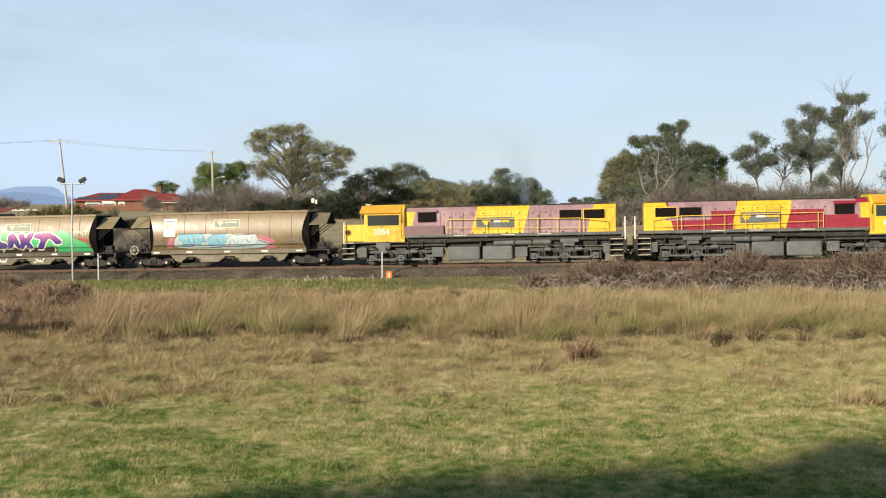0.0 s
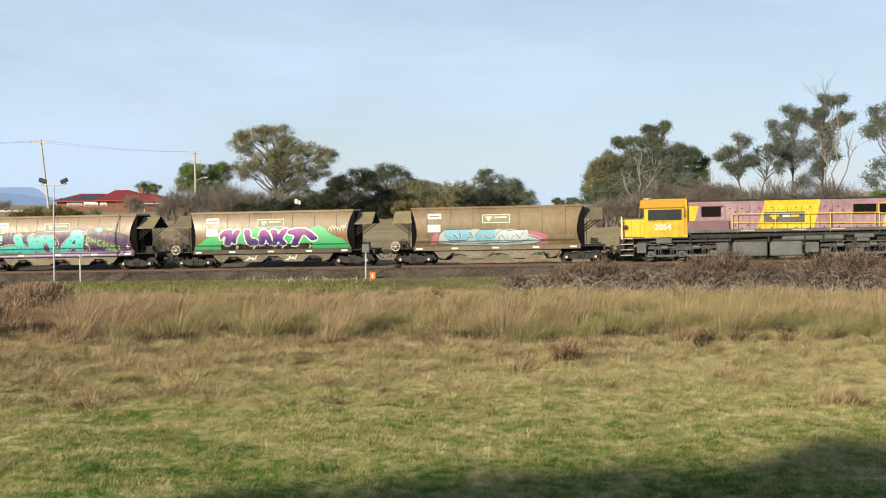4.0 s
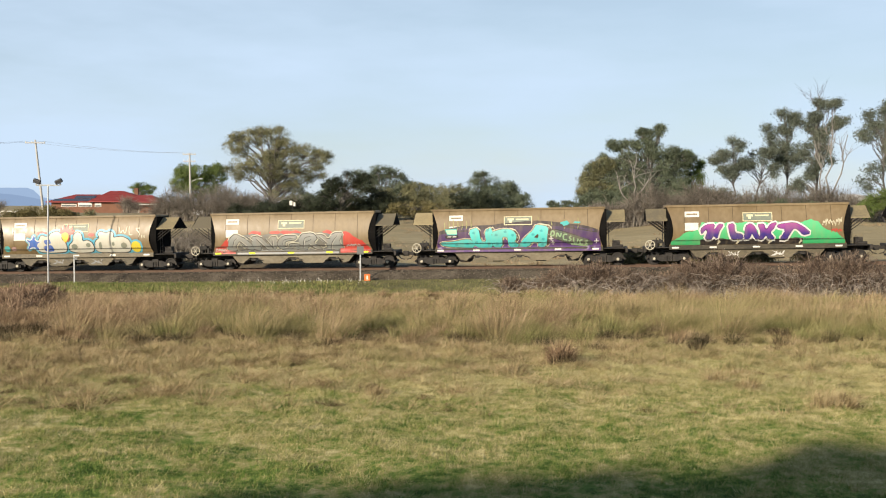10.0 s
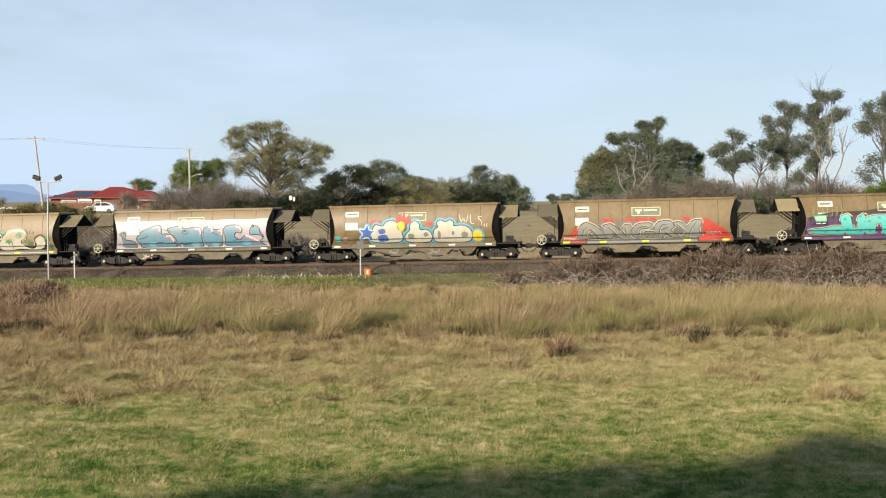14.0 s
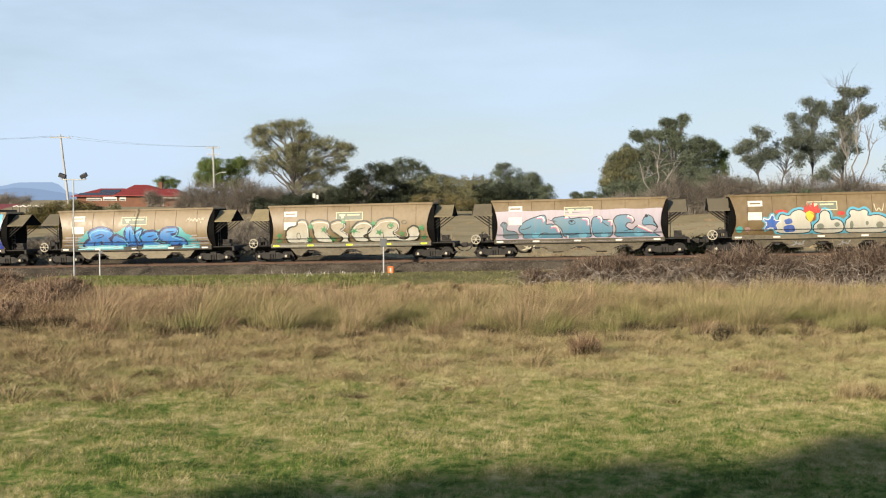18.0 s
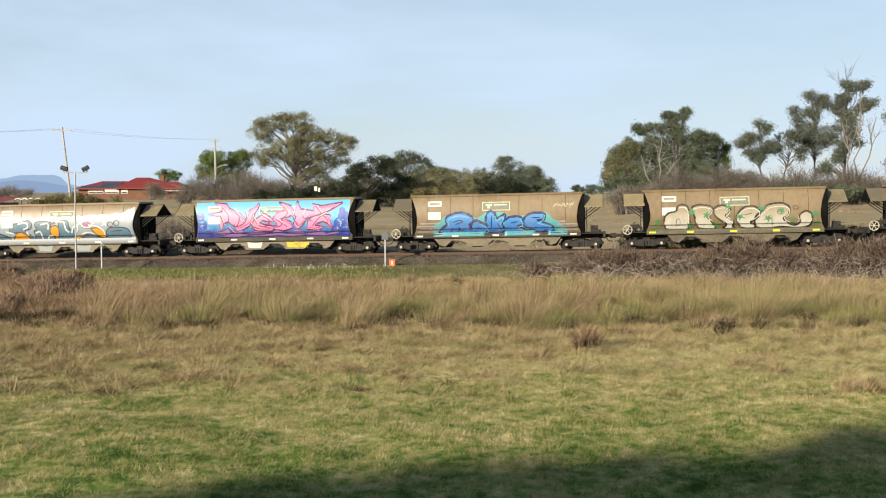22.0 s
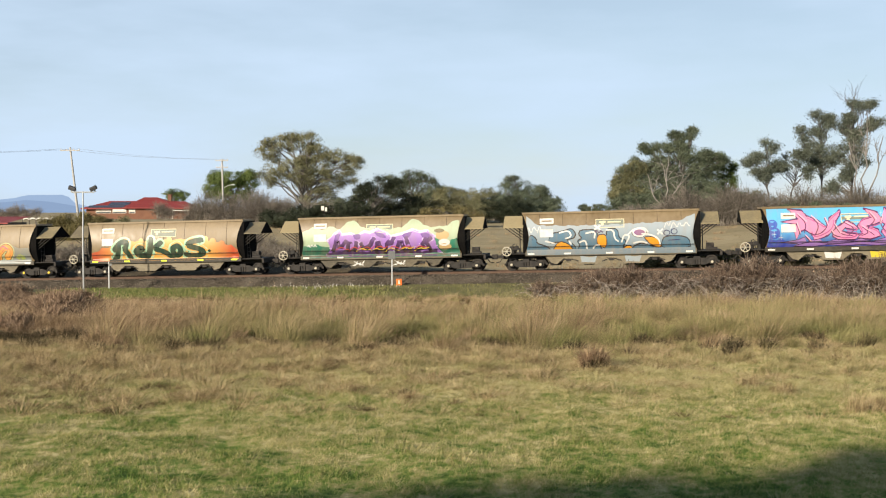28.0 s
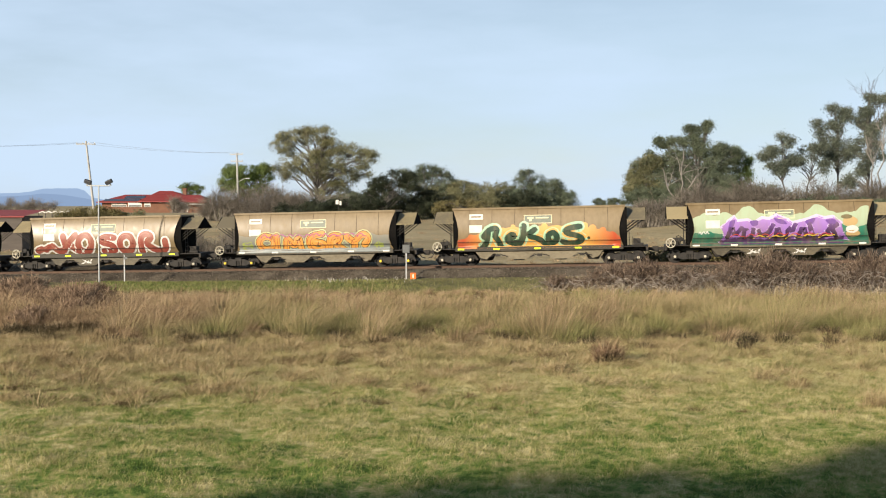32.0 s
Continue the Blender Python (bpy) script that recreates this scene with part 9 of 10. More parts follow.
piece(W[7], [("paint_splash", p, P_GREEN), ("paint_sill", Paint().field(-5, 4.9, lambda x: 0.94, lambda x: 1.2, 0.012, rows=2), plain("olive_drab_spray", (0.10, 0.105, 0.07)))])

# 8: blue letters on a turquoise cloud
BLOCKS = [[(-3.41, 1.17), (-3.20, 1.54), (-2.91, 1.70), (-3.03, 2.12), (-2.30, 2.38), (-1.64, 2.20), (-1.47, 1.84), (-1.84, 1.62), (-1.31, 1.26), (-1.64, 1.07), (-2.14, 1.31), (-2.27, 1.56), (-2.40, 1.09), (-3.08, 1.05)],
    [(-1.54, 1.41), (-1.21, 1.95), (-0.98, 1.80), (-0.68, 1.66), (-0.46, 1.33), (-0.84, 1.10), (-1.34, 1.15)],
    [(-0.60, 1.99), (-0.35, 2.47), (-0.02, 2.25), (-0.08, 1.93), (0.58, 2.32), (0.22, 1.74), (0.58, 1.31), (0.31, 1.08), (-0.25, 1.32), (-0.31, 1.09), (-0.75, 1.12), (-0.45, 1.57)],
    [(0.51, 1.37), (0.68, 2.03), (1.44, 2.11), (1.67, 1.68), (1.18, 1.52), (1.77, 1.35), (1.57, 1.09), (0.73, 1.07)],
    [(1.72, 1.91), (2.10, 2.26), (2.93, 2.26), (2.83, 1.90), (2.38, 1.83), (3.29, 1.58), (3.36, 1.15), (2.72, 0.95), (1.64, 1.01), (1.71, 1.33), (2.53, 1.33), (1.77, 1.58)]]
INKS = [[(-2.67, 1.86), (-2.17, 2.02), (-2.00, 1.88), (-2.50, 1.73)],
    [(-1.18, 1.50), (-0.88, 1.47)],
    [(-0.26, 2.22), (-0.31, 1.49)],
    [(0.89, 1.76), (1.34, 1.85)],
    [(2.14, 2.06), (2.67, 2.07)],
    [(1.89, 1.18), (2.80, 1.16), (3.05, 1.36)],
    [(-2.83, 1.24), (-2.67, 1.53)],
    [(0.07, 1.78), (0.31, 1.34)]]
p = Paint().field(-3.9, 4.3, lambda x: 1.0, line([(-3.9, 1.5), (-3.75, 1.85), (-3.4, 1.95), (-3.2, 2.2), (-1.9, 2.28), (-1.2, 2.1), (-0.6, 2.4), (0.5, 2.4), (1.0, 2.15), (1.9, 2.25), (2.5, 2.42), (3.2, 2.35), (3.4, 1.95), (3.8, 1.8), (4.3, 1.4)]), 0.014)
piece(W[8], [("paint_field", p, spray("turquoise_cloud_spray", (0.04, 0.30, 0.36), (0.09, 0.50, 0.50)))])
shapes(W[8], [[(x + 0.09, z - 0.1) for x, z in t] for t in BLOCKS], P_NAVY, None, level=0.017, grow=1.1, name="paint_shadow")
shapes(W[8], BLOCKS, spray("cobalt_spray", (0.03, 0.15, 0.50), (0.07, 0.32, 0.68), 1.1, 2.4), P_NAVY, 0.075, level=0.022, rounds=1, grow=1.14)
lines(W[8], INKS, P_NAVY, 0.035, 0.034)
lines(W[8], [[(x + 0.02, z - 0.08) for x, z in t[2:6]] for t in BLOCKS], P_SKY, 0.03, 0.033, "paint_highlight")
q = Paint()
for k in range(22):
    x = -4.85 + 0.42 * (k % 3) + 0.2 * ((k // 3) % 2) if k < 12 else 3.75 + 0.42 * (k % 3) + 0.1 * ((k // 3) % 2)
    z = 1.3 + 0.17 * ((k if k < 12 else k - 12) // 3)
    q.ribbon([(x, z), (x + 0.32, z)], 0.045, 0.016)
piece(W[8], [("paint_brick", q, plain("dusty_lilac_spray", (0.38, 0.36, 0.36))), ("paint_tag", scribble(3.5, 4.7, 2.6, 3.0, 5, 5, 0.018), P_CREAM)])

# 9: the whole side blue, pink jagged letters
ARROWS = [[(-3.67, 3.33), (-3.00, 3.24), (-2.77, 2.95), (-2.15, 2.65), (-1.70, 2.30), (-1.53, 2.81), (-0.96, 3.23), (-1.00, 3.01), (-1.24, 2.64), (-1.30, 2.18), (-1.69, 1.85), (-2.32, 1.62), (-2.49, 1.97), (-2.83, 2.21), (-3.11, 2.10), (-3.28, 1.68), (-3.39, 2.11), (-3.28, 2.50), (-4.09, 2.63), (-3.17, 2.79), (-3.39, 3.02)],
    [(-1.24, 2.06), (-0.85, 2.39), (-0.51, 2.62), (-0.23, 2.45), (0.08, 2.14), (-0.34, 2.16), (-0.62, 2.23), (-0.79, 2.06), (-0.51, 1.94), (0.13, 1.85), (-0.11, 1.58), (-0.90, 1.59), (-1.24, 1.78)],
    [(0.50, 3.25), (1.13, 3.05), (1.42, 2.58), (0.90, 2.37), (0.56, 2.32), (1.15, 2.13), (1.31, 1.78), (0.79, 1.61), (0.11, 1.69), (0.39, 1.92), (0.11, 2.33), (0.39, 2.66), (0.84, 2.77)],
    [(1.67, 3.29), (1.87, 2.86), (2.71, 2.73), (2.59, 3.15), (3.16, 3.01), (4.40, 3.20), (3.84, 2.88), (3.27, 2.61), (2.71, 2.45), (2.26, 2.34), (2.03, 1.99), (1.69, 1.70), (1.47, 2.01), (1.64, 2.41), (1.41, 2.64)],
    [(2.37, 2.10), (2.71, 2.39), (3.27, 2.49), (3.68, 2.44), (3.82, 1.71), (3.56, 1.97), (3.27, 2.09), (2.94, 1.99), (2.77, 1.86), (3.32, 1.74), (2.82, 1.57), (2.32, 1.65)]]
UNDER = [(-4.22, 1.44), (-3.24, 1.59), (-2.89, 1.75), (-2.75, 1.42), (-2.06, 1.71), (-1.83, 1.36), (-1.12, 1.58), (-0.19, 1.42), (0.28, 1.62), (0.86, 1.36), (1.67, 1.66), (2.13, 1.36), (2.94, 1.64), (3.40, 1.32), (4.45, 1.49), (4.09, 1.29), (3.29, 1.16), (2.13, 1.27), (1.21, 1.16), (0.28, 1.25), (-0.66, 1.19), (-1.59, 1.28), (-2.30, 1.18), (-3.48, 1.20), (-3.24, 1.36)]
CUTS = [[(-3.29, 3.08), (-2.77, 2.58), (-2.91, 1.98)],
    [(-2.54, 2.95), (-2.04, 2.45), (-2.30, 1.83)],
    [(-1.77, 2.82), (-1.57, 2.33), (-2.04, 1.87), (-2.54, 1.90)],
    [(-1.24, 2.46), (-0.89, 1.85), (-0.17, 1.77)],
    [(-0.66, 2.54), (-0.05, 2.18), (-0.42, 1.82)],
    [(0.74, 3.09), (1.11, 2.62), (0.51, 2.17), (1.00, 1.77)],
    [(1.44, 2.87), (1.30, 2.39), (1.69, 1.90)],
    [(2.15, 2.86), (1.88, 2.38), (2.62, 2.11)],
    [(2.84, 3.05), (3.19, 2.59), (3.65, 2.10)],
    [(3.53, 2.60), (3.05, 2.36), (2.59, 1.79)],
    [(-2.89, 1.83), (-2.51, 1.41)],
    [(0.28, 2.29), (0.74, 1.94), (0.28, 1.76)],
    [(-1.42, 2.09), (-1.24, 1.80), (-0.89, 1.71)],
    [(-3.36, 2.59), (-3.13, 1.89)]]
p = Paint().field(-5.0, 5.0, lambda x: 1.17, lambda x: 3.42, 0.013)
piece(W[9], [("paint_field", p, spray("sky_and_violet_spray", (0.03, 0.05, 0.36), (0.11, 0.45, 0.74), 1.25, 2.3))])
q = Paint()
for i, (x, z, r) in enumerate(((-4.7, 2.5, 0.3), (-4.6, 2.0, 0.35), (-4.5, 1.5, 0.4), (-4.2, 1.35, 0.3), (4.6, 2.4, 0.35), (4.4, 1.9, 0.45), (4.7, 1.5, 0.4), (4.1, 1.5, 0.35), (4.5, 2.75, 0.2))):
    q.disc(x, z, r, 0.0145 + 0.0004 * i, r, 14)
s = Paint()
for x, z in ((-4.6, 1.95), (-4.2, 1.75), (4.4, 1.95), (4.75, 1.75), (4.2, 1.6), (-1.2, 3.0), (1.4, 3.05), (3.7, 2.3)):
    s.ribbon([(x - 0.12, z), (x + 0.12, z)], 0.025, 0.02, 0.6).ribbon([(x, z - 0.15), (x, z + 0.15)], 0.025, 0.0205, 0.6)
piece(W[9], [("paint_spot", q, spray("ultramarine_spray", (0.03, 0.05, 0.35), (0.04, 0.12, 0.5))), ("paint_star", s, P_WHITE)])
shapes(W[9], [UNDER], spray("lavender_spray", (0.30, 0.16, 0.48), (0.46, 0.27, 0.58)), P_PLUM, 0.022, level=0.022, rounds=0, name="paint_shadow")
shapes(W[9], ARROWS, spray("candy_pink_spray", (0.78, 0.27, 0.48), (0.74, 0.25, 0.44)), plain("wine_spray", (0.10, 0.02, 0.09)), 0.034, plain("deep_violet_halo_spray", (0.09, 0.03, 0.20)), 0.075, rounds=0, grow=1.07)
lines(W[9], [[(x + 0.03, z - 0.09) for x, z in a[2:7]] for a in ARROWS] + [[(x, z + 0.08) for x, z in a[8:13]] for a in ARROWS], plain("deep_rose_spray", (0.48, 0.10, 0.30)), 0.035, 0.032, "paint_shade")
lines(W[9], [[(-3.4, 1.25), (-2.5, 1.5), (-1.2, 1.3), (0.3, 1.45), (1.8, 1.3), (3.2, 1.5)]], P_PLUM, 0.035, 0.0245)
lines(W[9], CUTS, plain("wine_line_spray", (0.13, 0.03, 0.11)), 0.034, 0.034)
lines(W[9], [[(x + 0.04, z + 0.06) for x, z in c[:2]] for c in CUTS], plain("blush_spray", (0.85, 0.45, 0.58)), 0.03, 0.036, "paint_highlight")

# 10: pale field, petrol-blue blocks with white edges, orange patches
p = Paint().field(-5.0, 5.0, lambda x: 1.17, line([(-5, 3.3), (-4.7, 3.1), (-4.3, 2.75), (-2, 2.7), (1, 2.75), (3, 2.8), (4.2, 2.9), (4.7, 3.15), (5, 3.3)]), 0.013)
piece(W[10], [("paint_field", p, spray("mist_grey_spray", (0.24, 0.32, 0.37), (0.33, 0.39, 0.43))), ("paint_sill", Paint().field(-5.0, 5.0, lambda x: 0.95, lambda x: 1.3, 0.015, rows=2), plain("slate_spray", (0.16, 0.21, 0.24)))])
BLUES = [[(-3.62, 1.66), (-3.53, 2.23), (-2.80, 2.36), (-2.29, 2.53), (-2.05, 2.21), (-2.15, 1.94), (-2.63, 1.86), (-2.10, 1.51), (-2.06, 1.20), (-2.38, 1.37), (-2.70, 1.69), (-3.16, 1.74)],
    [(-1.96, 0.95), (-1.78, 1.51), (-1.93, 1.80), (-1.65, 1.92), (-1.85, 2.15), (-1.77, 2.40), (-0.92, 2.43), (-0.72, 2.09), (-0.80, 1.61), (-0.51, 1.30), (-0.54, 0.93)],
    [(-0.34, 0.92), (-0.21, 1.60), (-0.20, 2.20), (-0.11, 2.47), (0.43, 2.44), (0.52, 1.90), (0.96, 1.75), (0.76, 1.44), (0.83, 0.91)],
    [(1.35, 0.90), (1.40, 1.39), (1.86, 1.59), (2.54, 1.34), (3.00, 1.29), (2.93, 0.88)],
    [(3.05, 1.27), (3.13, 1.84), (3.40, 1.97), (4.13, 1.96), (4.57, 1.83), (4.71, 1.24)],
    [(-5.05, 1.39), (-4.94, 1.98), (-4.69, 2.17), (-4.43, 1.98), (-4.37, 1.67), (-3.94, 1.54), (-3.67, 1.39), (-3.59, 0.97), (-4.99, 0.99)]]
ORANGES = [[(-3.42, 0.97), (-3.31, 1.41), (-2.99, 1.77), (-2.60, 1.66), (-2.28, 1.37), (-2.22, 0.95)],
    [(-0.77, 1.59), (-0.72, 2.09), (-0.30, 2.15), (-0.18, 1.66), (-0.31, 1.32), (-0.62, 1.49)],
    [(0.68, 0.91), (0.93, 1.42), (1.22, 1.46), (1.32, 0.90)],
    [(2.02, 1.92), (2.54, 1.96), (2.99, 1.61), (2.95, 1.29), (2.47, 1.44), (2.17, 1.73)]]
EDGES = [[(-3.03, 2.28), (-2.45, 2.43), (-2.27, 2.05), (-2.65, 1.93)],
    [(-1.45, 2.22), (-0.85, 2.35), (-0.93, 1.90)],
    [(-1.83, 1.68), (-1.43, 1.84), (-1.36, 1.17)],
    [(-0.22, 2.41), (0.22, 2.40), (0.27, 1.88), (0.51, 1.69)],
    [(0.69, 1.64), (0.82, 2.11), (1.21, 2.05), (0.93, 1.56)],
    [(1.37, 1.58), (1.86, 1.69), (2.19, 1.56)],
    [(1.86, 2.14), (2.32, 2.10), (2.86, 1.85), (2.98, 1.41)],
    [(-1.06, 1.11), (-0.93, 1.49), (-0.61, 1.49)],
    [(1.06, 2.10), (1.44, 2.45), (2.05, 2.50), (2.26, 2.20)],
    [(-2.45, 1.78), (-2.30, 1.56)],
    [(-3.88, 1.80), (-3.31, 1.65)],
    [(2.79, 2.38), (3.09, 2.08)],
    [(3.11, 2.40), (2.79, 2.08)],
    [(-0.92, 2.71), (-0.55, 2.42)],
    [(-0.54, 2.70), (-0.92, 2.43)]]
RINGS = [[(3.52, 2.16), (3.48, 2.05), (3.37, 2.00), (3.24, 2.02), (3.16, 2.11), (3.17, 2.22), (3.25, 2.31), (3.37, 2.32), (3.48, 2.26), (3.52, 2.16)],
    [(3.95, 2.23), (3.91, 2.13), (3.80, 2.07), (3.67, 2.09), (3.59, 2.18), (3.59, 2.30), (3.67, 2.38), (3.80, 2.40), (3.91, 2.34), (3.95, 2.23)],
    [(3.21, 1.29), (3.39, 1.09), (3.58, 1.28), (3.76, 1.09), (4.00, 1.27), (4.25, 1.11), (4.49, 1.27)],
    [(3.40, 1.72), (4.13, 1.75)],
    [(1.05, 0.99), (1.12, 1.32)],
    [(-0.56, 1.34), (-0.36, 1.01)],
    [(-4.70, 1.91), (-4.62, 1.89)]]
DISC = [(2.12, 2.21), (2.05, 2.07), (1.86, 1.98), (1.62, 1.99), (1.43, 2.08), (1.36, 2.22), (1.43, 2.36), (1.63, 2.44), (1.86, 2.44), (2.05, 2.35)]
shapes(W[10], BLUES, spray("petrol_blue_spray", (0.075, 0.17, 0.25), (0.09, 0.19, 0.27)), P_BLACK, 0.035, level=0.022, grow=1.04)
shapes(W[10], ORANGES, P_ORANGE, P_BLACK, 0.03, level=0.027, grow=1.04)
shapes(W[10], [DISC], plain("dusky_purple_spray", (0.28, 0.13, 0.27)), P_WHITE, 0.05, P_BLACK, 0.08, level=0.030, name="paint_spot")
lines(W[10], EDGES, P_WHITE, 0.05, 0.036, "paint_edge", 0.15)
lines(W[10], RINGS, P_NAVY, 0.03, 0.037)
piece(W[10], [("paint_swirl", scribble(-5, -4, 2.2, 2.9, 3, 2, 0.02), P_WHITE), ("paint_swirl", scribble(3.2, 4.7, 2.4, 2.9, 4, 9, 0.02), P_WHITE), ("paint_tag", scribble(-1.1, -0.4, 2.15, 2.45, 3, 8, 0.03, 0.034), P_PLUM)])

# 11: purple jagged strokes on mint, dark green foot
STROKES = [[(-2.92, 1.55), (-2.70, 2.18), (-2.54, 1.54), (-2.18, 1.99)],
    [(-2.04, 1.53), (-1.95, 2.14), (-1.63, 1.27), (-1.47, 1.86)],
    [(-1.16, 1.78), (-1.04, 1.55), (-0.62, 1.68), (-0.41, 2.11)],
    [(-0.23, 1.38), (-0.12, 2.13), (0.09, 1.48)],
    [(0.31, 1.25), (0.52, 2.02), (0.72, 1.77), (0.85, 2.11)],
    [(1.04, 1.46), (1.33, 2.10), (1.53, 1.45)],
    [(1.69, 2.09), (1.94, 1.33)],
    [(2.37, 1.48), (2.78, 1.56), (2.66, 1.84), (3.18, 2.08)],
    [(2.87, 2.00), (3.18, 1.42)]]
p = Paint().field(-5.0, 5.0, lambda x: 1.17, line([(-5, 2.6), (-4.3, 2.95), (-3.6, 2.8), (-3.0, 3.0), (-2.5, 2.75), (-2.0, 3.3), (-1.6, 3.3), (-1.2, 2.95), (-0.7, 2.8), (0.8, 2.75), (1.4, 2.85), (2.1, 3.35), (2.5, 3.25), (2.7, 2.95), (3.4, 2.8), (4.3, 2.9), (4.7, 3.2), (5, 3.2)]), 0.013)
q = Paint().field(-5.0, 5.0, lambda x: 1.0, line([(-5, 1.75), (-4, 1.85), (-3, 1.6), (2.5, 1.6), (3.4, 2.2), (4.1, 1.8), (5, 2.2)]), 0.016)
piece(W[11], [("paint_field", p, spray("pale_mint_spray", (0.32, 0.43, 0.29), (0.40, 0.49, 0.33))), ("paint_field", q, spray("forest_spray", (0.015, 0.09, 0.06), (0.02, 0.19, 0.12), 1.1, 1.9))])
CREST = [(-3.42, 1.04), (-3.13, 1.62), (-3.31, 2.08), (-2.79, 2.54), (-2.56, 2.72), (-2.38, 2.47), (-1.77, 2.51), (-1.43, 2.34), (-0.98, 2.62), (-0.57, 2.55), (-0.18, 2.77), (0.49, 2.47), (0.72, 2.29), (1.62, 2.50), (2.08, 2.68), (2.53, 2.54), (2.98, 2.61), (3.46, 2.23), (3.57, 1.66), (3.93, 0.95)]
PEAKS = [[(-2.79, 2.50), (-2.45, 2.52), (-2.62, 2.08), (-2.92, 1.97)],
    [(-1.71, 2.43), (-1.20, 2.49), (-1.20, 2.16), (-1.54, 2.11)],
    [(-0.41, 2.63), (0.27, 2.46), (0.49, 2.18), (-0.07, 2.24)],
    [(1.40, 2.39), (2.08, 2.58), (1.91, 2.21), (1.57, 2.10)],
    [(2.53, 2.46), (3.09, 2.47), (3.32, 2.12), (2.75, 2.13)]]
shapes(W[11], [CREST], spray("violet_spray", (0.24, 0.10, 0.40), (0.40, 0.22, 0.60)), plain("lilac_halo_spray", (0.64, 0.52, 0.76)), 0.085, level=0.018, rounds=0, name="paint_cloud")
shapes(W[11], PEAKS, plain("deep_violet_spray", (0.16, 0.06, 0.32)), None, level=0.0215, name="paint_shade")
piece(W[11], [("paint_shadow", Paint().field(-3.4, 3.6, lambda x: 1.05, ragged(1.42, 0.14, 3.2, 2), 0.022), P_PLUM)])
lettering(W[11], [soften(t, 1) for t in STROKES], 0.135, spray("dark_violet_spray", (0.02, 0.008, 0.02), (0.14, 0.05, 0.24), 1.5, 2.35), P_PLUM, plain("pale_lilac_spray", (0.60, 0.46, 0.74)), 0.09, 0.015, taper=0.3, flare=0.12)
piece(W[11], [("paint_lick", scribble(-2.8, 3.0, 1.4, 1.8, 7, 6, 0.025, 0.038), P_RED), ("paint_lick", scribble(-1.5, 3.1, 1.35, 1.65, 5, 16, 0.03, 0.039), P_YEL), ("paint_tag", scribble(-4.6, -4.0, 1.65, 1.95, 3, 2, 0.03), P_WHITE), ("paint_spot", Paint().disc(3.95, 2.3, 0.42, 0.02, 0.3, 14, 0.06).disc(4.1, 1.6, 0.4, 0.0205, 0.2, 14), plain("buff_spray", (0.52, 0.36, 0.16))), ("paint_spot", Paint().disc(4.05, 1.85, 0.36, 0.0215, 0.22, 14, 0.05), P_WHITE), ("paint_spot", Paint().disc(3.75, 2.58, 0.32, 0.022, 0.13, 12), plain("olive_brown_spray", (0.16, 0.13, 0.06)))])

# 12: dark green letters over an orange blaze
STROKES = [[(-3.44, 1.08), (-3.12, 1.38), (-3.02, 2.15)],
    [(-3.30, 1.81), (-2.89, 2.29), (-2.41, 2.28), (-2.64, 1.76), (-2.41, 1.57), (-2.23, 1.04)],
    [(-1.84, 1.56), (-1.36, 1.80), (-1.65, 1.94), (-1.90, 1.60), (-1.65, 1.33), (-1.20, 1.43)],
    [(-1.27, 1.13), (-0.88, 1.65), (-0.83, 2.39)],
    [(-0.21, 2.17), (-0.69, 1.79), (0.06, 1.64), (0.56, 1.17)],
    [(1.16, 1.66), (1.11, 1.84), (0.97, 1.96), (0.80, 1.96), (0.66, 1.85), (0.61, 1.67), (0.66, 1.49), (0.80, 1.37), (0.97, 1.37), (1.11, 1.48), (1.16, 1.66)],
    [(2.51, 2.32), (1.73, 2.20), (1.64, 1.93), (2.58, 1.73), (2.69, 1.43), (1.93, 1.26), (1.50, 1.40)]]
p = Paint().field(-4.95, 4.95, lambda x: 1.05, line([(-5, 1.55), (-4.4, 1.75), (-3.6, 2.0), (-2.4, 2.32), (0, 2.36), (2.4, 2.42), (3.2, 2.2), (4.0, 2.05), (4.6, 1.9), (5, 1.6)]), 0.014)
for i, (x, z, r) in enumerate(((-4.1, 1.75, 0.2), (-2.6, 2.3, 0.2), (0.4, 2.36, 0.2), (2.8, 2.35, 0.22), (3.3, 2.2, 0.22), (3.9, 2.05, 0.2), (-1.5, 2.36, 0.15))):
    p.disc(x, z, r, 0.0142 + 0.0003 * i, r, 12)
piece(W[12], [("paint_field", p, spray("blaze_spray", (0.70, 0.34, 0.07), (0.72, 0.46, 0.16), along=(0.50, 0.08, 0.03)))])
lettering(W[12], [soften(t, 2) for t in STROKES], 0.15, P_DGREEN, P_DGREEN, P_MINT, 0.17, 0.02, flare=0.12)
lines(W[12], [[(x - 0.2, z + 0.03) for x, z in t] for t in STROKES], P_DGREEN, 0.014, 0.023)
piece(W[12], [("paint_dot", Paint().disc(3.05, 1.62, 0.09, 0.034), P_DGREEN)])

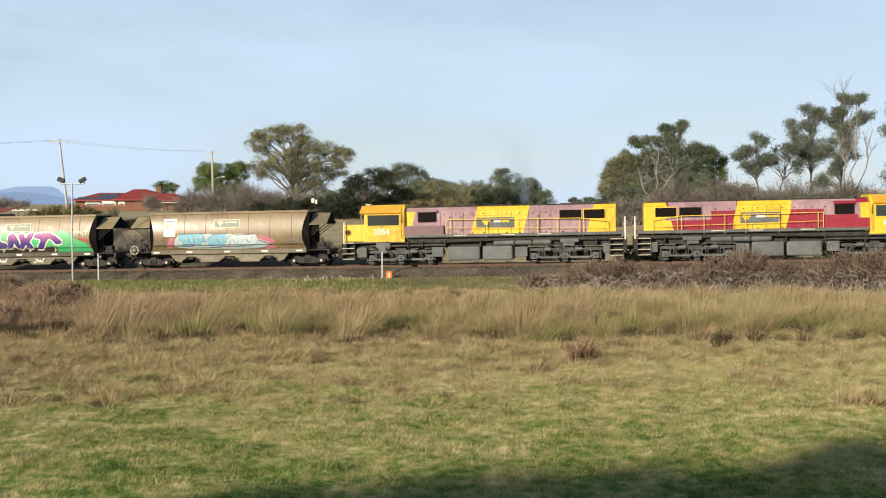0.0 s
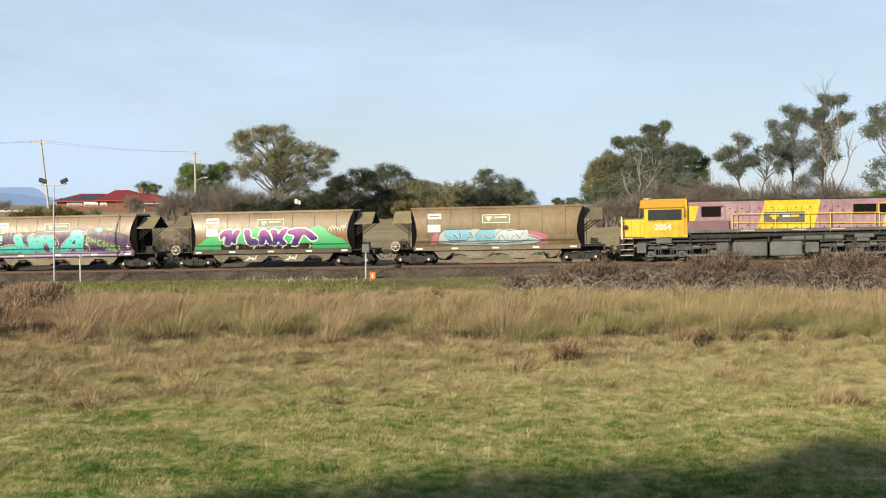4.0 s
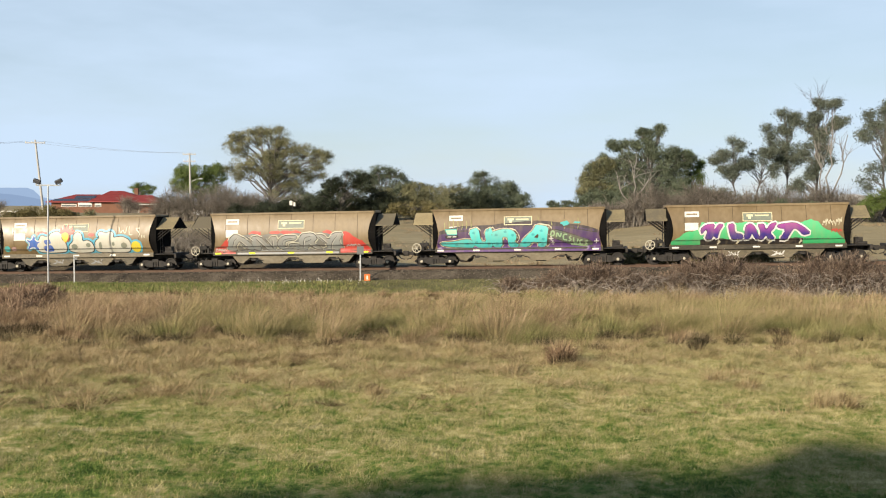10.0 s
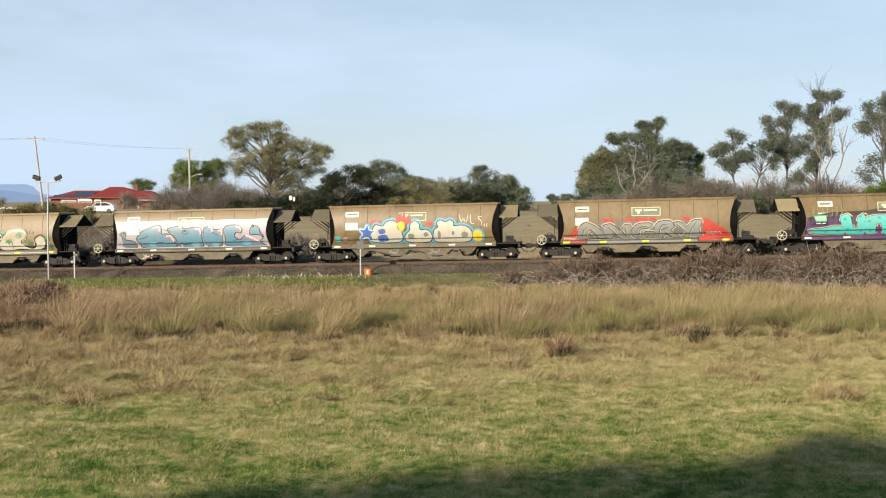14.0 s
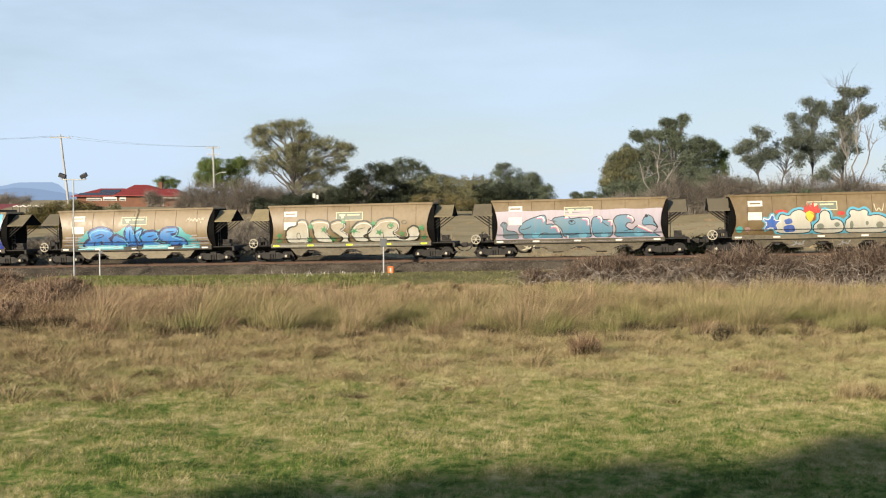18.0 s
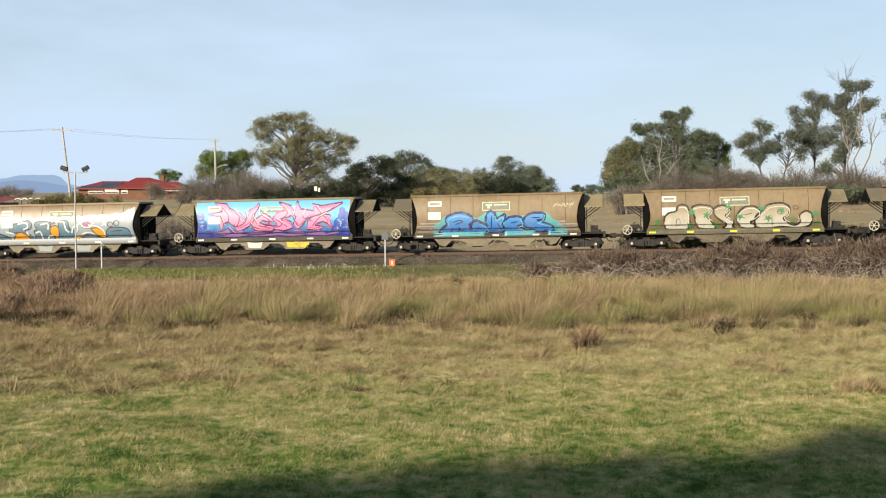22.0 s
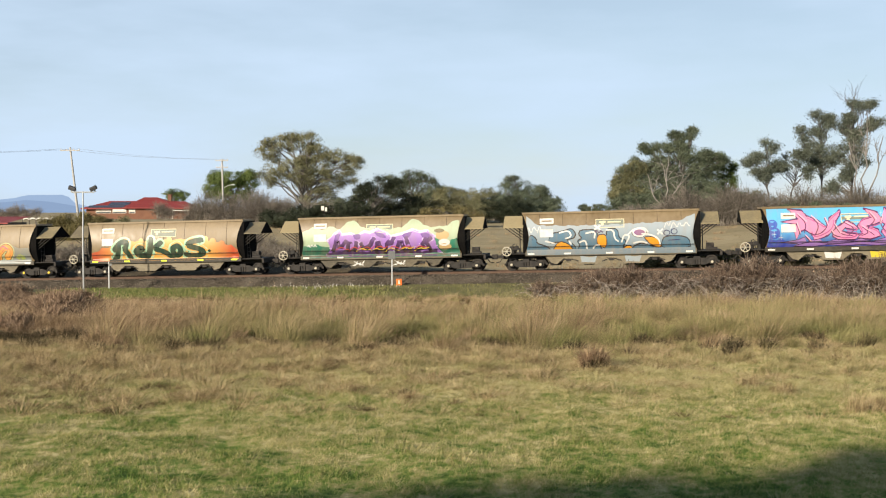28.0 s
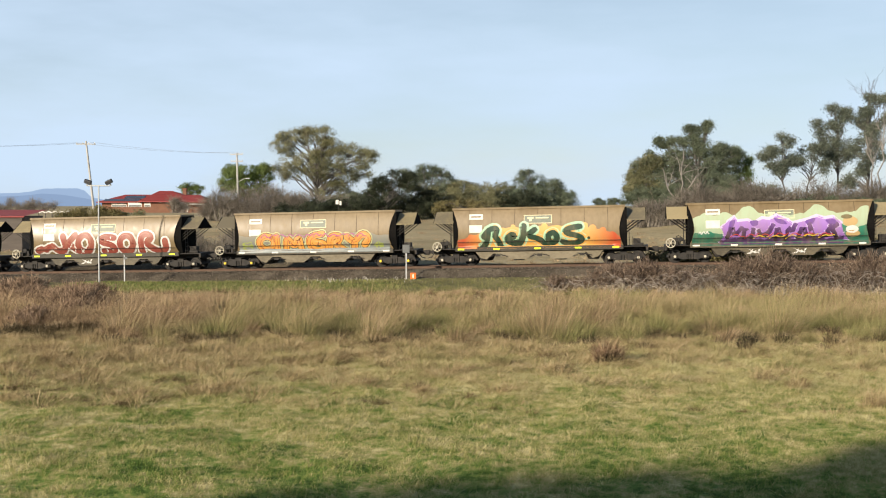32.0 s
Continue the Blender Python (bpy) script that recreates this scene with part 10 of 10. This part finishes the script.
# 13: orange letters
STROKES = [[(-2.62, 1.91), (-2.89, 2.05), (-3.21, 2.04), (-3.45, 1.87), (-3.54, 1.62), (-3.42, 1.37), (-3.16, 1.23), (-2.84, 1.24), (-2.59, 1.40), (-2.51, 1.66), (-2.62, 1.91)],
    [(-2.38, 2.03), (-2.37, 1.10)],
    [(-1.81, 1.09), (-1.71, 2.06), (-1.24, 1.27), (-0.93, 2.12), (-0.78, 1.10)],
    [(0.59, 2.16), (-0.17, 2.01), (-0.31, 1.45), (0.17, 1.08), (0.72, 1.24), (0.68, 1.59), (0.14, 1.63)],
    [(1.03, 1.04), (1.11, 2.06), (1.84, 2.02), (1.59, 1.62), (1.34, 1.58), (2.09, 1.04)],
    [(2.18, 1.97), (2.64, 1.56), (3.19, 2.19), (3.63, 1.85), (3.30, 1.45)],
    [(2.69, 1.56), (2.60, 1.06)]]
p = Paint().field(-4.9, 4.9, lambda x: 1.0, ragged(2.15, 0.18, 1.3, 5), 0.013)
piece(W[13], [("paint_field", p, spray("smoke_blue_spray", (0.17, 0.20, 0.20), (0.27, 0.25, 0.19), 1.2, 2.3)), ("paint_patch", Paint().disc(-4.3, 1.45, 0.4, 0.016, 0.28, 12, 0.2, 1).disc(4.2, 1.4, 0.3, 0.016, 0.2, 12, 0.2, 2), plain("lime_spray", (0.35, 0.42, 0.10)))])
lettering(W[13], [soften(t, 2) for t in STROKES], 0.20, spray("tangerine_spray", (0.82, 0.36, 0.06), (0.72, 0.30, 0.09), 1.3, 2.4), P_BLACK, plain("pale_lime_spray", (0.60, 0.58, 0.28)), 0.10, 0.035, shine=plain("apricot_spray", (0.85, 0.5, 0.2)), inner=plain("rust_red_spray", (0.35, 0.07, 0.05)))
piece(W[13], [("paint_drip", scribble(-3.4, 3.4, 1.9, 2.25, 12, 4, 0.03, 0.04), plain("magenta_spray", (0.42, 0.08, 0.28)))])

# 14: red-brown letters
STROKES = [[(-4.63, 1.39), (-4.33, 1.51)],
    [(-4.07, 1.46), (-3.78, 1.62)],
    [(-3.56, 1.69), (-3.14, 1.27), (-2.58, 1.50), (-2.80, 2.34)],
    [(-2.51, 1.77), (-1.93, 2.40)],
    [(-2.43, 1.82), (-1.77, 1.34)],
    [(-1.06, 1.33), (-0.86, 1.57), (-0.80, 1.89), (-0.91, 2.19), (-1.13, 2.37), (-1.41, 2.36), (-1.64, 2.16), (-1.75, 1.85), (-1.69, 1.53), (-1.49, 1.31), (-1.22, 1.27)],
    [(0.76, 2.16), (-0.02, 2.27), (-0.20, 1.90), (0.69, 1.69), (0.80, 1.29), (0.01, 1.31)],
    [(2.08, 1.76), (2.00, 2.08), (1.78, 2.28), (1.49, 2.29), (1.24, 2.10), (1.14, 1.78), (1.21, 1.46), (1.44, 1.26), (1.73, 1.26), (1.98, 1.45), (2.08, 1.76)],
    [(2.63, 1.19), (2.60, 2.32), (3.21, 2.38), (3.35, 2.08), (2.87, 1.80), (3.76, 1.17), (4.32, 1.35), (4.26, 1.92)]]
lettering(W[14], [soften(t, 2) for t in STROKES], 0.205, spray("oxide_red_spray", (0.24, 0.045, 0.035), (0.30, 0.075, 0.055)), P_WHITE, P_WHITE, 0.11, 0.07)
lines(W[14], [[(x - 0.07, z + 0.08) for x, z in t[:len(t) // 2 + 1]] for t in STROKES], plain("rose_brown_spray", (0.42, 0.16, 0.12)), 0.03, 0.038, "paint_highlight")

# white plates that the painters left bare
for k in (6, 9, 10, 11):
    for z0, z1 in ((2.84, 3.17), (2.04, 2.50)):
        part("data_plate", face_plate(-4.19, -3.38, z0, z1, 0.034), M_WHITE, W[k], "white data plate")
    part("data_text", face_plate(-4.08, -3.46, 2.97, 3.05, 0.04), M_WAGON, W[k])
# daubs of paint on the skirts below
for k, daubs in ((1, ((-1.3, P_GREY), (1.3, P_GREY))), (2, ((-1.35, P_WHITE), (1.25, P_WHITE))), (5, ((-1.3, P_GREY), (1.3, P_GREY))), (6, ((-3.0, P_CREAM),)), (9, ((-1.25, P_WHITE), (1.3, P_YEL), (1.8, P_YEL))), (10, ((-1.3, P_MIST), (1.35, P_MIST))), (11, ((-1.4, P_WHITE), (1.2, P_WHITE))), (14, ((-1.3, P_WHITE),))):
    for i, (x, m) in enumerate(daubs):
        b = Build()
        for n in range(9):
            cx, cz, a = x + 0.07 * ((n * 5) % 9 - 4), 0.62 + 0.045 * ((n * 7) % 5 - 2), 0.4 + n
            b.slab([(cx - 0.2 * math.cos(a), cz - 0.11 * math.sin(a)), (cx + 0.03, cz - 0.04), (cx + 0.2 * math.cos(a), cz + 0.11 * math.sin(a)), (cx - 0.03, cz + 0.04)], -1.068 - 0.0006 * n, -1.058)
        b.slab([(x - 0.5, 0.86), (x - 0.42, 0.5), (x + 0.38, 0.46), (x + 0.5, 0.84), (x + 0.1, 0.78)] if k in (9, 10) else [(x - 0.12, 0.62), (x + 0.1, 0.56), (x + 0.14, 0.66)], -1.0665, -1.058)
        part("paint_daub", b, m, W[k], kind="stuff")
# ---- movement ----
TRAIN = [-329.3158, 1138.9767, -1487.2017, 893.474, -263.1073, 83.8264, 136.5616, -4.6717]  # metres along the track against seconds / 32


def along(t):
    return sum(c * (t / 32) ** (len(TRAIN) - 1 - k) for k, c in enumerate(TRAIN))


def vehicle_pose(d):
    return Matrix.LocRotScale(track(d), Euler((0, -math.atan(GRADE), -TRACK_TURN)), None)


def motions():
    times = [k * 0.5 for k in range(65)]
    vehicles = [(lead_loco, 5.84 + 17.82), (front_loco, 5.84)] + [(w, 3.77 - PITCH * (k + 1)) for k, w in enumerate(WAGONS)]
    for ob, start in vehicles:
        walk(ob, [(t, vehicle_pose(start + along(t))) for t in times])
        for wheel in [o for o in ob.children_recursive if o.name.startswith("wheelset")]:
            r = wheel.location.z
            base = wheel.location.copy()
            rows, turn, last = [(0.0, Matrix.Translation(base))], 0.0, 0.0
            for k in range(1, 32 * 15 + 1):
                t = k / 15
                turn = (along(t) - along(0)) / r
                if abs(turn - last) > 1.2 or k == 480:
                    rows.append((t, Matrix.Translation(base) @ Matrix.Rotation(turn, 4, "Y")))
                    last = turn
            walk(wheel, rows)

    walk(smoke, [(t, Matrix.Translation(track(5.84 + 2.4 + along(t), 0, 3.7))) for t in times])
    # the car waits behind the shrubs, then drives off along the lane
    lane = [(0.0, -35.0), (10.6, -35.0), (11.6, -40.0), (12.2, -42.6), (13.0, -45.4), (13.8, -48.0), (14.6, -50.4), (15.5, -54.5), (16.3, -61.0), (17.0, -68.5), (19.0, -94.0), (23.0, -150.0), (32.0, -270.0)]
    walk(car, [(t, pose(x, 156.0, float(ground_z(x, 156.0)))) for t, x in lane])


motions()
